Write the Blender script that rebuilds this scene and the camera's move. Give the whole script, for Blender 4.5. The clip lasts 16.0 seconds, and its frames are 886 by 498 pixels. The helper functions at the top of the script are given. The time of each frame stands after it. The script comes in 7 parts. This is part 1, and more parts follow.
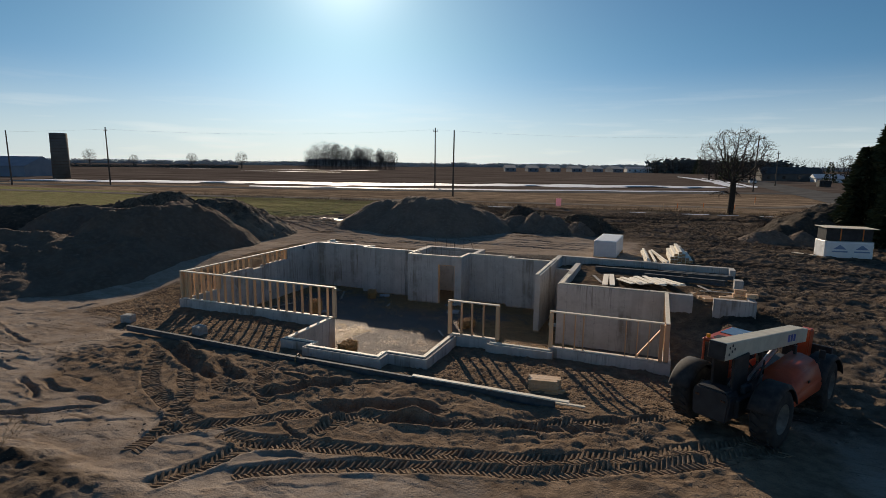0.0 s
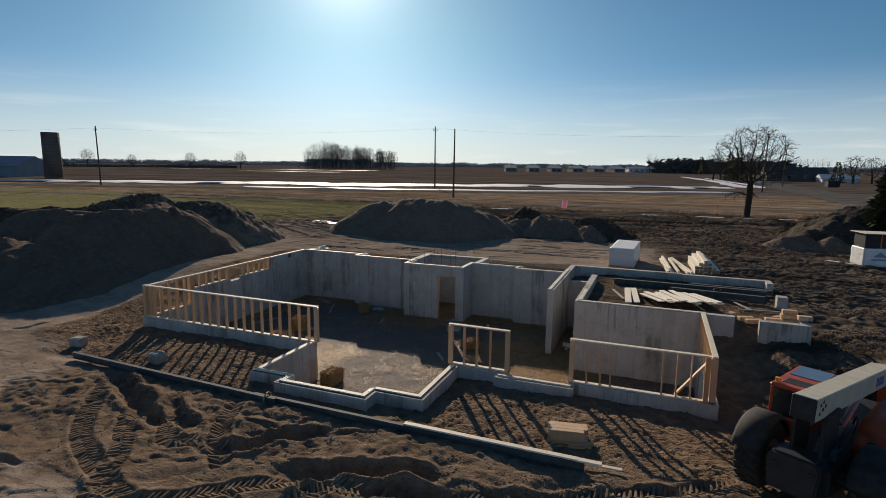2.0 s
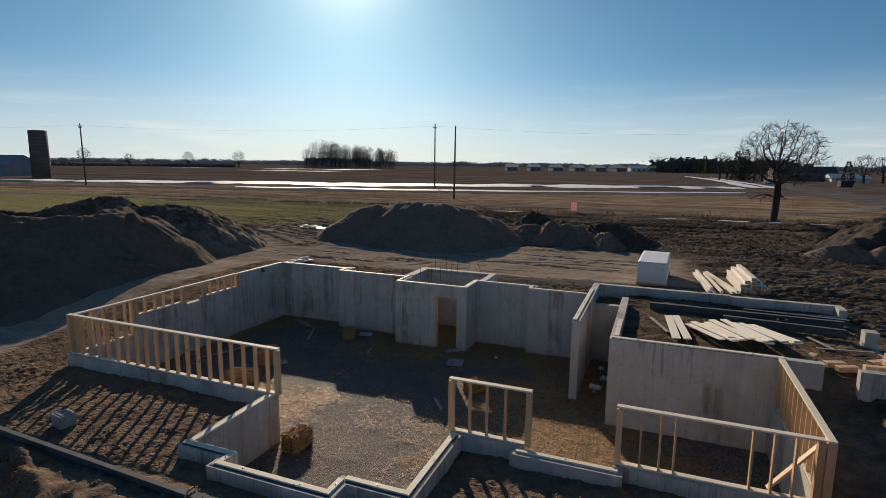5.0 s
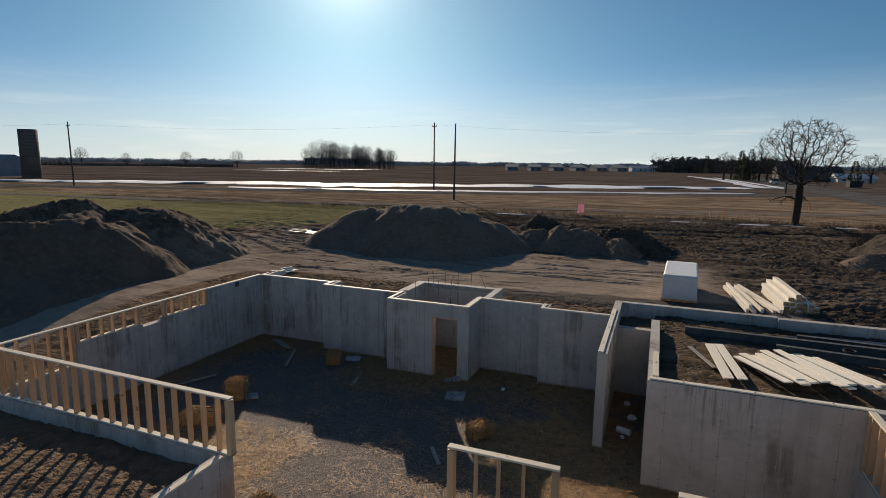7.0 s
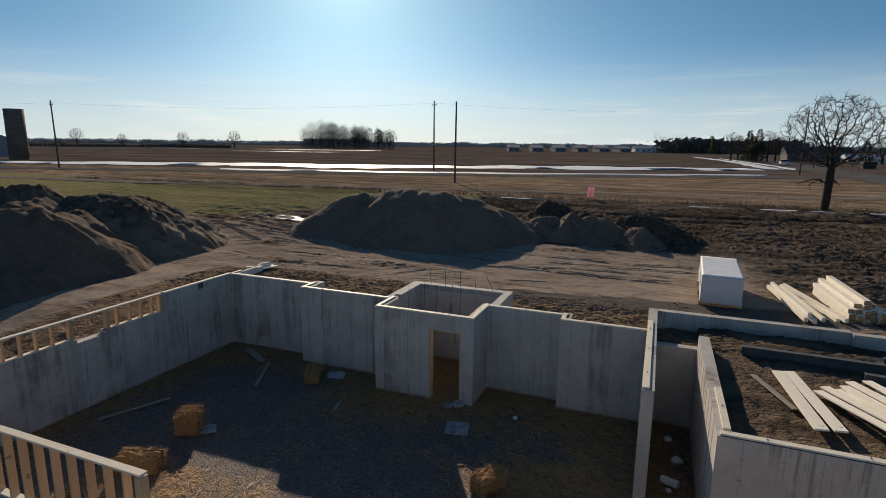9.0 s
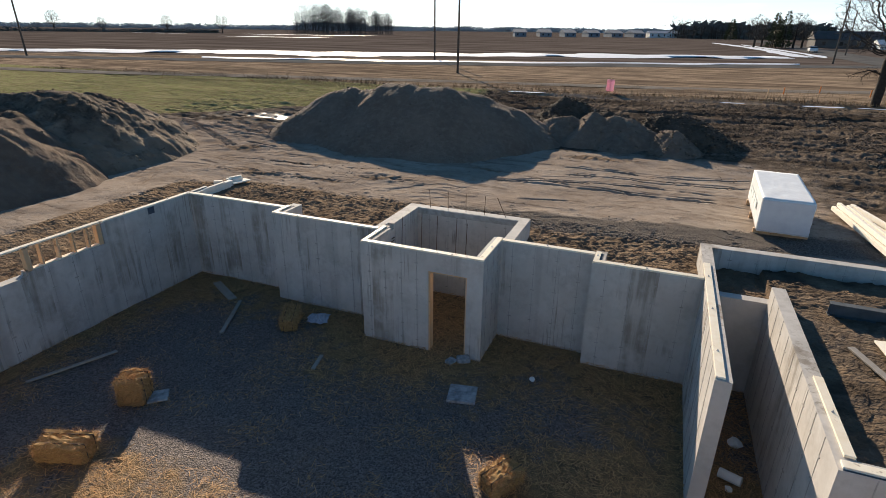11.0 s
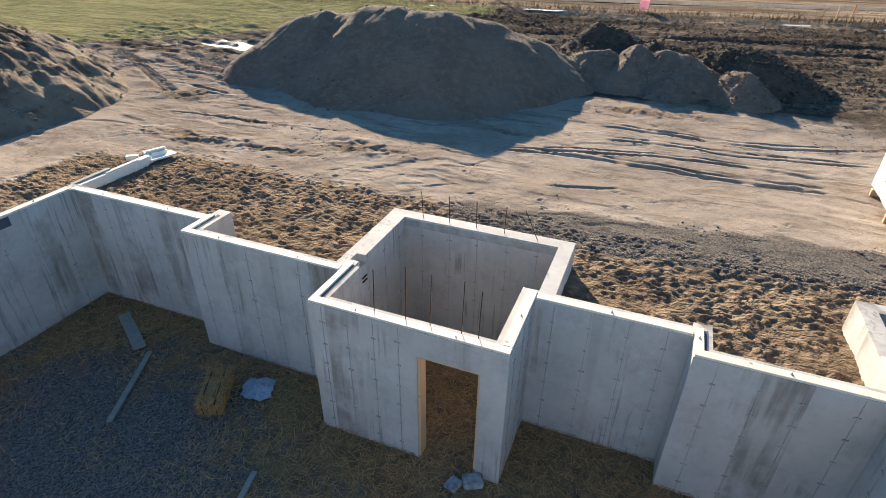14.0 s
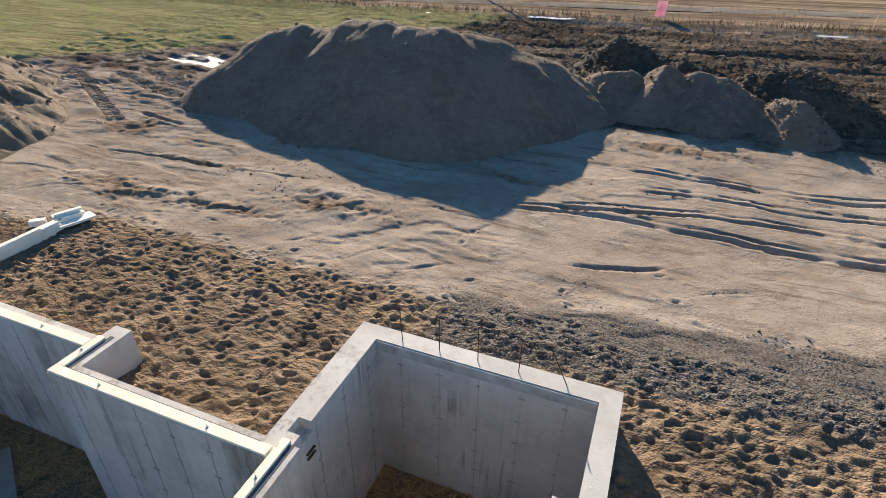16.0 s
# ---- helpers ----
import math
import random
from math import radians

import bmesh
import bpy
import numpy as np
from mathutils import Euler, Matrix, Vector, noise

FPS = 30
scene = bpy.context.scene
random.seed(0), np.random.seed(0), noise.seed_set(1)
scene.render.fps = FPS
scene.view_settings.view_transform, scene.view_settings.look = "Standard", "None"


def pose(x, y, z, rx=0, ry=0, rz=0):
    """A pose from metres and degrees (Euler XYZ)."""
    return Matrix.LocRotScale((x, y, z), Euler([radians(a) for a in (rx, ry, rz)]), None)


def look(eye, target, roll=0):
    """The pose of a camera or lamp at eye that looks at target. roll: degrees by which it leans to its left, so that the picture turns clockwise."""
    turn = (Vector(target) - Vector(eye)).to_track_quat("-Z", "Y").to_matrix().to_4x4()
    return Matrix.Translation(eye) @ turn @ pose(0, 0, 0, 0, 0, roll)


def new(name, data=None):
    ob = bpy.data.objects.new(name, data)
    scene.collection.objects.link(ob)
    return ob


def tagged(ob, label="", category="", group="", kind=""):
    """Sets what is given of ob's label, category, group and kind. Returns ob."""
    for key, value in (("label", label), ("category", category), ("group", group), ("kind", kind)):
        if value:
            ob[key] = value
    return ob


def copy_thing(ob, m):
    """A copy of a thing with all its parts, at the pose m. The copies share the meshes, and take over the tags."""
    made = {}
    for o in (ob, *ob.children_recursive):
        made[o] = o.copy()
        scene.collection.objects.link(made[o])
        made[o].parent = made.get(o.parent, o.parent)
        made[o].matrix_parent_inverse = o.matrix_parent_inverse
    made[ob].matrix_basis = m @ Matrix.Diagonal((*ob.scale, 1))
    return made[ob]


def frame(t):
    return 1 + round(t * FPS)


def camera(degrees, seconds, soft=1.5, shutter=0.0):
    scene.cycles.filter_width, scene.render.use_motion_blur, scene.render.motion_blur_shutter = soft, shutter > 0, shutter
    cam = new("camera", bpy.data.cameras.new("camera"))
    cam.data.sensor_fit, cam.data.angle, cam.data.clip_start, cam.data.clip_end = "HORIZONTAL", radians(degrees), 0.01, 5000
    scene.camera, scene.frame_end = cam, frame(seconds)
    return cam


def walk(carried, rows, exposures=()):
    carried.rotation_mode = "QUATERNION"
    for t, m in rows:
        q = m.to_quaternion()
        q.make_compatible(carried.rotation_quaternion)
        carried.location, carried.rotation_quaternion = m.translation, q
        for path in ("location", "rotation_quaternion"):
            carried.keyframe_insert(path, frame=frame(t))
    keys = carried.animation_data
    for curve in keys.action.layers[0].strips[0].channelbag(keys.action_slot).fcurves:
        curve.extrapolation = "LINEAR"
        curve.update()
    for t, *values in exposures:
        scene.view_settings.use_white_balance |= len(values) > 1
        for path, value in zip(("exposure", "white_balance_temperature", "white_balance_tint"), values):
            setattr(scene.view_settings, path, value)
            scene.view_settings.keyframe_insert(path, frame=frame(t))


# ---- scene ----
# ---- camera ----
cam = camera(78.5, 16.0, 0.55)
METRES, EYE, TILT, LEAN, TURN = 26.85, 5.44, -0.55, 0.0, 21.6
ROWS = [
    (0.0, 0.0, 0.0, 0.0, 0.1, -8.29, -0.67),
    (0.5, 0.0005, 0.0284, -0.0001, 0.11, -8.29, -0.67),
    (1.0, 0.0005, 0.0574, -0.0004, 0.12, -8.3, -0.66),
    (1.5, 0.0008, 0.0854, 0.0004, 0.12, -8.29, -0.66),
    (2.0, 0.0006, 0.1139, 0.0003, 0.13, -8.29, -0.67),
    (2.5, 0.0007, 0.1424, 0.0013, 0.14, -8.29, -0.67),
    (3.0, 0.0013, 0.1691, 0.0014, 0.14, -8.31, -0.66),
    (3.5, 0.002, 0.1947, 0.0016, 0.15, -8.32, -0.67),
    (4.0, 0.0024, 0.2204, 0.0018, 0.17, -8.34, -0.68),
    (6.5, 0.0024, 0.3642, 0.0029, 0.16, -8.41, -0.7),
    (7.0, 0.0037, 0.3917, 0.003, 0.16, -8.4, -0.69),
    (7.5, 0.0049, 0.4199, 0.0038, 0.16, -8.4, -0.67),
    (8.0, 0.0047, 0.4502, 0.0049, 0.16, -8.42, -0.66),
    (8.5, 0.0045, 0.484, 0.0043, 0.18, -8.44, -0.65),
    (9.0, 0.0048, 0.5187, 0.0031, 0.21, -10.38, -0.64),
    (9.5, 0.0055, 0.5523, 0.0028, 0.25, -13.55, -0.61),
    (12.0, 0.0044, 0.7158, 0.0044, 0.45, -25.61, -0.61),
    (12.5, 0.0062, 0.7504, 0.0046, 0.47, -27.4, -0.59),
    (13.0, 0.0071, 0.7862, 0.0053, 0.46, -29.12, -0.61),
    (13.5, 0.0062, 0.8251, 0.0066, 0.48, -30.04, -0.56),
    (14.0, 0.0041, 0.863, 0.007, 0.48, -30.1, -0.58),
    (14.5, 0.0061, 0.8971, 0.0059, 0.48, -30.09, -0.59),
    (15.0, 0.0077, 0.929, 0.0058, 0.49, -30.09, -0.58),
    (15.5, 0.009, 0.9629, 0.0081, 0.49, -30.11, -0.59),
    (16.0, 0.0095, 0.9994, 0.0091, 0.49, -30.11, -0.58),
]
EXPOSURES = [(0.0, -0.32, 7250, 10), (8.5, -0.32, 7250, 10), (9.7, -0.12, 7200, 9), (12.0, 1.1, 7000, 8), (13.5, 1.36, 6950, 7), (14.6, 1.34, 6950, 7), (16.0, 1.12, 6900, 7)]
walk(cam, [(t, pose(0, 0, EYE, TILT, LEAN, TURN) @ pose(METRES * x, METRES * y, METRES * z, 90 + pitch, roll, yaw)) for t, x, y, z, yaw, pitch, roll in ROWS], EXPOSURES)

# ---- sky and sun ----
SUN_LEFT, SUN_UP = 31.5, 20.0  # degrees left of +y, and above the horizon
world = bpy.data.worlds.new("sky")
scene.world = world
world.use_nodes = True
sky = world.node_tree.nodes.new("ShaderNodeTexSky")
sky.sky_type, sky.sun_disc = "NISHITA", False
sky.sun_elevation, sky.sun_rotation = radians(SUN_UP), radians(-SUN_LEFT)
sky.air_density, sky.dust_density, sky.ozone_density = 0.8, 0.42, 6.0
tint = world.node_tree.nodes.new("ShaderNodeMix")
tint.data_type, tint.blend_type = "RGBA", "MULTIPLY"
tint.inputs[0].default_value = 1.0
height = world.node_tree.nodes.new("ShaderNodeSeparateXYZ")
world.node_tree.links.new(world.node_tree.nodes.new("ShaderNodeTexCoord").outputs["Generated"], height.inputs[0])
haze = world.node_tree.nodes.new("ShaderNodeMapRange")
haze.inputs["From Min"].default_value, haze.inputs["From Max"].default_value = 0.0, 0.20
world.node_tree.links.new(height.outputs["Z"], haze.inputs["Value"])
hue = world.node_tree.nodes.new("ShaderNodeMix")
hue.data_type = "RGBA"
hue.inputs[6].default_value, hue.inputs[7].default_value = (0.85, 0.95, 1.08, 1), (0.73, 1.02, 1.0, 1)
world.node_tree.links.new(haze.outputs[0], hue.inputs[0])
world.node_tree.links.new(hue.outputs[2], tint.inputs[7])
world.node_tree.links.new(sky.outputs["Color"], tint.inputs[6])
# pale haze lies along the whole horizon, with a few thin clouds in it
low = world.node_tree.nodes.new("ShaderNodeMapRange")
low.interpolation_type = "SMOOTHSTEP"
for socket_name, value in (("From Min", -0.02), ("From Max", 0.17), ("To Min", 0.80), ("To Max", 0.0)):
    low.inputs[socket_name].default_value = value
world.node_tree.links.new(height.outputs["Z"], low.inputs["Value"])
misty = world.node_tree.nodes.new("ShaderNodeMix")
misty.data_type = "RGBA"
misty.inputs[7].default_value = (8.6, 10.5, 11.9, 1)
world.node_tree.links.new(low.outputs[0], misty.inputs[0])
world.node_tree.links.new(tint.outputs[2], misty.inputs[6])
squash = world.node_tree.nodes.new("ShaderNodeMapping")
squash.inputs["Scale"].default_value = (5.0, 5.0, 60.0)
world.node_tree.links.new(height.inputs[0].links[0].from_socket, squash.inputs["Vector"])
wisps = world.node_tree.nodes.new("ShaderNodeTexNoise")
wisps.inputs["Scale"].default_value, wisps.inputs["Detail"].default_value = 1.0, 5.0
world.node_tree.links.new(squash.outputs[0], wisps.inputs["Vector"])
thin = world.node_tree.nodes.new("ShaderNodeMapRange")
for socket_name, value in (("From Min", 0.54), ("From Max", 0.78), ("To Min", 0.0), ("To Max", 0.55)):
    thin.inputs[socket_name].default_value = value
world.node_tree.links.new(wisps.outputs["Fac"], thin.inputs["Value"])
amount = world.node_tree.nodes.new("ShaderNodeMath")
amount.operation = "MULTIPLY"
world.node_tree.links.new(thin.outputs[0], amount.inputs[0])
world.node_tree.links.new(low.outputs[0], amount.inputs[1])
cloudy = world.node_tree.nodes.new("ShaderNodeMix")
cloudy.data_type = "RGBA"
cloudy.inputs[7].default_value = (14.0, 14.5, 14.8, 1)
world.node_tree.links.new(amount.outputs[0], cloudy.inputs[0])
world.node_tree.links.new(misty.outputs[2], cloudy.inputs[6])
world.node_tree.nodes["Background"].inputs["Strength"].default_value = 0.088
aureole = world.node_tree.nodes.new("ShaderNodeVectorMath")
aureole.operation = "DOT_PRODUCT"
aureole.inputs[1].default_value = (-math.sin(radians(SUN_LEFT)) * math.cos(radians(SUN_UP)), math.cos(radians(SUN_LEFT)) * math.cos(radians(SUN_UP)), math.sin(radians(SUN_UP)))
world.node_tree.links.new(height.inputs[0].links[0].from_socket, aureole.inputs[0])
narrow = world.node_tree.nodes.new("ShaderNodeMath")
narrow.operation = "POWER"
narrow.inputs[1].default_value = 260.0
world.node_tree.links.new(aureole.outputs["Value"], narrow.inputs[0])
bright = world.node_tree.nodes.new("ShaderNodeMix")
bright.data_type, bright.blend_type = "RGBA", "ADD"
bright.inputs[7].default_value = (8.0, 7.6, 7.0, 1)
world.node_tree.links.new(narrow.outputs[0], bright.inputs[0])
world.node_tree.links.new(cloudy.outputs[2], bright.inputs[6])
world.node_tree.links.new(bright.outputs[2], world.node_tree.nodes["Background"].inputs["Color"])
lamp = bpy.data.lights.new("sun", "SUN")
lamp.energy, lamp.angle, lamp.color = 5.0, radians(0.6), (1.0, 0.87, 0.73)
sun = new("sun", lamp)
TO_SUN = Vector((-math.sin(radians(SUN_LEFT)) * math.cos(radians(SUN_UP)), math.cos(radians(SUN_LEFT)) * math.cos(radians(SUN_UP)), math.sin(radians(SUN_UP))))
sun.matrix_world = look(TO_SUN * 60, (0, 0, 0))
# ---- materials ----
class Mat:
    """A small builder of node materials."""

    def __init__(self, name, rough=0.85, metal=0.0, spec=0.3):
        self.m = bpy.data.materials.new(name)
        self.m.use_nodes = True
        self.t = self.m.node_tree
        self.b = self.t.nodes["Principled BSDF"]
        self.b.inputs["Roughness"].default_value = rough
        self.b.inputs["Metallic"].default_value = metal
        self.b.inputs["Specular IOR Level"].default_value = spec
        self.co = self.t.nodes.new("ShaderNodeTexCoord").outputs["Object"]

    def link(self, a, b):
        self.t.links.new(a, b)

    def noise(self, scale, detail=4.0, stretch=None, rough=0.55, co=None, shift=0.0):
        n = self.t.nodes.new("ShaderNodeTexNoise")
        n.inputs["Scale"].default_value, n.inputs["Detail"].default_value, n.inputs["Roughness"].default_value = scale, detail, rough
        src = co or self.co
        if stretch or shift:
            mp = self.t.nodes.new("ShaderNodeMapping")
            mp.inputs["Scale"].default_value = stretch or (1, 1, 1)
            mp.inputs["Location"].default_value = (shift, shift * 1.7, shift * 0.6)
            self.link(src, mp.inputs["Vector"])
            src = mp.outputs["Vector"]
        self.link(src, n.inputs["Vector"])
        return n.outputs["Fac"]

    def voronoi(self, scale, feature="F1", out="Distance", stretch=None):
        n = self.t.nodes.new("ShaderNodeTexVoronoi")
        n.feature = feature
        n.inputs["Scale"].default_value = scale
        src = self.co
        if stretch:
            mp = self.t.nodes.new("ShaderNodeMapping")
            mp.inputs["Scale"].default_value = stretch
            self.link(src, mp.inputs["Vector"])
            src = mp.outputs["Vector"]
        self.link(src, n.inputs["Vector"])
        return n.outputs[out]

    def ramp(self, fac, lo, hi, a=0.0, b=1.0):
        n = self.t.nodes.new("ShaderNodeMapRange")
        n.inputs["From Min"].default_value, n.inputs["From Max"].default_value = lo, hi
        n.inputs["To Min"].default_value, n.inputs["To Max"].default_value = a, b
        self.link(fac, n.inputs["Value"])
        return n.outputs["Result"]

    def math(self, op, a, b):
        n = self.t.nodes.new("ShaderNodeMath")
        n.operation = op
        for i, v in enumerate((a, b)):
            if isinstance(v, (int, float)):
                n.inputs[i].default_value = v
            else:
                self.link(v, n.inputs[i])
        return n.outputs[0]

    def mix(self, fac, a, b, how="MIX"):
        n = self.t.nodes.new("ShaderNodeMix")
        n.data_type, n.blend_type = "RGBA", how
        if isinstance(fac, (int, float)):
            n.inputs[0].default_value = fac
        else:
            self.link(fac, n.inputs[0])
        for i, v in ((6, a), (7, b)):
            if isinstance(v, tuple):
                n.inputs[i].default_value = (*v, 1)
            else:
                self.link(v, n.inputs[i])
        return n.outputs[2]

    def attr(self, name):
        n = self.t.nodes.new("ShaderNodeAttribute")
        n.attribute_name = name
        return n.outputs["Fac"]

    def random(self):
        return self.t.nodes.new("ShaderNodeObjectInfo").outputs["Random"]

    def island(self):
        return self.t.nodes.new("ShaderNodeNewGeometry").outputs["Random Per Island"]

    def color(self, c):
        if isinstance(c, tuple):
            self.b.inputs["Base Color"].default_value = (*c, 1)
        else:
            self.link(c, self.b.inputs["Base Color"])
        return self

    def rough(self, r):
        self.link(r, self.b.inputs["Roughness"])
        return self

    def bump(self, h, strength=0.5, dist=0.02):
        n = self.t.nodes.new("ShaderNodeBump")
        n.inputs["Strength"].default_value, n.inputs["Distance"].default_value = strength, dist
        self.link(h, n.inputs["Height"])
        self.link(n.outputs["Normal"], self.b.inputs["Normal"])
        return self


def plain(name, c1, c2, scale=6.0, rough=0.7, metal=0.0, bump=0.15, bscale=60.0, spec=0.3):
    m = Mat(name, rough, metal, spec)
    m.color(m.mix(m.ramp(m.noise(scale, 6), 0.35, 0.65), c1, c2))
    m.bump(m.noise(bscale, 4), bump, 0.01)
    return m.m


def make_concrete():
    m = Mat("poured_concrete", 0.8, 0, 0.2)
    base = m.mix(m.ramp(m.noise(1.1, 6), 0.3, 0.7), (0.435, 0.402, 0.366), (0.645, 0.603, 0.56))
    fine = m.mix(m.ramp(m.noise(9, 6), 0.4, 0.7), base, (0.555, 0.525, 0.49))
    streak = m.ramp(m.noise(2.4, 6, (1.0, 1.0, 0.09)), 0.58, 0.75)
    col = m.mix(m.math("MULTIPLY", streak, 0.16), fine, (0.22, 0.20, 0.175))
    band = m.ramp(m.noise(0.9, 2, (1.4, 1.4, 0.06), shift=4.0), 0.58, 0.62)
    col = m.mix(m.math("MULTIPLY", band, 0.3), col, (0.27, 0.245, 0.22))
    blotch = m.ramp(m.noise(2.6, 10, rough=0.7, shift=14.0), 0.50, 0.64, 0, 0.34)
    col = m.mix(blotch, col, (0.33, 0.305, 0.27))
    drip = m.ramp(m.noise(13, 6, (1.0, 1.0, 0.05), shift=9.0), 0.52, 0.62)
    col = m.mix(m.math("MULTIPLY", drip, m.ramp(m.noise(0.75, 4, (1, 1, 0.8), shift=2.0), 0.52, 0.62, 0, 0.62)), col, (0.19, 0.165, 0.135))
    # form panels about 0.6 m wide, some of them stained from top to bottom
    sep = m.t.nodes.new("ShaderNodeSeparateXYZ")
    m.link(m.co, sep.inputs[0])
    cell = m.math("FLOOR", m.math("DIVIDE", m.math("ADD", sep.outputs["X"], sep.outputs["Y"]), 0.58), 0)
    white = m.t.nodes.new("ShaderNodeTexWhiteNoise")
    white.noise_dimensions = "1D"
    m.link(cell, white.inputs["W"])
    grimy = m.math("MULTIPLY", m.ramp(white.outputs["Value"], 0.64, 0.72), m.ramp(m.noise(7, 6, (1.0, 1.0, 0.10), shift=5.0), 0.36, 0.62, 0.15, 0.9))
    grimy = m.math("MULTIPLY", grimy, m.ramp(m.noise(0.9, 3, shift=7.0), 0.36, 0.52))
    col = m.mix(m.math("MULTIPLY", grimy, 0.85), col, (0.215, 0.178, 0.14))
    pale = m.ramp(m.noise(1.7, 8, rough=0.6, shift=21.0), 0.52, 0.66, 0, 0.4)
    col = m.mix(pale, col, (0.665, 0.635, 0.605))
    col = m.mix(m.ramp(white.outputs["Value"], 0.0, 0.7, 0.22, 0.0), col, (0.40, 0.378, 0.352))
    m.color(col)
    m.bump(m.noise(45, 6), 0.3, 0.01)
    return m.m


def make_lumber(name, c1, c2, knots=True, vary=0.5, rough=0.5, spec=0.5):
    m = Mat(name, rough, 0, spec)
    grain = m.noise(7, 8, (1, 1, 0.12))
    col = m.mix(m.ramp(grain, 0.3, 0.7), c1, c2)
    col = m.mix(m.ramp(m.random(), 0, 1, 0.0, vary), col, (c1[0] * 0.75, c1[1] * 0.66, c1[2] * 0.55))
    if knots:
        col = m.mix(m.ramp(m.noise(5.5, 2), 0.68, 0.74, 0, 0.7), col, (0.22, 0.12, 0.06))
    m.color(col)
    m.bump(grain, 0.2, 0.005)
    return m.m


def make_ground():
    m = Mat("site_soil", 0.95, 0, 0.0)
    n1, n2, n3 = m.noise(0.35, 6), m.noise(3.0, 8), m.noise(28, 6)
    sand = m.mix(m.ramp(n1, 0.32, 0.68), (0.315, 0.253, 0.203), (0.425, 0.35, 0.284))
    sand = m.mix(m.ramp(n2, 0.5, 0.75, 0, 0.55), sand, (0.235, 0.165, 0.112))
    sand = m.mix(m.ramp(m.noise(0.9, 12, (0.6, 1.3, 1), 0.65, shift=6.0), 0.50, 0.60, 0, 0.40), sand, (0.185, 0.135, 0.098))
    sand = m.mix(m.ramp(m.noise(6.0, 10, (0.5, 1.4, 1), 0.7, shift=8.0), 0.56, 0.66, 0, 0.35), sand, (0.17, 0.125, 0.09))
    sand = m.mix(m.ramp(m.noise(1.5, 12, (0.22, 2.0, 1), 0.75, shift=11.0), 0.575, 0.615, 0, 0.6), sand, (0.115, 0.084, 0.062))
    churn = m.mix(m.ramp(n2, 0.35, 0.65), (0.305, 0.218, 0.146), (0.19, 0.137, 0.096))
    churn = m.mix(m.ramp(m.noise(0.8, 6, shift=3.0), 0.47, 0.6, 0, 0.7), churn, (0.15, 0.107, 0.074))
    damp = m.mix(m.ramp(n2, 0.3, 0.7), (0.165, 0.115, 0.079), (0.315, 0.230, 0.162))
    mud = m.mix(m.ramp(n2, 0.3, 0.7), (0.10, 0.077, 0.058), (0.25, 0.195, 0.15))
    mud = m.mix(m.ramp(m.noise(0.35, 10, (0.35, 2.2, 1), 0.6, shift=2.0), 0.46, 0.56, 0, 0.75), mud, (0.048, 0.038, 0.03))
    wheat = m.mix(m.ramp(m.noise(2.2, 8, (0.5, 2.4, 1)), 0.38, 0.62), (0.36, 0.31, 0.175), (0.25, 0.262, 0.105))
    wheat = m.mix(m.ramp(m.noise(4, 8, (0.10, 2.4, 1)), 0.46, 0.58, 0, 0.7), wheat, (0.15, 0.115, 0.065))
    dry = m.mix(m.ramp(m.noise(0.7, 12, (0.4, 1.8, 1)), 0.38, 0.62), (0.42, 0.31, 0.215), (0.16, 0.12, 0.09))
    dry = m.mix(m.ramp(m.noise(0.22, 12, (0.22, 2.6, 1), 0.6, shift=3.0), 0.48, 0.58, 0, 0.65), dry, (0.11, 0.08, 0.06))
    field = m.mix(m.ramp(m.noise(0.06, 12, (0.35, 2.2, 1)), 0.40, 0.60), (0.085, 0.068, 0.060), (0.165, 0.135, 0.118))
    stones = m.mix(m.ramp(m.voronoi(38, out="Color"), 0.2, 0.8), (0.085, 0.07, 0.06), (0.21, 0.182, 0.155))
    jag = m.math("MULTIPLY", m.math("SUBTRACT", m.noise(1.3, 8), 0.5), 1.0)

    def mask(name):
        return m.ramp(m.math("ADD", m.attr(name), jag), 0.35, 0.65)

    col = sand
    for name, c in (("churn", churn), ("damp", damp), ("mud", mud), ("stones", stones), ("wheat", wheat), ("dry", dry), ("field", field)):
        col = m.mix(mask(name), col, c)
    col = m.mix(m.ramp(n3, 0.5, 0.72, 0, 0.5), col, (0.11, 0.085, 0.065))
    wet = m.ramp(m.math("ADD", m.attr("wet"), m.math("MULTIPLY", m.math("SUBTRACT", m.noise(2.4, 8, (0.5, 1.2, 1)), 0.5), 1.0)), 0.36, 0.80)
    col = m.mix(m.math("MULTIPLY", wet, 0.7), col, (0.07, 0.055, 0.042))
    m.rough(m.ramp(wet, 0, 1, 0.95, 0.42))
    m.link(m.ramp(wet, 0, 1, 0.0, 0.5), m.b.inputs["Specular IOR Level"])
    m.color(col)
    tramp = m.math("MULTIPLY", m.ramp(m.attr("churn"), 0.2, 0.8), m.ramp(m.noise(7.5, 3, (0.85, 1.2, 1)), 0.38, 0.62, 0, 1.0))
    grain = m.math("ADD", m.math("MULTIPLY", n3, 0.7), m.noise(9, 8))
    loose = m.math("ADD", m.ramp(m.noise(0.9, 4), 0.45, 0.65, 0.25, 0.7), m.math("ADD", m.math("ADD", m.math("MULTIPLY", m.attr("churn"), 0.5), m.math("MULTIPLY", m.attr("damp"), 0.7)), m.math("MULTIPLY", m.attr("mud"), 1.3)))
    m.bump(m.math("ADD", tramp, m.math("MULTIPLY", grain, loose)), 0.8, 0.045)
    return m.m


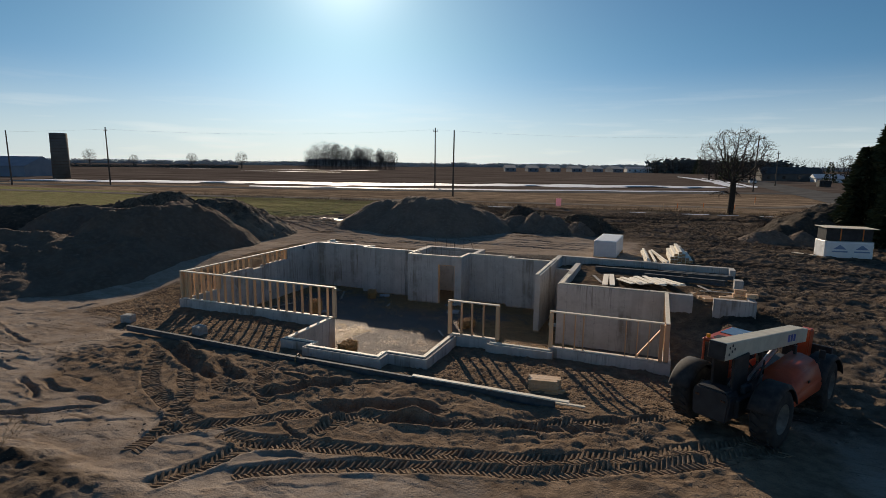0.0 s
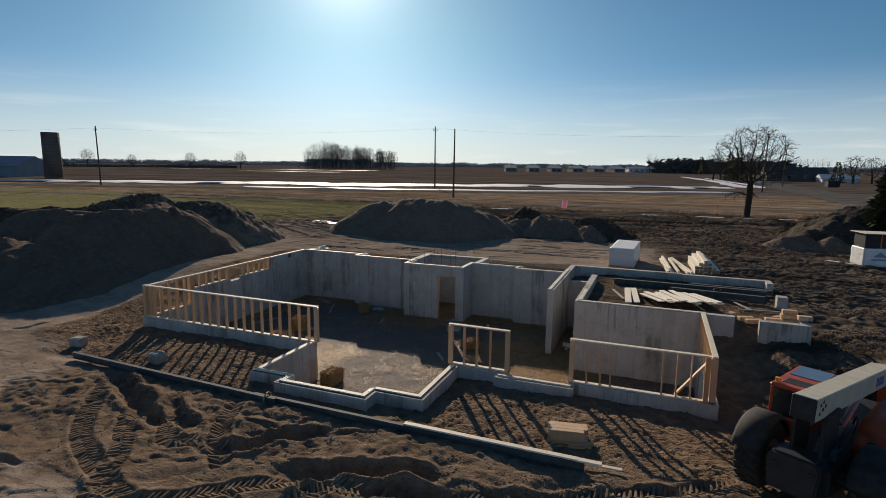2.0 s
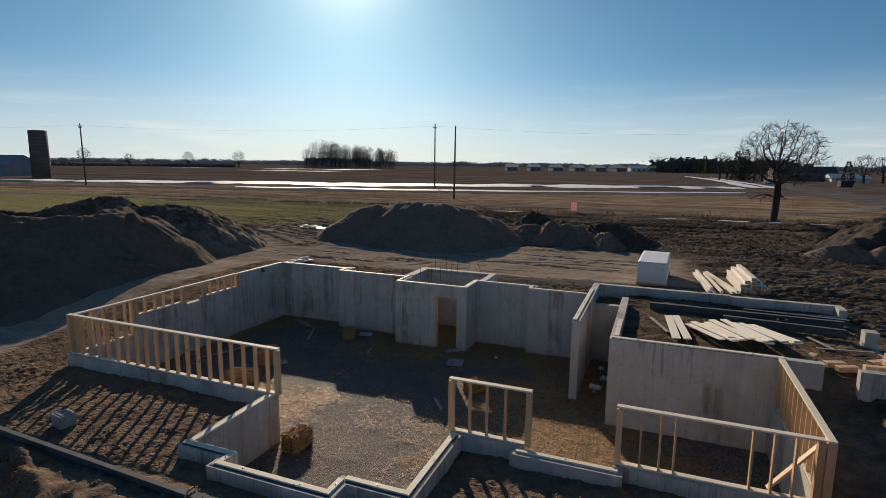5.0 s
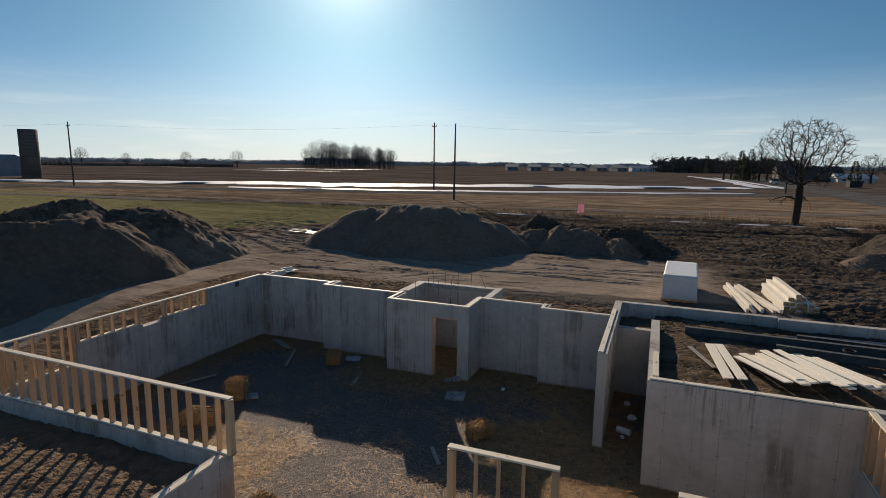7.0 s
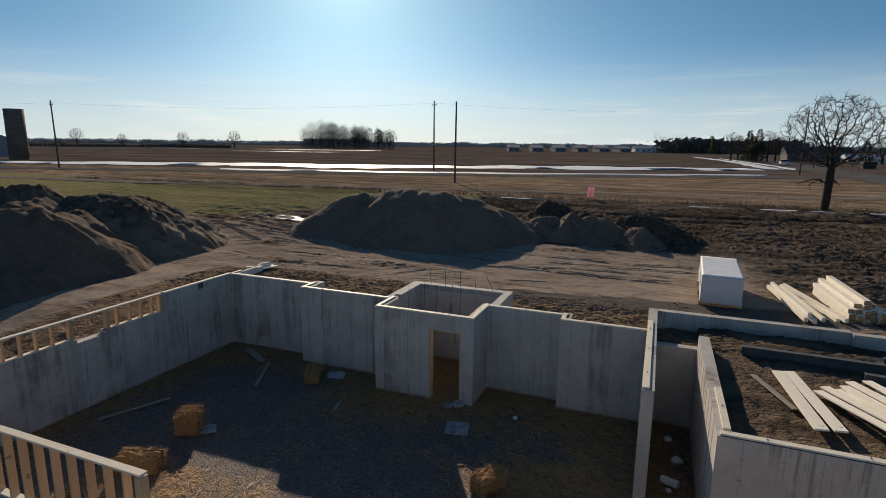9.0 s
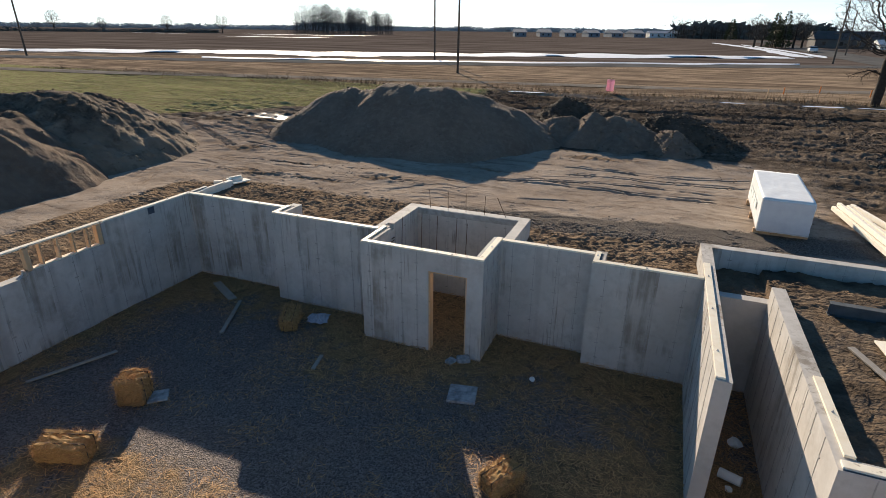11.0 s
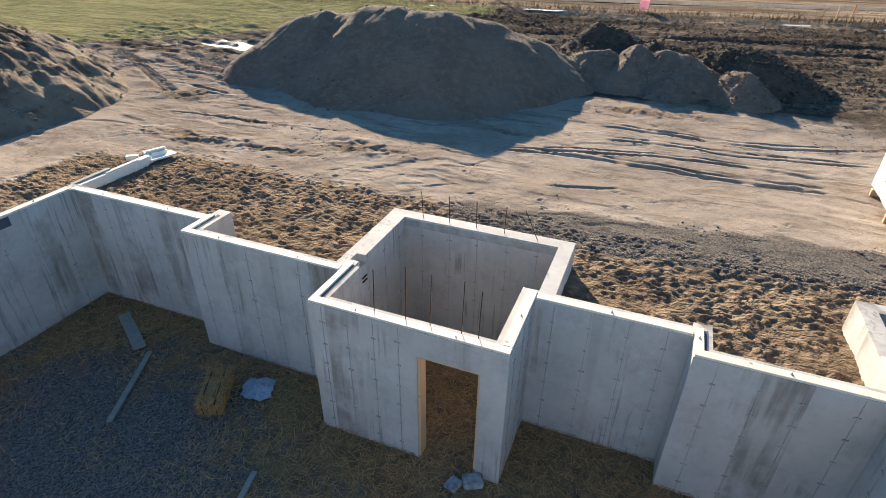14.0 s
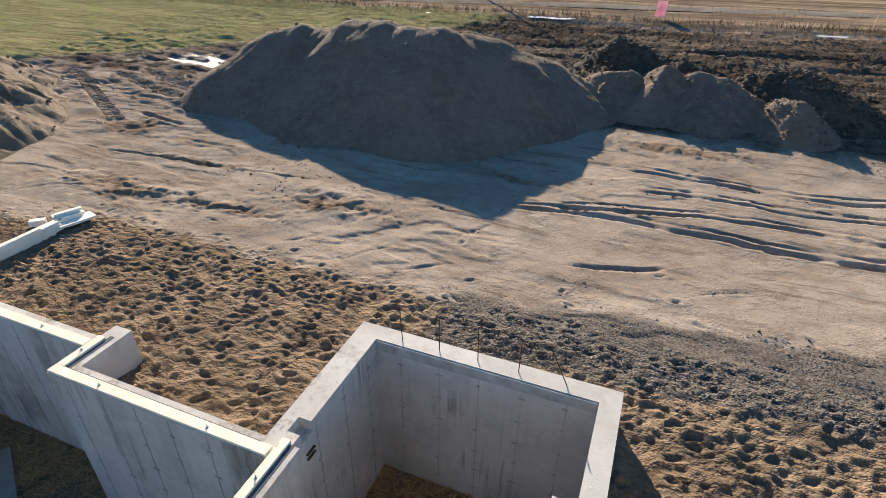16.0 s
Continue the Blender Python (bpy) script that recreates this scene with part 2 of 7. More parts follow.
def make_floor():
    m = Mat("basement_gravel", 0.8, 0, 0.3)
    cell = m.voronoi(42, out="Color")
    grey = m.mix(m.ramp(cell, 0.1, 0.9), (0.055, 0.045, 0.041), (0.29, 0.242, 0.216))
    straw = m.mix(m.ramp(m.noise(40, 6), 0.35, 0.65), (0.40, 0.255, 0.12), (0.19, 0.122, 0.062))
    straw = m.mix(m.ramp(m.noise(3.2, 8, shift=3.0), 0.48, 0.66, 0, 0.7), straw, (0.085, 0.06, 0.04))
    f = m.ramp(m.math("ADD", m.attr("straw"), m.math("MULTIPLY", m.math("SUBTRACT", m.noise(2.5, 8), 0.5), 1.5)), 0.35, 0.75)
    m.color(m.mix(f, grey, straw))
    m.bump(m.voronoi(42), 0.9, 0.025)
    return m.m


def make_leaf(name, c1, c2, rough=0.8):
    m = Mat(name, rough, 0, 0.2)
    m.color(m.mix(m.island(), c1, c2))
    return m.m


CONCRETE = make_concrete()
SEAM = plain("seam_concrete", (0.31, 0.295, 0.27), (0.46, 0.44, 0.41), 5, 0.95)
LUMBER = make_lumber("spruce_lumber", (0.66, 0.42, 0.24), (0.76, 0.54, 0.34))
PALE = make_lumber("pale_fresh_lumber", (0.82, 0.72, 0.56), (0.90, 0.83, 0.70), True, 0.18, 0.6, 0.15)
FRESH = make_lumber("fresh_planed_lumber", (0.90, 0.82, 0.68), (0.95, 0.91, 0.82), True, 0.18, 0.7, 0.08)
ENDGRAIN = plain("sawn_end_grain", (0.30, 0.19, 0.105), (0.46, 0.31, 0.18), 14, 0.9)
GREYWOOD = make_lumber("weathered_grey_board", (0.30, 0.27, 0.235), (0.42, 0.385, 0.335))
SOIL = make_ground()
GRAVEL = make_floor()
GASKET = plain("dark_sill_gasket", (0.07, 0.08, 0.10), (0.11, 0.12, 0.14), 8, 0.8)
STEEL = plain("rusty_rebar", (0.16, 0.085, 0.05), (0.09, 0.055, 0.04), 30, 0.7, 0.6)
GALV = plain("galvanised_steel", (0.50, 0.51, 0.53), (0.40, 0.41, 0.43), 12, 0.45, 0.85)
PIPE = plain("grey_steel_beam", (0.07, 0.08, 0.088), (0.11, 0.12, 0.13), 4, 0.78, 0.1)
WRAP = plain("white_plastic_wrap", (0.78, 0.78, 0.77), (0.84, 0.84, 0.83), 5, 0.42, 0, 0.7, 7, 0.5)
BLUEWRAP = plain("blue_printed_band", (0.20, 0.28, 0.42), (0.26, 0.34, 0.48), 5, 0.5)
ORANGE = plain("orange_machine_paint", (0.52, 0.085, 0.03), (0.42, 0.065, 0.025), 4, 0.42, 0, 0.05, 30, 0.5)
CREAM = plain("cream_machine_paint", (0.60, 0.56, 0.45), (0.48, 0.44, 0.35), 3, 0.5, 0, 0.08, 40, 0.5)
BLACKP = plain("black_machine_paint", (0.022, 0.022, 0.023), (0.04, 0.04, 0.041), 5, 0.55)
RUBBER = plain("dusty_tyre_rubber", (0.02, 0.02, 0.021), (0.05, 0.045, 0.04), 6, 0.8)
BARK = plain("grey_brown_bark", (0.035, 0.028, 0.023), (0.065, 0.052, 0.043), 9, 0.95, 0, 0.6, 25)
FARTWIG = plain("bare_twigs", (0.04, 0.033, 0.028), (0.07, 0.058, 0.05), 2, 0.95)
NEEDLE = make_leaf("conifer_needles", (0.035, 0.045, 0.022), (0.085, 0.09, 0.045))
DRYGRASS = make_leaf("dry_grass", (0.42, 0.32, 0.18), (0.26, 0.18, 0.10))
STRAW = make_leaf("loose_straw", (0.72, 0.42, 0.19), (0.34, 0.185, 0.085), 0.55)
SNOW = plain("old_snow", (0.80, 0.82, 0.86), (0.70, 0.72, 0.76), 0.8, 0.6, 0, 0.3, 3)
ASPHALT = plain("worn_asphalt", (0.11, 0.107, 0.104), (0.16, 0.156, 0.15), 0.4, 0.97, 0, 0.3, 20, 0.0)
TRACK = plain("gravel_track", (0.18, 0.155, 0.13), (0.27, 0.24, 0.205), 0.6, 0.98, 0, 0.4, 12, 0.0)
POLE = plain("creosoted_pole", (0.085, 0.065, 0.05), (0.13, 0.105, 0.085), 3, 0.9)
SILO = plain("stained_silo_concrete", (0.10, 0.09, 0.082), (0.16, 0.145, 0.132), 0.25, 0.9)
WHITEWALL = plain("white_painted_siding", (0.72, 0.73, 0.74), (0.62, 0.63, 0.65), 0.5, 0.6)
BLUEROOF = plain("blue_grey_sheet_roof", (0.20, 0.24, 0.30), (0.26, 0.30, 0.36), 0.3, 0.85, 0, 0.1, 20, 0.05)
DARKROOF = plain("dark_shingle_roof", (0.07, 0.065, 0.062), (0.11, 0.10, 0.095), 0.5, 0.8)
PINK = plain("pink_survey_ribbon", (0.95, 0.52, 0.60), (0.90, 0.46, 0.54), 3, 0.8)
PINK.node_tree.nodes["Principled BSDF"].inputs["Transmission Weight"].default_value = 0.4
ORANGEP = plain("orange_stake_paint", (0.75, 0.24, 0.05), (0.62, 0.18, 0.04), 3, 0.6)
CARPAINT = plain("white_car_paint", (0.78, 0.79, 0.80), (0.74, 0.75, 0.76), 3, 0.25, 0, 0.0, 10, 0.6)
DARKGLASS = plain("tinted_glass", (0.02, 0.024, 0.028), (0.03, 0.034, 0.038), 3, 0.08, 0, 0.0, 10, 0.6)
AMBER = plain("amber_beacon", (0.85, 0.38, 0.03), (0.75, 0.30, 0.02), 3, 0.3)
BLUEINK = plain("blue_lettering", (0.05, 0.08, 0.30), (0.07, 0.10, 0.34), 3, 0.5)


DRYPRINTS = plain("pressed_dry_sand", (0.24, 0.185, 0.142), (0.38, 0.305, 0.24), 5, 0.95, 0, 0.8, 25, 0.0)
PRINTS = plain("pressed_damp_soil", (0.16, 0.113, 0.078), (0.33, 0.242, 0.17), 5, 0.95, 0, 0.8, 25, 0.0)


# damp is a factor on the soil colours; below 1 it paints in shade
def make_pilesoil(name, dark, damp=1.0):
    m = Mat(name, 0.97, 0, 0.12)
    a, b, c = ((0.055, 0.043, 0.033), (0.10, 0.08, 0.062), (0.145, 0.115, 0.088)) if dark else ((0.178, 0.128, 0.096), (0.232, 0.172, 0.132), (0.28, 0.212, 0.162))
    a, b, c = (tuple(v * damp for v in q) for q in (a, b, c))
    col = m.mix(m.ramp(m.noise(0.6, 8), 0.35, 0.65), a, b)
    col = m.mix(m.ramp(m.noise(4, 8), 0.45, 0.7, 0, 0.7), col, c)
    m.color(col)
    m.bump(m.math("ADD", m.noise(6, 8), m.math("MULTIPLY", m.noise(30, 6), 0.5)), 1.0, 0.09)
    return m.m


def make_mixed():
    m = Mat("mixed_spoil", 0.97, 0, 0.1)
    sand = m.mix(m.ramp(m.noise(0.8, 8), 0.35, 0.65), (0.20, 0.152, 0.112), (0.30, 0.232, 0.172))
    dark = m.mix(m.ramp(m.noise(5, 8), 0.35, 0.65), (0.085, 0.066, 0.05), (0.16, 0.125, 0.094))
    m.color(m.mix(m.ramp(m.math("ADD", m.noise(1.3, 8, rough=0.7), m.math("MULTIPLY", m.attr("topsoil"), 0.18)), 0.52, 0.68), sand, dark))
    m.bump(m.math("ADD", m.noise(5, 8), m.math("MULTIPLY", m.noise(24, 6), 0.5)), 1.0, 0.12)
    return m.m


MIXPILE = make_mixed()
PILE = make_pilesoil("sandy_spoil", False)
DARKPILE = make_pilesoil("dark_topsoil", True)
# the sandy spoil again, its colour darkened to deepen the ridge's shaded face
SHADEPILE = make_pilesoil("damp_sandy_spoil", False, 0.8)


# ---- building blocks ----
def mesh_of(bm, name, material, smooth=False):
    me = bpy.data.meshes.new(name)
    bm.normal_update()
    bm.to_mesh(me)
    bm.free()
    if material:
        me.materials.append(material)
    if smooth:
        me.polygons.foreach_set("use_smooth", [True] * len(me.polygons))
    return me


def thing(name, bm, material, label, category, kind="", group="", m=None, smooth=False):
    ob = new(name, mesh_of(bm, name, material, smooth) if bm else None)
    if m is not None:
        ob.matrix_world = m
    return tagged(ob, label, category, group, kind)


def part(name, bm, material, parent, label="", smooth=False):
    ob = new(name, bm if isinstance(bm, bpy.types.Mesh) else mesh_of(bm, name, material, smooth))
    ob.parent = parent
    return tagged(ob, label)


def add_box(bm, x0, x1, y0, y1, z0, z1, m=None):
    vs = [bm.verts.new((x, y, z)) for z in (z0, z1) for y in (y0, y1) for x in (x0, x1)]
    if m is not None:
        for v in vs:
            v.co = m @ v.co
    for f in ((0, 2, 3, 1), (4, 5, 7, 6), (0, 1, 5, 4), (2, 6, 7, 3), (0, 4, 6, 2), (1, 3, 7, 5)):
        bm.faces.new([vs[i] for i in f])
    return vs


def box(x0, x1, y0, y1, z0, z1, bevel=0.0, m=None):
    bm = bmesh.new()
    add_box(bm, x0, x1, y0, y1, z0, z1, m)
    if bevel:
        bmesh.ops.bevel(bm, geom=bm.edges[:], offset=bevel, segments=1, affect="EDGES")
    return bm


def add_tube(bm, a, b, r0, r1, n=6, cap=True):
    a, b = Vector(a), Vector(b)
    q = (b - a).to_track_quat("Z", "Y").to_matrix()
    rings = []
    for p, r in ((a, r0), (b, r1)):
        rings.append([bm.verts.new(p + q @ Vector((r * math.cos(k * math.tau / n), r * math.sin(k * math.tau / n), 0))) for k in range(n)])
    for k in range(n):
        bm.faces.new((rings[0][k], rings[0][(k + 1) % n], rings[1][(k + 1) % n], rings[1][k]))
    if cap:
        bm.faces.new(rings[1])
        bm.faces.new(rings[0][::-1])


def tube(a, b, r0, r1=None, n=12):
    bm = bmesh.new()
    add_tube(bm, a, b, r0, r0 if r1 is None else r1, n)
    return bm


def prism(points, y0, y1, bevel=0.0):
    """A solid with the outline points in x and z, from y0 to y1."""
    bm = bmesh.new()
    a = [bm.verts.new((x, y0, z)) for x, z in points]
    b = [bm.verts.new((x, y1, z)) for x, z in points]
    n = len(points)
    bm.faces.new(a)
    bm.faces.new(b[::-1])
    for i in range(n):
        bm.faces.new((a[(i + 1) % n], a[i], b[i], b[(i + 1) % n]))
    bmesh.ops.recalc_face_normals(bm, faces=bm.faces[:])
    if bevel:
        bmesh.ops.bevel(bm, geom=bm.edges[:], offset=bevel, segments=2, affect="EDGES")
    return bm


# ---- terrain arithmetic ----
def lattice(ix, iy, seed):
    h = (ix.astype(np.int64) * 374761393 + iy.astype(np.int64) * 668265263 + seed * 974634777) & 0xFFFFFFFF
    h = ((h ^ (h >> 13)) * 1274126177) & 0xFFFFFFFF
    return ((h ^ (h >> 16)) & 0xFFFF) / 65535.0


def vnoise(x, y, scale, octaves=4, seed=1):
    """Value noise about -1 to 1; scale: metres of the largest lumps."""
    total, amp, norm = 0.0, 1.0, 0.0
    for o in range(octaves):
        u, v = x / scale * 2**o + 17.3 * o, y / scale * 2**o - 9.1 * o
        iu, iv = np.floor(u), np.floor(v)
        fu, fv = u - iu, v - iv
        fu, fv = fu * fu * (3 - 2 * fu), fv * fv * (3 - 2 * fv)
        a, b = lattice(iu, iv, seed + o), lattice(iu + 1, iv, seed + o)
        c, d = lattice(iu, iv + 1, seed + o), lattice(iu + 1, iv + 1, seed + o)
        total = total + amp * ((a + (b - a) * fu) * (1 - fv) + (c + (d - c) * fu) * fv)
        norm += amp
        amp *= 0.5
    return total / norm * 2 - 1


def step(lo, hi, v):
    u = np.clip((v - lo) / (hi - lo), 0, 1)
    return u * u * (3 - 2 * u)


def inside(x, y, x0, x1, y0, y1, soft):
    """1 inside a rectangle, falling to 0 over soft metres outside it."""
    d = np.hypot(np.maximum(np.maximum(x0 - x, x - x1), 0), np.maximum(np.maximum(y0 - y, y - y1), 0))
    return 1 - step(0, soft, d)


def ground_base(x, y):
    """Graded level of the site, without ruts."""
    rise = 0.97 * step(16.6, 25.0, y + 0.25 * np.clip(x, -3, 6))
    far = 0.8 * np.maximum(step(36, 66, y), step(34, 80, -x))
    z = -1.0 + rise + far * (1 - 0.45 * step(66, 36, y))
    return z


def near_line(x, y, pts):
    """Signed distance from a polyline and length along it, for arrays."""
    best, side, along, run = np.full(x.shape, 1e9), np.zeros(x.shape), np.zeros(x.shape), 0.0
    for (ax, ay), (bx, by) in zip(pts, pts[1:]):
        dx, dy = bx - ax, by - ay
        ln = math.hypot(dx, dy)
        u = np.clip(((x - ax) * dx + (y - ay) * dy) / ln**2, 0, 1)
        d = np.hypot(x - ax - u * dx, y - ay - u * dy)
        sgn = np.sign((x - ax) * dy - (y - ay) * dx)
        new_best = d < best
        best, side, along = np.where(new_best, d, best), np.where(new_best, sgn * d, side), np.where(new_best, run + u * ln, along)
        run += ln
    return side, along, run


def smooth_line(pts, times=2):
    for _ in range(times):
        out = [pts[0]]
        for (ax, ay), (bx, by) in zip(pts, pts[1:]):
            out += [(0.75 * ax + 0.25 * bx, 0.75 * ay + 0.25 * by), (0.25 * ax + 0.75 * bx, 0.25 * ay + 0.75 * by)]
        pts = out + [pts[-1]]
    return pts


def axis(*runs):
    """Grid lines: runs of (start, end, spacing)."""
    out = []
    for a, b, d in runs:
        out.append(np.linspace(a, b, max(2, int(round((b - a) / d)) + 1))[:-1])
    return np.concatenate(out + [np.array([runs[-1][1]])])


def grid_mesh(name, xs, ys, z, keep=None):
    nx, ny = len(xs), len(ys)
    me = bpy.data.meshes.new(name)
    gx, gy = np.meshgrid(xs, ys)
    co = np.stack([gx, gy, z], -1).reshape(-1, 3)
    i = (np.arange(ny - 1)[:, None] * nx + np.arange(nx - 1)[None, :]).ravel()
    quads = np.stack([i, i + 1, i + nx + 1, i + nx], 1)
    if keep is not None:
        k = keep.ravel()
        quads = quads[k[quads].any(1)]
        used = np.unique(quads)
        remap = np.full(len(co), -1)
        remap[used] = np.arange(len(used))
        co, quads = co[used], remap[quads]
    me.vertices.add(len(co))
    me.vertices.foreach_set("co", co.ravel().astype(np.float32))
    me.loops.add(quads.size)
    me.loops.foreach_set("vertex_index", quads.ravel().astype(np.int32))
    me.polygons.add(len(quads))
    me.polygons.foreach_set("loop_start", np.arange(0, quads.size, 4, dtype=np.int32))
    me.polygons.foreach_set("use_smooth", np.ones(len(quads), dtype=bool))
    me.update()
    me.validate()
    return me


def point_attr(me, name, values):
    a = me.attributes.new(name, "FLOAT", "POINT")
    a.data.foreach_set("value", np.asarray(values, dtype=np.float32).ravel())


def blades(name, points, heights, width, lean, material, label, category, flat=False, seed=3):
    """Many thin blades or straws in one mesh of kind stuff."""
    rng = np.random.default_rng(seed)
    n = len(points)
    ang = rng.uniform(0, math.tau, n)
    side = np.stack([np.cos(ang), np.sin(ang), np.zeros(n)], 1)
    ang2 = rng.uniform(0, math.tau, n)
    up = np.stack([np.cos(ang2) * lean, np.sin(ang2) * lean, np.ones(n)], 1) if not flat else np.stack([-np.sin(ang), np.cos(ang), rng.uniform(-0.12, 0.25, n)], 1)
    h = np.asarray(heights)[:, None]
    w = side * width * 0.5
    p = np.asarray(points)
    if flat:
        v = np.stack([p - w - up * h / 2, p + w - up * h / 2, p + w + up * h / 2, p - w + up * h / 2], 1)
        k = 4
    else:
        v = np.stack([p - w, p + w, p + up * h], 1)
        k = 3
    me = bpy.data.meshes.new(name)
    me.vertices.add(n * k)
    me.vertices.foreach_set("co", v.reshape(-1).astype(np.float32))
    me.loops.add(n * k)
    me.loops.foreach_set("vertex_index", np.arange(n * k, dtype=np.int32))
    me.polygons.add(n)
    me.polygons.foreach_set("loop_start", np.arange(0, n * k, k, dtype=np.int32))
    me.update()
    me.materials.append(material)
    return tagged(new(name, me), label, category, kind="stuff")

# ---- ground ----
HOLES = [  # the dug basement, to the middle of its walls
    (-19.87, -16.08, 18.07, 28.55), (-16.08, -12.7, 18.07, 28.04), (-12.82, -9.48, 27.12, 30.26), (-12.7, -9.74, 18.07, 27.2),
    (-9.74, -7.22, 18.07, 28.52), (-7.22, -4.9, 18.07, 28.07), (-4.9, -3.62, 18.07, 28.27), (-3.62, 0.57, 18.07, 22.85),
    (-12.02, -6.67, 15.22, 18.1), (-10.83, -8.07, 14.82, 15.3), (-5.1, -3.05, 17.82, 18.1),
]
YARD_TREADS = (
    [(-16.2, 13.8), (-14.6, 11.9), (-13.7, 11.0), (-12.7, 10.4), (-11.5, 9.9), (-10.6, 9.5), (-9.6, 9.3)],
    [(-13.6, 12.3), (-12.8, 11.5), (-12.0, 10.8), (-11.3, 9.9), (-10.8, 9.0), (-10.5, 7.9)],
    [(-10.8, 8.2), (-10.6, 8.9), (-9.9, 9.4), (-9.1, 9.9), (-8.4, 10.6), (-7.4, 11.2), (-6.2, 11.4)],
    [(-9.2, 6.9), (-8.9, 7.6), (-8.5, 8.4), (-8.4, 9.0), (-7.5, 9.5), (-6.8, 9.7), (-5.7, 10.0), (-3.8, 10.5), (-1.7, 11.2), (0.8, 12.6), (2.4, 13.8)],
    [(-8.1, 7.9), (-6.7, 8.9), (-5.2, 9.5), (-3.7, 10.0), (-1.8, 10.6), (0.8, 12.0), (3.0, 13.6)],
    [(-9.1, 10.8), (-9.9, 11.5), (-10.6, 12.3), (-11.2, 13.5)],
    [(-7.2, 9.8), (-7.2, 10.4), (-7.1, 10.9), (-6.7, 11.4)],
)
OUTER_TREADS = (
    [(-9.6, 9.3), (-8.6, 9.2), (-8.0, 9.4), (-7.3, 9.7)],
    [(-12.4, 12.7), (-11.9, 11.9), (-11.1, 11.2), (-10.5, 11.7)],
    [(-6.2, 11.4), (-3.9, 11.9), (-1.5, 13.1), (0.8, 14.7)],
    [(-33.1, 41.2), (-29.8, 39.3), (-25.9, 37.1)],
    [(-30.8, 41.5), (-27.2, 39.9), (-24.8, 39.6)],
    [(-30.4, 42.5), (-27.4, 41.1), (-24.6, 40.0)],
    [(5.5, 14.5), (8.0, 20.0), (9.0, 28.0), (7.5, 36.0), (2.0, 44.0)],
    [(7.4, 14.0), (9.9, 20.0), (10.9, 28.0), (9.4, 36.5), (4.0, 45.0)],
)
TREADS = [smooth_line(p) for p in YARD_TREADS + OUTER_TREADS]
YARD_RUTS = (  # points, depth, half width
    ([(-16.3, 13.9), (-14.3, 12.9), (-12.8, 12.2), (-11.7, 11.8)], 0.26, 0.28), ([(-13.4, 13.3), (-11.9, 12.3), (-10.8, 12.0)], 0.2, 0.2),
    ([(-10.4, 11.3), (-9.3, 11.9), (-8.8, 12.7), (-8.0, 13.3)], 0.22, 0.22), ([(-8.4, 11.3), (-7.4, 11.5), (-6.5, 12.2), (-4.6, 12.5)], 0.26, 0.24),
    ([(-6.4, 11.4), (-5.2, 11.7), (-4.2, 12.1)], 0.26, 0.22), ([(-11.8, 9.0), (-11.5, 9.2), (-11.0, 9.3)], 0.1, 0.12), ([(-7.1, 7.8), (-6.8, 7.9), (-6.2, 7.9)], 0.1, 0.12),
    ([(-4.2, 12.1), (-2.2, 12.6), (-0.4, 13.2)], 0.12, 0.16), ([(-16.3, 12.1), (-15.8, 12.3), (-15.3, 12.3)], 0.1, 0.12), ([(-15.8, 10.5), (-15.2, 10.3), (-14.7, 10.1)], 0.12, 0.12),
)
OUTER_RUTS = (
    ([(-23.4, 12.5), (-22.3, 12.3), (-20.0, 11.5)], 0.10, 0.14), ([(-20.1, 11.0), (-19.4, 10.9), (-18.7, 10.8)], 0.10, 0.10), ([(-19.3, 10.1), (-18.4, 9.9), (-17.9, 10.0)], 0.14, 0.15),
    ([(-17.6, 9.8), (-16.3, 9.3), (-15.6, 9.1), (-15.2, 8.8)], 0.18, 0.16), ([(-14.8, 9.3), (-14.2, 9.4), (-13.1, 9.4)], 0.16, 0.15), ([(-24.1, 15.2), (-23.5, 15.7), (-23.4, 16.9)], 0.12, 0.14),
    ([(-25.3, 13.6), (-25.1, 14.0), (-24.3, 14.1)], 0.10, 0.13), ([(-28.4, 16.6), (-28.0, 16.8), (-27.2, 16.8)], 0.14, 0.2), ([(-19.9, 12.2), (-19.5, 12.4), (-19.4, 12.7)], 0.14, 0.14),
    ([(-21.6, 14.6), (-21.6, 15.2), (-21.3, 15.7)], 0.1, 0.12), ([(-22.1, 13.5), (-21.7, 13.8)], 0.08, 0.12),
    ([(-30.0, 44.0), (-22.0, 50.0), (-12.0, 52.0), (0.0, 53.0), (14.0, 56.0)], 0.14, 0.25), ([(-30.0, 46.0), (-22.0, 52.0), (-12.0, 54.2), (0.0, 55.2), (14.0, 58.0)], 0.14, 0.25),
    ([(2.0, 33.5), (6.0, 36.5), (8.0, 41.0), (6.0, 48.0)], 0.14, 0.2), ([(3.5, 33.0), (7.6, 35.6), (9.8, 40.0)], 0.14, 0.2),
)
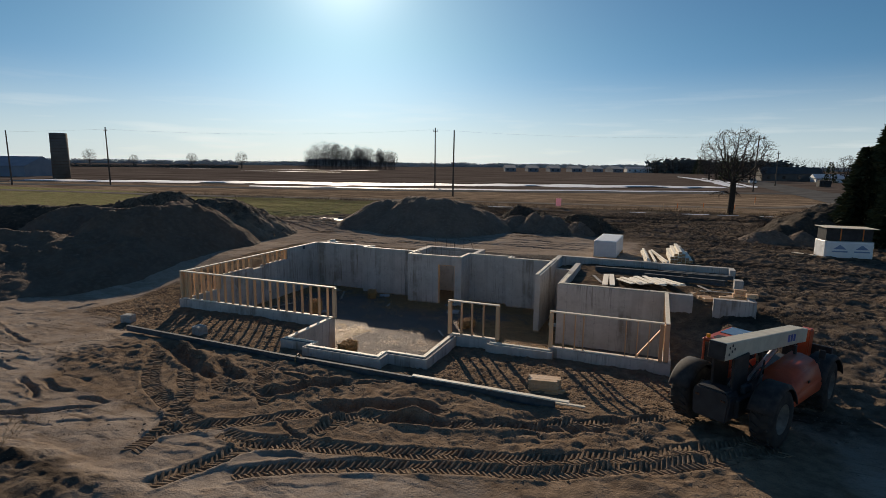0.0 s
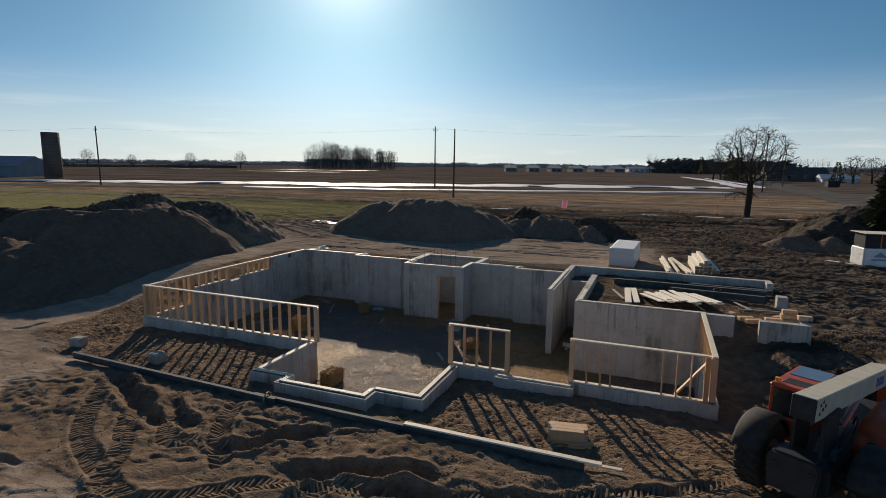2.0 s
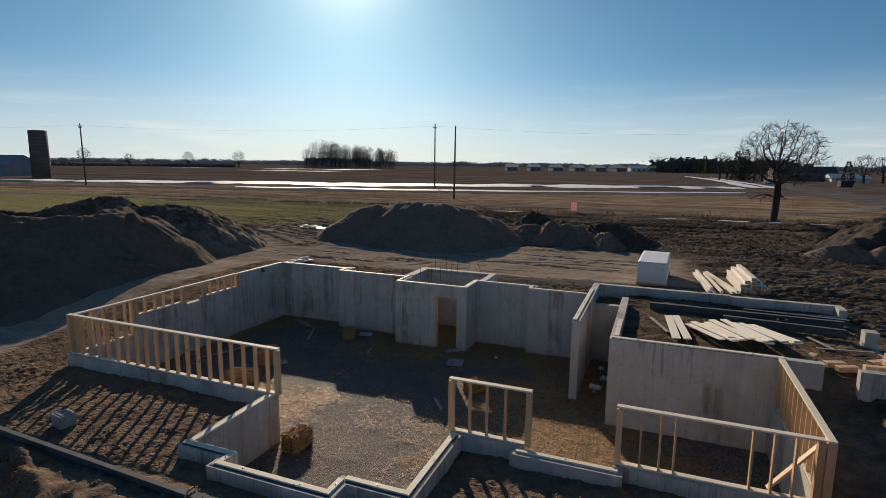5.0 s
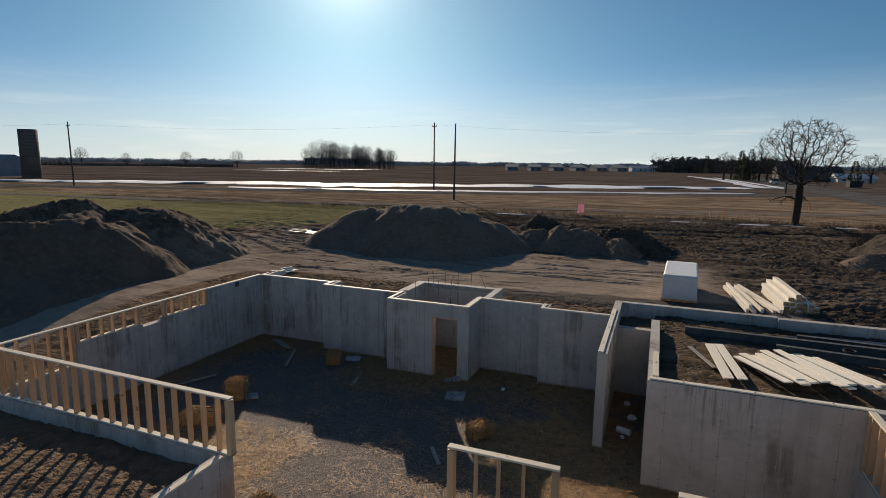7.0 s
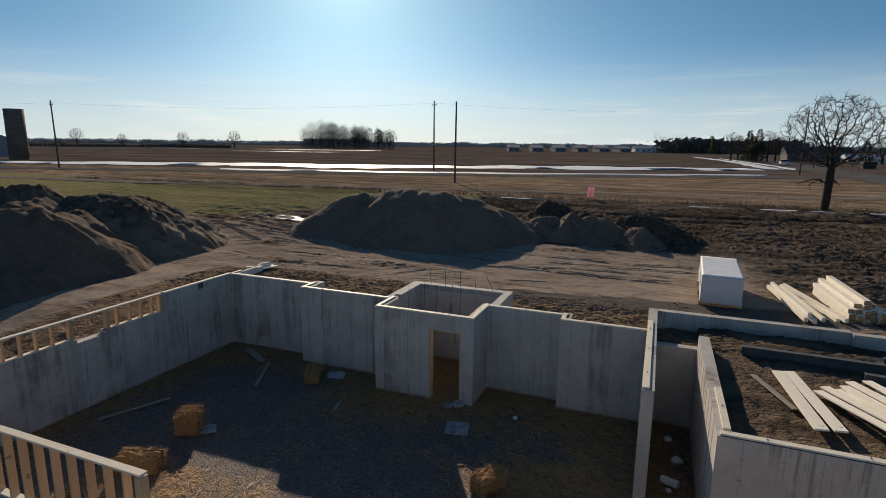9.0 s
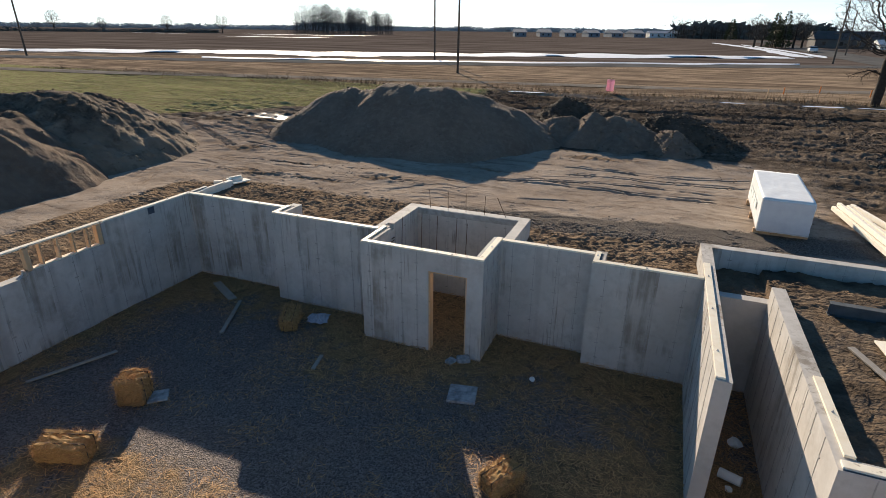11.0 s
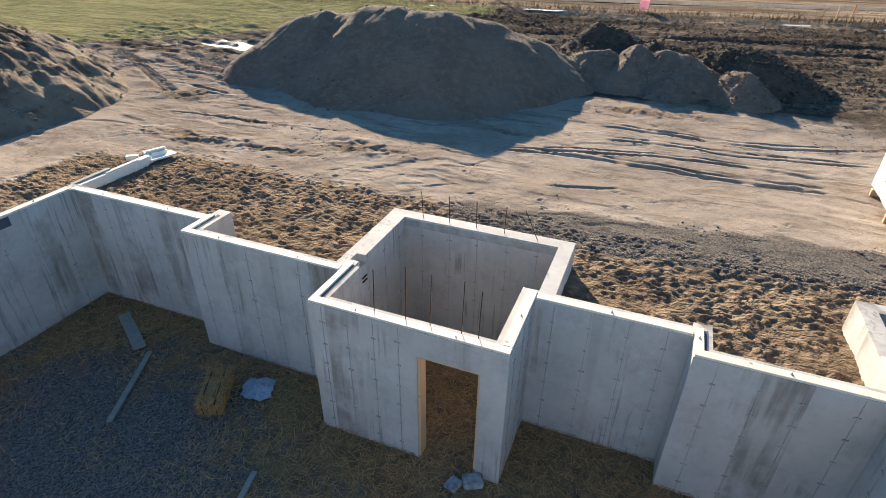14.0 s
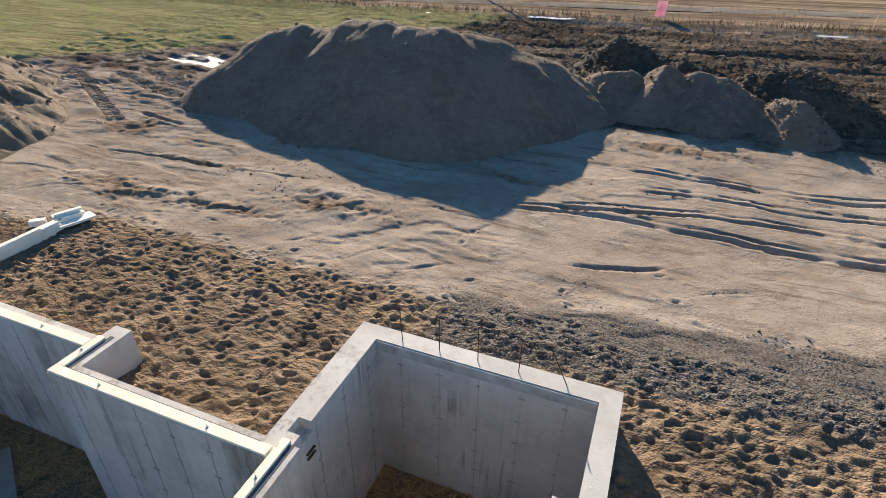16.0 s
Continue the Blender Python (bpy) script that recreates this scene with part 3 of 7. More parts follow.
SAND_RUTS = (
    ([(-25.9, 37.9), (-24.4, 37.5), (-22.5, 37.4)], 0.14, 0.14), ([(-24.8, 34.9), (-22.3, 35.2), (-19.3, 35.4), (-16.7, 35.5), (-14.2, 35.0)], 0.07, 0.10),
    ([(-19.8, 33.1), (-18.5, 33.3), (-17.5, 33.7)], 0.06, 0.09), ([(-13.6, 32.5), (-12.9, 33.0), (-12.5, 33.4)], 0.07, 0.07), ([(-13.1, 33.9), (-12.6, 34.8), (-12.3, 35.2)], 0.04, 0.06),
    ([(-12.5, 35.9), (-10.7, 36.4), (-8.7, 36.3), (-6.1, 36.1), (-4.0, 36.3)], 0.13, 0.14), ([(-11.8, 36.3), (-9.2, 37.0), (-7.0, 37.3), (-3.6, 37.2)], 0.11, 0.11),
    ([(-10.3, 39.3), (-7.7, 39.2), (-5.7, 39.0), (-4.1, 39.5), (-1.0, 40.8)], 0.10, 0.12), ([(-9.9, 38.0), (-8.0, 38.3), (-6.2, 38.0), (-2.4, 38.8)], 0.10, 0.10),
    ([(-10.9, 33.9), (-9.5, 34.3), (-8.8, 34.8)], 0.10, 0.09), ([(-8.6, 33.8), (-7.6, 34.4), (-6.5, 34.6)], 0.05, 0.06),
)
SAND_MARKS = (
    ([(-10.7, 39.4), (-9.6, 39.5)], 0.07, 0.10), ([(-9.0, 42.0), (-6.9, 41.1), (-6.1, 40.2)], 0.04, 0.07), ([(-20.0, 36.6), (-18.4, 36.7)], 0.06, 0.08), ([(-22.7, 36.5), (-21.3, 36.5)], 0.06, 0.08),
    ([(-16.6, 34.0), (-15.5, 34.6), (-13.9, 34.2)], 0.04, 0.07), ([(-16.3, 32.5), (-15.5, 33.3)], 0.05, 0.07), ([(-10.4, 35.3), (-9.3, 35.4)], 0.05, 0.06), ([(-8.6, 39.4), (-7.3, 39.5)], 0.06, 0.08),
    ([(-7.7, 36.3), (-6.6, 35.9)], 0.06, 0.08), ([(-23.9, 31.3), (-23.1, 32.7), (-21.9, 33.1)], 0.05, 0.08), ([(-14.8, 32.2), (-14.3, 33.0), (-13.7, 33.7)], 0.04, 0.06), ([(-24.9, 30.1), (-25.4, 31.4), (-27.3, 34.6)], 0.05, 0.07),
    ([(-23.7, 29.9), (-24.9, 31.9)], 0.04, 0.06), ([(-5.3, 42.5), (-3.7, 42.1), (-1.6, 42.4)], 0.06, 0.10), ([(-6.4, 35.1), (-5.3, 36.1)], 0.04, 0.06),
)
RUTS = [*YARD_RUTS, *((p, d * (0.75 if p[0][1] < 20 else 1.0), w * (0.6 if p[0][1] < 20 else 1.0)) for p, d, w in OUTER_RUTS), *SAND_RUTS, *SAND_MARKS]
for pts, depth, half in SAND_RUTS[5:9]:  # each wheel drew several lines side by side
    for k, off in enumerate((0.3,)):
        RUTS.append(([(x + 0.5 * k, y + off + 0.06 * math.sin(x)) for x, y in pts], depth * 0.6, half * 0.6))


def DITCH(x):
    return 61.2 + 0.06 * x


def scarps(x, y, scale, levels, h, seed):
    """Crusted soil: shelves that end in small steps, h metres high."""
    q = levels * vnoise(x, y, scale, 5, seed) + 40.0
    f = q - np.floor(q)
    return h * (step(0.0, 0.14, f) - f)


xs = axis((-3200, -600, 260), (-600, -140, 23), (-140, -62, 3.0), (-62, -40, 0.4), (-40, -25, 0.19), (-25, -21, 0.07), (-21, -3.5, 0.042), (-3.5, 4, 0.065), (4, 14, 0.10), (14, 40, 0.45), (40, 140, 3.5), (140, 600, 23), (600, 3200, 260))
ys = axis((-900, -60, 84), (-60, -6, 3.0), (-6, 4, 0.5), (4, 6, 0.1), (6, 14.5, 0.045), (14.5, 18, 0.065), (18, 28, 0.12), (28, 33.5, 0.036), (33.5, 40, 0.052), (40, 48, 0.11), (48, 60, 0.19), (60, 66, 0.3), (66, 160, 2.0), (160, 600, 15), (600, 4600, 250))
X, Y = np.meshgrid(xs, ys)
Z = ground_base(X, Y)
fill = inside(X, Y, -3.62, 3.52, 22.85, 30.0, 0.06)
Z = Z * (1 - fill) + 0.16 * fill
near = inside(X, Y, -60, 38, 0, 62, 20)
Z += near * (0.10 * vnoise(X, Y, 5.0, 3, 5) + 0.035 * vnoise(X, Y, 0.8, 3, 9))
rough_zone = np.clip(inside(X, Y, 1.5, 30, 36, 60, 5) + inside(X, Y, 4, 30, 17, 34, 4) + inside(X, Y, -38, -20, 40, 58, 5), 0, 1) * (1 - fill)
clods = vnoise(X, Y, 1.1, 5, 21)
Z += rough_zone * (0.09 * np.abs(clods) + 0.07 * vnoise(X, Y, 0.45, 3, 33) + 0.06 * np.abs(vnoise(X, Y, 0.26, 2, 36)))
Z += inside(X, Y, -38, -21, 40.5, 50, 3) * 0.16 * (np.abs(vnoise(X * 0.5, Y * 1.1, 0.9, 3, 35)) - 0.2)
Z += inside(X, Y, 5, 30, 17, 36, 3) * 0.15 * (np.abs(vnoise(X * 0.35, Y * 1.1 + 0.2 * X, 0.8, 3, 34)) - 0.2)
Z += inside(X, Y, -60, 6, 31, 43, 3) * (1 - fill) * 0.03 * (np.abs(vnoise(X * 0.25, Y * 1.2, 1.4, 3, 90)) - 0.2)
Z += inside(X, Y, -40, 8, -2, 14, 3) * 0.03 * (np.abs(vnoise(X * 0.6, Y * 1.2, 1.1, 3, 93)) - 0.2)
furrow = np.clip(inside(X, Y, -22, 30, 46, 60, 3) + inside(X, Y, 1, 30, 34, 50, 3), 0, 1)
Z += furrow * 0.17 * (np.abs(vnoise(X * 0.2, Y + 0.1 * X, 0.9, 4, 95)) - 0.25)
Z += inside(X, Y, -40, 14, 4, 14.4, 2) * (0.022 * np.abs(vnoise(X, Y, 0.8, 4, 97)) + 0.006 * vnoise(X, Y, 0.16, 2, 98))
patchy = np.clip(0.5 + 1.4 * vnoise(X, Y, 3.5, 2, 101), 0, 1)
Z += inside(X, Y, -34, 5, 3, 14.2, 1.5) * patchy * scarps(X * 0.55, Y * 1.2, 2.4, 4, 0.05, 102)
Z += inside(X, Y, -40, 3, 32.5, 42, 2) * (1 - fill) * patchy * scarps(X * 0.45, Y * 1.3, 2.6, 4, 0.032, 103)
Z += inside(X, Y, -20, 30, 45, 60, 3) * scarps(X * 0.5, Y * 1.2, 1.2, 4, 0.11, 104) + inside(X, Y, 3, 30, 17, 46, 3) * (1 - fill) * (scarps(X * 0.5, Y * 1.2, 1.4, 4, 0.09, 105) + scarps(X * 0.5, Y * 1.4, 0.7, 3, 0.06, 108))
Z += inside(X, Y, -37, -23, 39.5, 50, 2.5) * scarps(X * 0.5, Y * 1.3, 1.4, 4, 0.09, 106)
churned = np.zeros_like(Z)
ditch = np.exp(-(((Y - DITCH(X)) / 0.75) ** 2)) * inside(X, Y, -16, 30, 40, 80, 4)
Z -= 0.34 * ditch * (0.7 + 0.5 * vnoise(X, Y, 2.0, 3, 107))
way_x, way_y = 0.5 * vnoise(X, Y, 0.9, 3, 121), 0.3 * vnoise(X, Y, 0.7, 3, 122)
broken = 0.16 * np.abs(vnoise(X, Y, 0.5, 4, 123)) + 0.07 * vnoise(X, Y, 0.2, 2, 124) - 0.03
for cx, cy, ca, cb in ((-21.7, 33.3, 1.9, 0.6), (-16.2, 34.4, 1.5, 0.5), (-18.3, 33.4, 1.6, 0.3), (-20.6, 35.3, 2.2, 0.22), (-24.9, 36.7, 1.6, 0.7), (-12.6, 37.6, 1.3, 0.35), (-9.0, 41.2, 1.6, 0.35)):
    lump = np.exp(-(((X - cx + way_x) / ca) ** 2 + ((Y - cy + way_y) / cb) ** 2))
    Z += lump * broken
    churned = np.maximum(churned, lump)
pit = inside(X, Y, 0.9, 1.9, 18.6, 22.0, 1.2) * (1 - fill)
Z -= 0.32 * pit
Z -= 0.12 * inside(X, Y, -20, 1.0, 14.6, 18.1, 0.9)
drive = inside(X, Y, -16, 3, 10.6, 14.2, 1.6)
Z += drive * (0.075 * np.abs(vnoise(X, Y, 1.1, 4, 41)) + 0.012 * np.abs(vnoise(X, Y, 0.3, 3, 43)))
rubble = inside(X, Y, -17.5, 1.5, 11.4, 13.6, 1.0) * (0.55 + 0.45 * vnoise(X, Y, 2.5, 2, 47))
Z += rubble * (0.20 * np.abs(vnoise(X, Y, 0.9, 3, 48)) + 0.14 * np.abs(vnoise(X, Y, 0.36, 3, 49)) - 0.05)
bank = (1 - step(6.6, 7.5, Y + 0.4 * vnoise(X, Y, 1.0, 3, 44))) * (1 - step(-10.4, -9.0, X)) * inside(X, Y, -19, -9, 4.6, 8, 1.5)
Z += bank * (0.16 + 0.22 * np.abs(vnoise(X, Y, 0.6, 4, 45)) + 0.06 * vnoise(X, Y, 0.2, 2, 46))

# a sandy apron, trampled all over, lies round the walls
foot = np.clip(inside(X, Y, -20.5, -3.2, 28.6, 31.2, 1.6) + inside(X, Y, -22.2, -19.9, 16.0, 30.5, 1.2) + inside(X, Y, -20, -11.8, 14.9, 18.0, 0.8)
               + inside(X, Y, -6.6, 1.2, 14.9, 18.0, 1.0) + inside(X, Y, 0.7, 4.0, 18.0, 23.0, 1.0) + fill * 0.8, 0, 1)
rng = np.random.default_rng(4)
dent = np.zeros_like(Z)
for _ in range(16000):
    cx, cy = rng.uniform(-23, 4.8), rng.uniform(14.4, 34.5)
    i, j = np.searchsorted(ys, cy), np.searchsorted(xs, cx)
    if foot[i, j] < rng.uniform(0.02, 0.9) and not (cy > 31 and rng.uniform() < 0.03):
        continue
    a, la, lb, dp = rng.normal(0.15, 0.6), rng.uniform(0.05, 0.12), rng.uniform(0.03, 0.055), rng.uniform(0.012, 0.036)
    sl = (slice(max(i - 7, 0), i + 8), slice(max(j - 7, 0), j + 8))
    ux, uy = X[sl] - cx, Y[sl] - cy
    p, q = (ux * math.cos(a) + uy * math.sin(a)) / la, (-ux * math.sin(a) + uy * math.cos(a)) / lb
    r2 = p * p + q * q
    dent[sl] += -dp * np.exp(-r2) + dp * 0.55 * np.exp(-((np.sqrt(r2) - 1.7) ** 2) * 2.5)
Z += np.clip(dent, -0.12, 0.07)
Z += foot * (0.05 * vnoise(X, Y, 0.7, 3, 77) + 0.022 * vnoise(X, Y, 0.2, 2, 76) + 0.05 * (0.3 - np.abs(vnoise(X * 0.85 + 0.15 * Y, Y * 1.2 - 0.15 * X, 0.42, 2, 78))) * (0.55 + 0.6 * vnoise(X, Y, 1.3, 2, 79)))

damp = 0.75 * churned + 0.7 * drive + 0.3 * rubble + 0.36 * inside(X, Y, -60, 12, -20, 15, 5) + 0.42 * foot * (1 - step(18, 22, Y))
mess = np.random.default_rng(17)
for _ in range(70):
    ax, ay, tn = mess.uniform(-28, -3), mess.uniform(32.6, 41.5), mess.uniform(-0.3, 0.3)
    ln = 0.3 + 2.4 * mess.uniform(0, 1) ** 2
    RUTS.append(([(ax, ay), (ax + ln / 2, ay + tn * ln / 2 + mess.uniform(-0.15, 0.15)), (ax + ln, ay + tn * ln)], mess.uniform(0.02, 0.06), mess.uniform(0.04, 0.08)))
for _ in range(26):
    ax, ay, tn = mess.uniform(-26, 4), mess.uniform(5, 13.6), mess.uniform(-0.6, 0.6)
    ln = mess.uniform(0.8, 3)
    RUTS.append(([(ax, ay), (ax + ln / 2, ay + tn * ln / 2 + mess.uniform(-0.2, 0.2)), (ax + ln, ay + tn * ln)], mess.uniform(0.03, 0.09), mess.uniform(0.06, 0.14)))
for pts in TREADS:
    x0, x1 = min(p[0] for p in pts) - 1, max(p[0] for p in pts) + 1
    y0, y1 = min(p[1] for p in pts) - 1, max(p[1] for p in pts) + 1
    sl = (slice(*np.searchsorted(ys, (y0, y1))), slice(*np.searchsorted(xs, (x0, x1))))
    d, s, run = near_line(X[sl], Y[sl], pts)
    ends = step(0, 0.5, s) * step(0, 0.5, run - s)
    w = (1 - step(0.19, 0.25, np.abs(d))) * ends
    Z[sl] += w * -0.055 + 0.04 * np.exp(-(((np.abs(d) - 0.31) / 0.06) ** 2)) * ends * (0.6 + 0.8 * vnoise(X[sl], Y[sl], 0.5, 2, 3))
    damp[sl] = np.maximum(damp[sl], 0.8 * w)
for pts, depth, half in RUTS:
    pts = smooth_line(pts)
    if pts[0][1] > 30 and pts[0][1] < 43:
        half, depth = half * 0.62, depth * 0.95
    x0, x1 = min(p[0] for p in pts) - 1.2, max(p[0] for p in pts) + 1.2
    y0, y1 = min(p[1] for p in pts) - 1.2, max(p[1] for p in pts) + 1.2
    sl = (slice(*np.searchsorted(ys, (y0, y1))), slice(*np.searchsorted(xs, (x0, x1))))
    wob = 0.16 if y0 < 20 else 0.05
    sc = 0.6 if y0 < 20 else 0.75
    d, s, run = near_line(X[sl] + wob * vnoise(X[sl], Y[sl], sc, 4, 61), Y[sl] + wob * vnoise(X[sl], Y[sl], sc, 4, 62), pts)
    ends = step(0, 0.9, s) * step(0, 0.9, run - s)
    if 30 < y0 < 43:
        ends = ends * np.clip(0.75 + 1.5 * vnoise(s, s * 0, 0.9, 3, int(31 + 7 * abs(x0))), 0.0, 1.2)
    w = np.exp(-((d / half) ** 4)) * ends
    lip = 0.35 if y0 < 20 else 0.25
    Z[sl] += -depth * w + depth * lip * np.exp(-(((np.abs(d) - half * 1.55) / (half * 0.4)) ** 2)) * ends * (0.7 + 0.6 * vnoise(X[sl], Y[sl], 0.6, 3, 8))
    damp[sl] = np.maximum(damp[sl], 0.5 * w)
puddle = np.zeros_like(Z)
edge_x, edge_y = 2.0 * vnoise(X, Y, 1.5, 4, 111), 1.0 * vnoise(X, Y, 0.9, 4, 112)
for px_, py_, pr_ in ((-29.3, 44.6, 1.5), (-27.6, 45.3, 1.0), (-31.8, 44.0, 0.8)):
    w = np.exp(-(((X + edge_x - px_) / pr_) ** 2 + ((Y + edge_y - py_) / (0.5 * pr_)) ** 2) ** 2)
    puddle = np.maximum(puddle, w)
    Z = Z * (1 - w) + (ground_base(X, Y) - 0.05) * w
hole = np.zeros(X.shape, bool)
for x0, x1, y0, y1 in HOLES:
    hole |= (X > x0) & (X < x1) & (Y > y0) & (Y < y1)
Z = np.where(hole, -2.75, Z)
ground = new("ground", grid_mesh("ground", xs, ys, Z))
ground.data.materials.append(SOIL)
gm = ground.data
far_line = 103.2 + 0.3 * X
point_attr(gm, "churn", np.clip(foot, 0, 1))
point_attr(gm, "damp", damp)
point_attr(gm, "mud", np.clip(rough_zone * np.where(X < -20, 0.3, 0.95) + inside(X, Y, -20, 30, 44, 59, 3) + inside(X, Y, -36, -24, 42.5, 48, 3) * 0.3 + 0.75 * bank + fill * 0.55, 0, 1))
edge_stones = 32.1 + 0.12 * (X + 12)
point_attr(gm, "stones", inside(X, Y, -12.0, 1, 0, 90, 0.8) * (1 - step(0.5, 1.3, np.abs(Y - edge_stones + 0.55))) * 0.75)
near_edge = np.where(X > -38, 41 + 0.9 * (X + 38), 41 + 0.12 * (X + 38))
wheat = step(-1.5, 1.5, Y - near_edge) * (1 - step(60.5, 62.5, Y)) * (1 - step(-22, -18, X))
point_attr(gm, "wheat", np.clip(wheat, 0, 1))
point_attr(gm, "dry", step(-1, 1, Y - 61.5 + 0.04 * np.clip(X + 20, 0, 60)) * (1 - step(8, 14, Y - far_line)) + inside(X, Y, 26, 400, 20, 400, 6))
point_attr(gm, "field", step(8, 14, Y - far_line))
point_attr(gm, "wet", np.clip(puddle * 0.75 + 0.3 * inside(X, Y, -34, -24, 41.5, 47, 2.5) + 0.26 * inside(X, Y, 8, 13, 45.5, 48.5, 2) + 0.2 * inside(X, Y, -6, 20, 50, 58, 3), 0, 1))


def tread_print(pts, seed, boost, material):
    """Slanted bars of packed soil, left by the lugs of a tyre, in two staggered rows."""
    r = np.random.default_rng(seed)
    vs, fs, run, at = [], [], 0.0, 0.3
    for (ax, ay), (bx, by) in zip(pts, pts[1:]):
        ln = math.hypot(bx - ax, by - ay)
        tx, ty = (bx - ax) / ln, (by - ay) / ln
        while at < run + ln:
            u = (at - run)
            for side in (-1, 1):
                if r.uniform() < 0.08:
                    continue
                cx, cy = ax + tx * (u + 0.06 * (side > 0)), ay + ty * (u + 0.06 * (side > 0))
                ring = []
                for dd, grow in ((0.0, 0.0), (0.225, 0.12 + r.uniform(-0.02, 0.02))):
                    mx, my = cx + tx * grow - ty * dd * side, cy + ty * grow + tx * dd * side
                    i, j = min(np.searchsorted(ys, my), len(ys) - 1), min(np.searchsorted(xs, mx), len(xs) - 1)
                    top = Z[max(i - 1, 0):i + 1, max(j - 1, 0):j + 1].mean()
                    h = r.uniform(0.008, 0.034) * boost
                    for off, lift in ((-0.048, -0.03), (-0.022, h), (0.018, h), (0.042, -0.03)):
                        ring.append((mx + tx * off, my + ty * off, top + lift))
                n = len(vs)
                vs += ring
                fs += [(n, n + 1, n + 5, n + 4), (n + 1, n + 2, n + 6, n + 5), (n + 2, n + 3, n + 7, n + 6), (n + 4, n + 5, n + 6, n + 7), (n + 3, n + 2, n + 1, n)]
            at += 0.125
        run += ln
    me = bpy.data.meshes.new("tread_prints")
    me.from_pydata(vs, [], fs)
    me.materials.append(material)
    return tagged(new("tread_prints", me), "ribbed prints of a tractor tyre pressed in damp soil", "tyre track", kind="stuff")


for k, pts in enumerate(TREADS):
    tread_print(pts, 60 + k, 2.0 if 36 < pts[0][1] < 43 else 1.0, DRYPRINTS if 30 < pts[0][1] < 43 else PRINTS)
tagged(ground, "bare tan sand and dark mud churned by wheels and boots", "ground", kind="structure")

# roads, tracks and the last snow, each a thin sheet on the ground
def strip(name, pts, half, lift, material, label, category, wobble=0.0, seed=1):
    pts = smooth_line(pts)
    bm = bmesh.new()
    rows = []
    for k, (x, y) in enumerate(pts):
        ax, ay = pts[max(k - 1, 0)]
        bx, by = pts[min(k + 1, len(pts) - 1)]
        n = Vector((-(by - ay), bx - ax)).normalized()
        ends = min(k, len(pts) - 1 - k, 3) / 3 if wobble else 1
        row = []
        for c in (-1, -0.5, 0, 0.5, 1):
            h = half * (1 + wobble * float(vnoise(np.array([x * 1.0 + 40 * c]), np.array([y * 1.0]), 9, 3, seed)[0])) * max(ends, 0.05)
            px, py = x + n.x * h * c, y + n.y * h * c
            row.append(bm.verts.new((px, py, float(ground_base(np.array([px]), np.array([py]))[0]) + lift * (1 - 0.7 * abs(c)))))
        rows.append(row)
    for a, b in zip(rows, rows[1:]):
        for i in range(4):
            bm.faces.new((a[i], a[i + 1], b[i + 1], b[i]))
    bmesh.ops.recalc_face_normals(bm, faces=bm.faces[:])
    return thing(name, bm, material, label, category, kind="structure", smooth=True)


def along(x0, x1, n, off, slope=0.3, base=103.2, wig=0.0, seed=1):
    out = []
    for k in range(n + 1):
        x = x0 + (x1 - x0) * k / n
        out.append((x, base + off + slope * x + wig * float(vnoise(np.array([x]), np.array([0.0]), 18, 3, seed)[0])))
    return out


SIDE = [(24, 40), (25.5, 70), (26.3, 92), (26.8, 112), (27.2, 135), (28.5, 180), (31, 230), (33.5, 300), (36, 400)]
ROAD = [(-700, -106), (-300, 13), (-120, 67), (-60, 84), (-36, 91), (-18, 99), (0, 107.5), (18, 117), (60, 138), (300, 250)]
SIDE_CAR = (25.6, 186.0, 88)
strip("road", ROAD, 3.2, 0.10, ASPHALT, "grey worn asphalt country road between the fields", "road")
strip("gravel_track", [(-120, 52), (-70, 58), (-21, 66.8), (2.2, 70.6), (16, 76), (24, 92)], 1.3, 0.08, TRACK, "pale gravel track through the dry grass", "track")
strip("side_road", SIDE, 4.4, 0.16, ASPHALT, "grey asphalt side road beside the farmyards", "road")
strip("snow_patch", along(-135, 14, 90, 22, 0.42, 117, 2.4, 5), 7.0, 0.22, SNOW, "long white strip of old snow in a ditch", "snow", 1.3, 2)
strip("snow_patch", [(x, float(np.interp(x, [p[0] for p in ROAD], [p[1] for p in ROAD])) + 5.2 + 0.7 * math.sin(0.31 * x)) for x in np.arange(-75, 12, 1.7)], 1.1, 0.2, SNOW, "thin broken strip of old snow beside the road", "snow", 1.0, 3)
strip("snow_patch", [(18.5, 150), (17.5, 160), (17.5, 185), (16.5, 210), (12.5, 262), (8, 297)], 2.0, 0.16, SNOW, "patch of old snow beside the side road", "snow", 0.7, 4)
strip("snow_patch", [(21.5, 150), (22, 165), (21.5, 190), (19, 235), (17, 270)], 1.1, 0.16, SNOW, "narrow strip of old snow beside the side road", "snow", 0.9, 6)
for k, (sx, sy, sl, sw) in enumerate(((-23, 60.2, 6, 0.5), (-17, 61.0, 3, 0.6), (-2, 60.9, 1.6, 0.35), (3.6, 61.3, 2.6, 0.45), (6.6, 61.5, 2.0, 0.45), (9.5, 61.7, 3, 0.4), (10.5, 47.5, 2.5, 0.35), (12.2, 46.2, 2.0, 0.3), (-190, 250, 60, 6), (-225, 330, 90, 7), (-320, 300, 40, 5))):
    strip("snow_patch", [(sx - sl / 2, sy - 0.1 * sl), (sx - sl / 6, sy), (sx + sl / 6, sy - 0.05 * sl), (sx + sl / 2, sy + 0.1 * sl)], sw * 0.5, 0.03, SNOW, "small patch of old snow on the mud", "snow", 0.9, 10 + k)


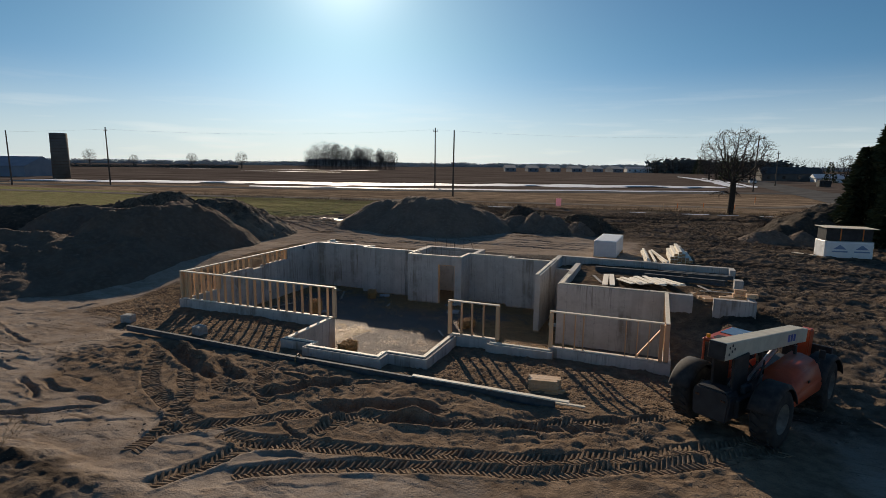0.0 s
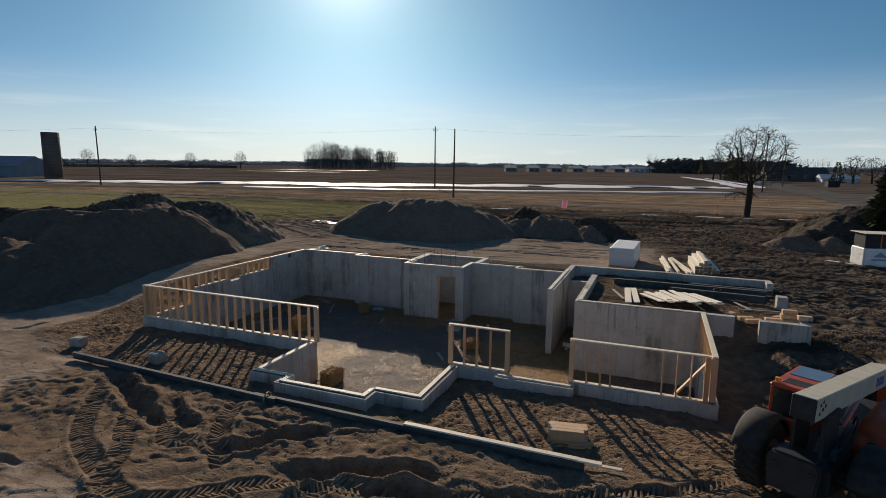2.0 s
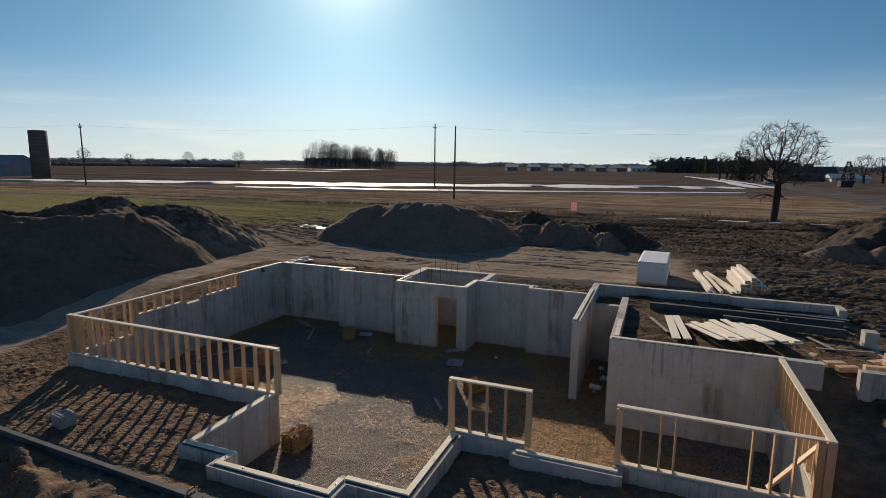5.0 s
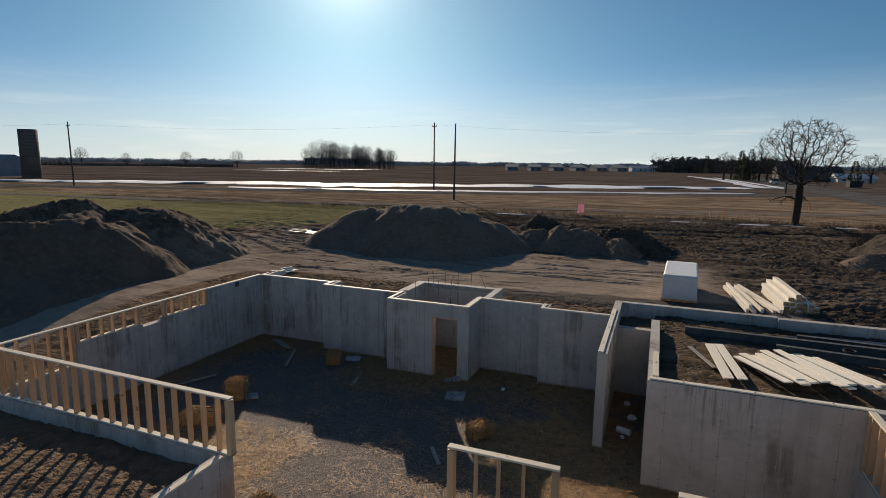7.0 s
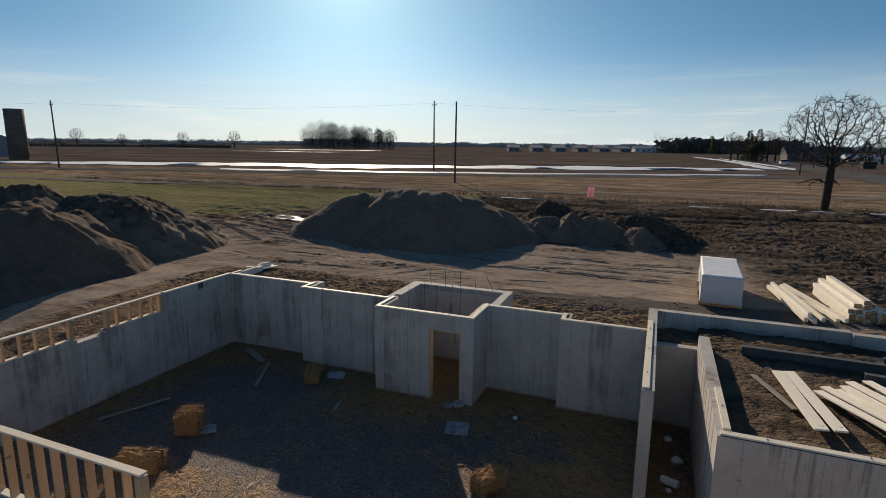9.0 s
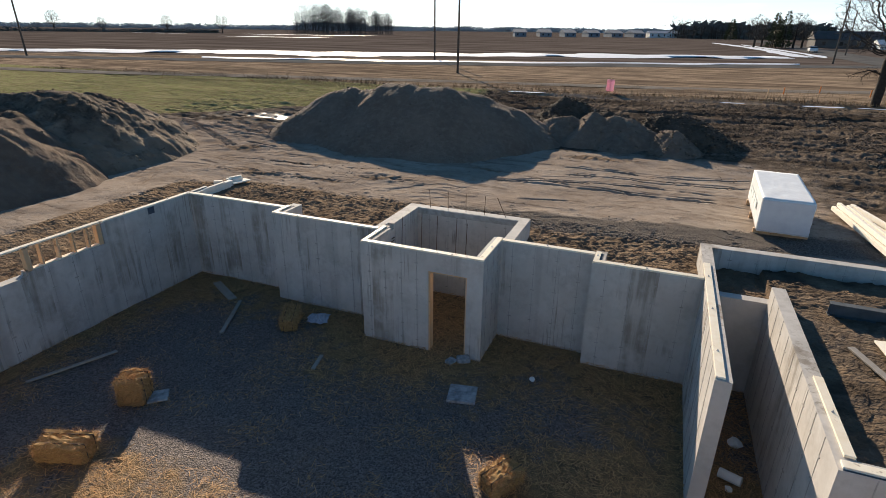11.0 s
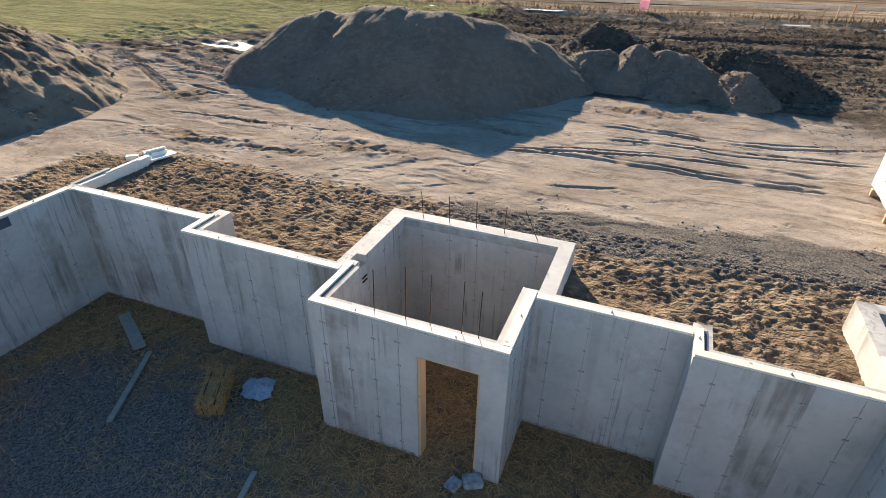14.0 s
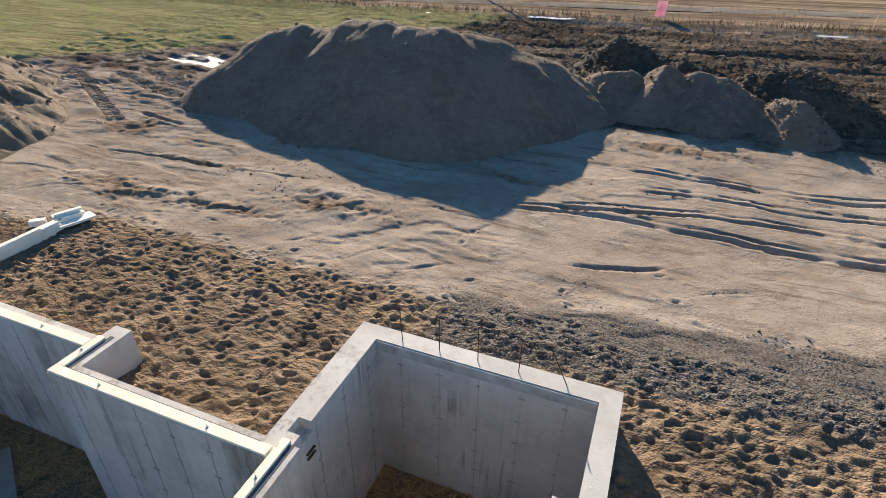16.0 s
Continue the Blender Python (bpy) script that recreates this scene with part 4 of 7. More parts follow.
# ---- spoil heaps ----
def heap(name, ridges, x0, x1, y0, y1, d, material, label, seed, lumps=0.06, gully=0.0, warp=0.25, round_=0.35, dark=0.0, crust=0.0):
    """Tipped loads: ridges are polylines of (x, y, height, slope); each falls off at its own slope."""
    hx, hy = axis((x0, x1, d)), axis((y0, y1, d))
    gx, gy = np.meshgrid(hx, hy)
    wx, wy = gx + warp * vnoise(gx, gy, 2.2, 4, seed), gy + warp * vnoise(gx, gy, 2.2, 4, seed + 9)
    top, turn, out = np.full(gx.shape, -9.0), np.zeros(gx.shape), np.zeros(gx.shape)
    for k, pts in enumerate(ridges):
        pts = pts if len(pts) > 1 else pts * 2
        for (ax, ay, ah, ak), (bx, by, bh, bk) in zip(pts, pts[1:]):
            dx, dy = bx - ax, by - ay
            u = np.clip(((wx - ax) * dx + (wy - ay) * dy) / (dx * dx + dy * dy + 1e-9), 0, 1)
            ux, uy = wx - ax - u * dx, wy - ay - u * dy
            r = np.hypot(ux, uy)
            z = ah + (bh - ah) * u - (ak + (bk - ak) * u) * (np.sqrt(r * r + round_ * round_) - round_)
            more = z > top
            top, out = np.where(more, z, top), np.where(more, r, out)
            turn = np.where(more, np.arctan2(uy, ux) * 3.0 + u * math.hypot(dx, dy) + 7.3 * k, turn)
    body = np.clip(top + 0.3, 0, 1)
    z = ground_base(gx, gy) + top + lumps * body * (1.6 * vnoise(gx, gy, 1.6, 4, seed + 3) + np.abs(vnoise(gx, gy, 0.55, 4, seed + 4)) - 0.2)
    z += gully * body * np.clip(out / 0.8, 0, 1) * (0.35 - np.abs(vnoise(turn, out * 0.22, 0.7, 4, seed + 7)))
    if crust:
        z += body * scarps(gx * 0.8, gy, 2.8, 4, crust, seed + 21)
    ob = new(name, grid_mesh(name, hx, hy, z, keep=top > -0.3))
    ob.data.materials.append(material)
    if dark:
        co = np.empty(len(ob.data.vertices) * 3, np.float32)
        ob.data.vertices.foreach_get("co", co)
        co = co.reshape(-1, 3)
        point_attr(ob.data, "topsoil", dark * step(0.9, 2.4, co[:, 2] + 0.5 * vnoise(co[:, 0], co[:, 1], 1.5, 3, seed)))
    return tagged(ob, label, "dirt heap")


K = 0.68
heap("spoil_mound", [[(-23.1, 42.0, 2.15, K), (-22.1, 42.2, 2.42, K)], [(-21.2, 42.3, 2.35, K), (-20.6, 42.3, 2.4, K)], [(-19.6, 42.2, 2.72, K), (-18.6, 42.0, 2.78, K)], [(-17.6, 41.9, 2.72, K), (-16.7, 41.8, 2.72, K)],
                    [(-15.9, 42.6, 2.42, K), (-15.1, 43.0, 2.3, K)], [(-14.5, 43.4, 2.0, K), (-13.6, 43.9, 1.6, K), (-12.7, 44.6, 1.05, K)]],
     -29, -8, 36, 49, 0.10, PILE, "long heap of grey-brown sandy spoil with a steep face", 51, 0.05, 0.05, 0.35, 0.5)
heap("sand_mound", [[(-11.6, 45.3, 1.15, 0.7), (-10.9, 45.3, 1.2, 0.7)], [(-9.75, 45.2, 1.45, 0.75), (-9.95, 44.5, 1.05, 0.75)], [(-8.6, 45.3, 1.35, 0.72), (-7.9, 45.2, 1.3, 0.72)], [(-7.1, 45.0, 0.85, 0.6)], [(-8.4, 44.0, 0.6, 0.5)]],
     -15, -4.5, 41.5, 49, 0.07, PILE, "low slumped heap of brown sand with a sharp spine", 57, 0.10, 0.10, 0.25, 0.12)
heap("sand_mound", [[(-6.1, 44.4, 0.85, 0.72), (-5.7, 44.1, 1.0, 0.75)]], -8.5, -3, 41.5, 47, 0.07, PILE, "small cone of brown sand against the dark topsoil", 59, 0.12, 0.10, 0.25, 0.15)
heap("topsoil_mound", [[(-12.0, 47.2, 1.4, 0.75), (-11.2, 47.3, 1.8, 0.8), (-10.4, 47.3, 1.55, 0.8)], [(-9.2, 47.1, 1.2, 0.8), (-8.4, 47.1, 1.1, 0.8)]], -16, -5, 43.5, 51, 0.08, DARKPILE, "low heap of dark lumpy topsoil behind the sand", 71, 0.17, 0.0, 0.8, 0.3)
heap("topsoil_mound", [[(-6.2, 46.5, 1.4, 0.65), (-5.5, 46.3, 1.5, 0.62), (-4.5, 45.9, 1.05, 0.6)]], -10, 0, 42, 51, 0.08, DARKPILE, "low heap of dark lumpy topsoil behind the sand", 76, 0.15, 0.05, 0.6, 0.3)
heap("spoil_mound", [[(-64, 4, 2.6, 0.6), (-46, 13, 2.6, 0.6), (-34.5, 19.2, 2.4, 0.62), (-32.6, 20.3, 2.1, 0.6)], [(-31.3, 23.2, 2.6, 0.66), (-29.4, 25.3, 2.7, 0.72), (-28.2, 27.3, 2.72, 0.78)], [(-38.0, 25.0, 2.3, 0.6), (-34.0, 27.0, 2.2, 0.6)], [(-28.8, 28.4, 2.3, 0.85), (-29.3, 29.8, 2.0, 0.85)],
                     [(-64, 2.0, 1.9, 0.27), (-46, 11.0, 1.9, 0.27), (-34.5, 17.6, 1.85, 0.27), (-31.0, 20.9, 1.7, 0.29), (-28.9, 24.6, 1.6, 0.40)], [(-31.6, 28.0, 2.6, 0.7), (-32.4, 30.6, 2.7, 0.7)]],
     -72, -22, -4, 36, 0.13, SHADEPILE, "long ridge of grey-brown sandy spoil in its own shade", 91, 0.08, 0.22, 0.6, 0.12, 0.0, 0.12)
heap("topsoil_mound", [[(-37.0, 28.8, 2.4, 0.7), (-34.6, 29.9, 3.0, 0.75), (-33.2, 30.5, 3.2, 0.78)], [(-31.8, 31.3, 2.75, 0.70), (-30.4, 32.2, 2.75, 0.66), (-30.2, 33.4, 2.4, 0.60)], [(-31.6, 34.6, 2.3, 0.56), (-33.2, 36.8, 1.7, 0.55)], [(-30.0, 30.0, 2.2, 0.78)]],
     -46, -24, 22, 44, 0.10, MIXPILE, "tall heap of mixed dark topsoil and sand with a streaked flank", 95, 0.10, 0.36, 0.7, 0.14, 1.0, 0.16)
heap("topsoil_mound", [[(-50, 26, 2.0, 0.6), (-44, 28.5, 1.9, 0.6), (-40, 30.5, 1.9, 0.6)]], -58, -34, 20, 38, 0.16, DARKPILE, "low dark row of topsoil along the field edge", 99, 0.16, 0.0, 1.0, 0.3)
heap("brush_mound", [[(9.0, 46.8, 0.8, 0.5), (10.6, 48.6, 1.8, 0.55), (13.5, 51.0, 2.5, 0.55), (17, 53.0, 2.6, 0.55)], [(12.0, 47.6, 1.5, 0.6)]], 2, 25, 40, 61, 0.12, DARKPILE, "heap of dark brown brush and stubble beside cedars", 111, 0.22, 0.0, 1.4, 0.4)
heap("sand_mound", [[(6.7, 44.9, 0.75, 0.55), (8.0, 45.3, 1.0, 0.6)], [(9.6, 45.0, 0.95, 0.7)]], 2, 13, 41, 49, 0.10, PILE, "small heap of brown sand at the foot of the brush", 131, 0.05, 0.05, 0.3, 0.15)

# ---- basement floor ----
fx, fy = axis((-20, 0.75, 0.12)), axis((14.75, 30.5, 0.12))
FX, FY = np.meshgrid(fx, fy)
floor = new("floor", grid_mesh("floor", fx, fy, -2.14 + 0.03 * vnoise(FX, FY, 1.5, 4, 2) + 0.015 * vnoise(FX, FY, 0.35, 2, 8)))
floor.data.materials.append(GRAVEL)
WALL_RING = [(-19.7, 28.4), (-16.2, 28.4), (-16.2, 27.9), (-12.8, 27.9), (-12.8, 27.0), (-9.6, 27.0), (-9.6, 28.4), (-7.35, 28.4), (-7.35, 27.9), (-5.0, 27.9), (-5.0, 24.0), (-4.0, 20.0), (0.4, 19.0)]
d_ring, _, _ = near_line(FX, FY, WALL_RING)
d_west, _, _ = near_line(FX, FY, [(-19.7, 28.4), (-19.7, 18.4)])
straw_map = np.clip(1.05 - np.abs(d_ring) / 2.4, 0, 1) + np.clip(0.95 - np.abs(d_west) / 2.2, 0, 1) + inside(FX, FY, -12.6, -9.8, 26.9, 30.5, 0.3) + 0.85 * inside(FX, FY, -16.2, -12.6, 18.2, 21.0, 1.2) + 0.25 * inside(FX, FY, -11.6, -10.4, 15.2, 19.0, 1.2) + 0.6 * inside(FX, FY, -7.5, -2.5, 18.2, 24.0, 1.8) + 0.25 * inside(FX, FY, -13, -6, 23, 27, 2.0)
straw_map = np.clip(straw_map * (0.8 + 0.45 * vnoise(FX, FY, 1.1, 4, 31)) + 0.18 * vnoise(FX, FY, 0.6, 3, 32), 0, 1)
point_attr(floor.data, "straw", straw_map)
tagged(floor, "grey crushed stone floor strewn with straw", "floor", kind="structure")
rng = np.random.default_rng(12)
px, py = rng.uniform(-19.7, 0.4, 170000), rng.uniform(15.0, 30.1, 170000)
ii, jj = np.clip(np.searchsorted(fy, py), 0, len(fy) - 1), np.clip(np.searchsorted(fx, px), 0, len(fx) - 1)
tuft = vnoise(px, py, 1.0, 3, 6)
ok = (rng.uniform(0, 1, 170000) < np.clip(straw_map[ii, jj] * 0.9 + 0.45 * tuft - 0.03, 0.006, 0.85)) & (hole[np.clip(np.searchsorted(ys, py), 0, len(ys) - 1), np.clip(np.searchsorted(xs, px), 0, len(xs) - 1)])
px, py = px[ok], py[ok]
blades("loose_straw", np.stack([px, py, -2.12 + rng.uniform(0, 0.05, len(px))], 1), rng.uniform(0.06, 0.20, len(px)), 0.008, 0, STRAW, "yellow straw scattered over the stone floor", "straw", True)


# ---- foundation walls ----
ZC = 0.51  # top of the concrete
ZL = -0.74  # top of the low concrete
ZB = -2.4


def wall(name, boxes, label="bare grey poured concrete foundation wall"):
    bm = bmesh.new()
    for b in boxes:
        add_box(bm, *b)
    return thing(name, bm, CONCRETE, label, "wall", kind="structure")


def seams(parent, face, a0, a1, at, z0, z1, seed, gap=0.61):
    """Form lines with tie marks along a wall face. face: the way it looks, x-, x+, y- or y+."""
    r = random.Random(seed)
    bm = bmesh.new()
    sgn = -1 if face[1] == "-" else 1
    n = int((a1 - a0) / gap)
    for k in range(n + 1):
        a = a0 + (a1 - a0) * (k + 0.5) / (n + 1) + r.uniform(-0.05, 0.05)
        w = r.uniform(0.004, 0.008)
        spots = [(a - w, a + w, z0, z1)]
        z = z0 + 0.25
        while z < z1 - 0.1:
            spots.append((a - r.uniform(0.03, 0.06), a + r.uniform(0.015, 0.05), z - 0.012, z + 0.012))
            z += 0.42 + r.uniform(-0.02, 0.02)
        for i, (p, q, b, t) in enumerate(spots):
            lo, hi = sorted((at, at + sgn * (0.005 if i == 0 else 0.009)))
            if face[0] == "y":
                add_box(bm, p, q, lo, hi, b, t)
            else:
                add_box(bm, lo, hi, p, q, b, t)
    return part("form_lines", bm, SEAM, parent)


def plate(parent, x0, x1, y0, y1, z, bolts=True, gasket=None):
    p = part("sill_plate", box(x0, x1, y0, y1, z, z + 0.038, 0.003), PALE, parent, "pale wooden sill plate")
    if gasket:
        part("sill_gasket", box(*gasket, z, z + 0.006), GASKET, parent, "dark strip of sill gasket")
    if bolts:
        n = max(1, int(max(x1 - x0, y1 - y0) / 1.3))
        for k in range(n):
            u = (k + 0.5) / n
            bx, by = (x0 + (x1 - x0) * u, (y0 + y1) / 2) if x1 - x0 > y1 - y0 else ((x0 + x1) / 2, y0 + (y1 - y0) * u)
            bm = tube((bx, by, z + 0.03), (bx, by, z + 0.072), 0.007, n=6)
            add_tube(bm, (bx, by, z + 0.038), (bx, by, z + 0.046), 0.02, 0.02, 6)
            part("anchor_bolt", bm, GALV, parent)
    return p


west = wall("wall_west", [(-20.0, -19.74, 25.44, 28.69, ZB, ZC), (-20.0, -19.74, 23.42, 25.44, ZB, -0.07), (-20.0, -19.74, 22.55, 23.42, ZB, -0.17),
                          (-20.0, -19.74, 20.28, 22.55, ZB, -0.07), (-20.0, -19.74, 17.95, 20.28, ZB, ZL)])
seams(west, "x+", 18.4, 28.3, -19.74, -2.15, -0.1, 1)
plate(west, -19.89, -19.75, 25.5, 28.44, ZC)
# no hollow is cut; a dark block paints the pocket's shade on the wall
part("beam_pocket", box(-19.78, -19.735, 26.9, 27.12, 0.30, 0.50, 0.004), GASKET, west, "dark beam pocket in the wall top")
bw1 = wall("wall_back_west", [(-19.74, -16.2, 28.43, 28.69, ZB, ZC)])
seams(bw1, "y-", -19.6, -16.3, 28.43, -2.15, ZC - 0.02, 2)
plate(bw1, -19.73, -16.2, 28.44, 28.58, ZC)
jog1 = wall("wall_jog_west", [(-16.2, -15.9, 27.92, 28.95, ZB, ZC)])
plate(jog1, -16.19, -16.06, 28.06, 28.68, ZC, gasket=(-16.06, -15.99, 28.06, 28.75))
bw2 = wall("wall_back_middle", [(-15.9, -12.8, 27.92, 28.17, ZB, ZC)])
seams(bw2, "y-", -16.15, -12.85, 27.92, -2.15, ZC - 0.02, 3)
plate(bw2, -16.19, -12.82, 27.93, 28.06, ZC, gasket=(-15.99, -13.0, 28.06, 28.09))
porch_f = wall("wall_porch_front", [(-12.8, -10.98, 27.0, 27.25, ZB, ZC), (-10.98, -10.0, 27.0, 27.25, 0.05, ZC), (-10.0, -9.61, 27.0, 27.25, ZB, ZC)], "bare concrete wall of the porch room with a doorway")
seams(porch_f, "y-", -12.75, -11.05, 27.0, -2.15, ZC - 0.02, 4, 0.5)
plate(porch_f, -12.79, -9.62, 27.01, 27.15, ZC, gasket=(-12.6, -9.8, 27.15, 27.18))
for x0, x1, z0, z1 in ((-10.98, -10.94, -2.14, 0.05), (-10.04, -10.0, -2.14, 0.05), (-10.94, -10.04, 0.01, 0.05)):
    part("door_buck", box(x0, x1, 27.02, 27.23, z0, z1, 0.003), LUMBER, porch_f, "raw wooden door buck")
porch_l = wall("wall_porch_west", [(-12.8, -12.55, 27.25, 28.17, ZB, ZC), (-13.0, -12.65, 28.17, 28.32, ZB, ZC), (-12.82, -12.65, 28.32, 28.54, ZB, ZC - 0.16), (-13.0, -12.82, 28.32, 28.54, ZB, ZC), (-13.0, -12.65, 28.54, 30.4, ZB, ZC)])
for zz in (0.12, 0.04):
    part("tie_stub", box(-12.65, -12.62, 28.36, 28.52, zz, zz + 0.012), STEEL, porch_l, "dark steel tie stub")
plate(porch_l, -12.79, -12.68, 27.15, 28.2, ZC, gasket=(-12.68, -12.62, 27.2, 28.17))
seams(porch_l, "x+", 28.3, 30.1, -12.65, -2.15, ZC - 0.02, 5)
porch_b = wall("wall_porch_back", [(-12.65, -9.61, 30.12, 30.4, ZB, ZC)])
part("ledger", box(-12.64, -9.62, 30.085, 30.12, ZC - 0.17, ZC - 0.01, 0.004), SEAM, porch_b, "dull grey ledger along the wall top")
seams(porch_b, "y-", -12.6, -9.7, 30.12, -2.15, ZC - 0.1, 6)
porch_r = wall("wall_porch_east", [(-9.61, -9.35, 28.66, 30.4, ZB, ZC), (-9.87, -9.61, 27.25, 28.66, ZB, ZC)])
seams(porch_r, "x+", 27.1, 28.35, -9.61, -2.15, ZC - 0.02, 7)
plate(porch_r, -9.77, -9.62, 27.16, 28.6, ZC)
bw3 = wall("wall_back_east", [(-9.61, -7.35, 28.4, 28.66, ZB, ZC)])
seams(bw3, "y-", -9.55, -7.4, 28.4, -2.15, ZC - 0.02, 8)
plate(bw3, -9.6, -7.36, 28.41, 28.55, ZC)
jog2 = wall("wall_jog_east", [(-7.35, -7.1, 27.95, 28.75, ZB, ZC)])
plate(jog2, -7.34, -7.22, 28.1, 28.6, ZC, gasket=(-7.22, -7.16, 28.1, 28.6))
bw4 = wall("wall_back_corner", [(-7.1, -5.03, 27.95, 28.2, ZB, ZC)])
seams(bw4, "y-", -7.3, -5.1, 27.95, -2.15, ZC - 0.02, 9)
plate(bw4, -7.34, -5.04, 27.96, 28.1, ZC)
cold = wall("wall_east", [(-5.03, -4.78, 24.15, 30.32, ZB, ZC)])
seams(cold, "x-", 24.3, 27.9, -5.03, -2.15, ZC - 0.02, 10)
seams(cold, "x+", 24.3, 27.9, -4.78, -2.15, ZC - 0.02, 11)
plate(cold, -5.02, -4.88, 24.2, 28.9, ZC)
cross = wall("wall_passage_end", [(-4.78, -3.5, 28.15, 28.4, ZB, 0.12)])
gw = wall("wall_garage_west", [(-3.75, -3.5, 22.98, 28.15, ZB, ZC)])
seams(gw, "x-", 23.1, 28.0, -3.75, -2.15, ZC - 0.02, 12)
plate(gw, -3.64, -3.51, 23.0, 24.8, ZC)
gs = wall("wall_garage_south", [(-3.75, 1.5, 22.73, 22.98, ZB, ZC)])
seams(gs, "y-", -3.6, 0.4, 22.73, -2.15, ZC - 0.02, 13)
plate(gs, -3.7, 0.62, 22.76, 22.9, ZC, gasket=(-3.7, 0.62, 22.735, 22.76))
gb = wall("wall_garage_back", [(-4.78, 0.12, 30.07, 30.32, -1.0, ZC), (0.12, 3.7, 29.88, 30.13, -1.0, ZC), (3.45, 3.7, 29.3, 29.88, -1.0, ZC)])
seams(gb, "y-", -4.6, 0.0, 30.07, 0.0, ZC - 0.02, 14)
ge = wall("wall_garage_east", [(2.2, 3.65, 22.5, 22.75, -1.2, ZC), (3.4, 3.65, 22.75, 23.2, -1.2, ZC), (3.4, 3.65, 23.2, 26.1, -1.2, 0.12), (3.3, 3.65, 26.1, 26.5, -1.2, ZC + 0.1)])
seams(ge, "y-", 2.2, 3.6, 22.5, -0.3, ZC - 0.02, 15, 0.9)

sl = wall("wall_south_west", [(-19.74, -11.9, 17.95, 18.2, ZB, ZL)], "low grey concrete foundation wall under framing")
seams(sl, "y-", -19.7, -12.1, 17.95, -1.2, ZL - 0.02, 16)
bay = wall("wall_bay", [(-12.15, -11.9, 15.35, 17.95, ZB, ZL), (-12.15, -10.7, 15.1, 15.35, ZB, ZL), (-10.95, -10.7, 14.95, 15.1, ZB, ZL), (-10.95, -7.95, 14.7, 14.95, ZB, ZL),
                        (-8.2, -7.95, 14.95, 15.25, ZB, ZL), (-8.2, -6.55, 15.25, 15.5, ZB, ZL), (-6.8, -6.55, 15.5, 17.95, ZB, ZL)], "low stepped concrete wall of the bay")
seams(bay, "x+", 15.4, 18.1, -11.9, -2.15, ZL - 0.02, 17)
seams(bay, "y-", -10.9, -8.0, 14.7, -1.2, ZL - 0.02, 18, 0.9)
for p in ((-12.04, -11.91, 15.35, 17.95), (-12.04, -10.72, 15.21, 15.34), (-10.84, -10.71, 14.94, 15.21), (-10.84, -8.06, 14.81, 14.94), (-8.19, -8.06, 14.94, 15.36), (-8.06, -6.66, 15.36, 15.49), (-6.79, -6.66, 15.49, 17.95)):
    plate(bay, *p, ZL, gasket=None)
for g in ((-12.10, -10.78, 15.15, 15.205), (-10.90, -8.0, 14.75, 14.805), (-8.0, -6.6, 15.30, 15.355), (-6.655, -6.60, 15.36, 17.9)):
    part("sill_gasket", box(*g, ZL, ZL + 0.008), GASKET, bay, "dark strip of sill gasket")
sm = wall("wall_south_middle", [(-6.8, -5.1, 17.95, 18.2, ZB, ZL), (-5.35, -3.0, 17.7, 17.95, ZB, ZL - 0.06), (-5.35, -5.1, 17.95, 18.0, ZB, ZL - 0.06)], "low grey concrete foundation wall under framing")
plate(sm, -5.25, -3.1, 17.82, 17.94, ZL - 0.06)
sr = wall("wall_south_east", [(-3.2, 0.7, 17.95, 18.2, ZB, ZL), (0.45, 0.7, 18.2, 22.73, ZB, ZL)], "low grey concrete foundation wall under framing")
seams(sr, "y-", -3.1, 0.6, 17.95, -1.2, ZL - 0.02, 19, 0.9)


# ---- stud walls ----
def stud_wall(label, x0, x1, y0, y1, z0, z1, spots, ends=(True, True), depth=0.14):
    """A framed wall along x or along y; spots: distances of the studs from its start."""
    root = thing("stud_wall", None, None, label, "stud wall", group="knee walls on the foundation")
    root.location = (x0, y0, z0)
    alongx = x1 - x0 > y1 - y0
    ln = x1 - x0 if alongx else y1 - y0

    def piece(name, a0, a1, c0, c1, b, t, mat):
        bm = box(a0, a1, c0, c1, b, t, 0.003) if alongx else box(c0, c1, a0, a1, b, t, 0.003)
        return part(name, bm, mat, root)

    h = z1 - z0
    piece("bottom_plate", 0, ln, 0, depth, 0.0, 0.038, PALE)
    piece("top_plate", 0.0, ln, 0, depth, h - 0.038, h, PALE)
    for s in spots:
        s += random.uniform(-0.012, 0.012)
        piece("stud", s - 0.019, s + 0.019, 0.003, depth - 0.003, 0.038, h - 0.038, LUMBER)
    for e, on in zip((0.06, ln - 0.06), ends):
        if on:
            piece("end_post", e - 0.06, e + 0.06, -0.004, depth + 0.004, 0.0, h - 0.06, LUMBER)
    return root


ZS, ZT = ZL + 0.004, 0.55
stud_wall("long pale wooden stud wall on the low foundation", -20.0, -11.78, 18.04, 18.18, ZS, ZT, [0.12 + 0.406 * k for k in range(1, 20)])
stud_wall("short wooden stud wall beside the opening", -6.92, -4.98, 18.04, 18.18, ZS, ZT, [0.5, 0.92, 1.34])
stud_wall("wooden stud wall framing a wide window gap", -3.2, 0.44, 18.04, 18.18, ZS, ZT, [0.48, 0.86, 1.14, 2.5, 2.85, 3.2])
stud_wall("wooden stud wall on the side foundation", 0.47, 0.61, 18.05, 22.7, ZS, ZT, [0.4 * k for k in range(1, 12)])
stud_wall("tall end of a wooden stud wall at the corner", -19.9, -19.76, 18.19, 20.27, ZS, ZT, [0.2, 0.55, 0.95, 1.35, 1.75])
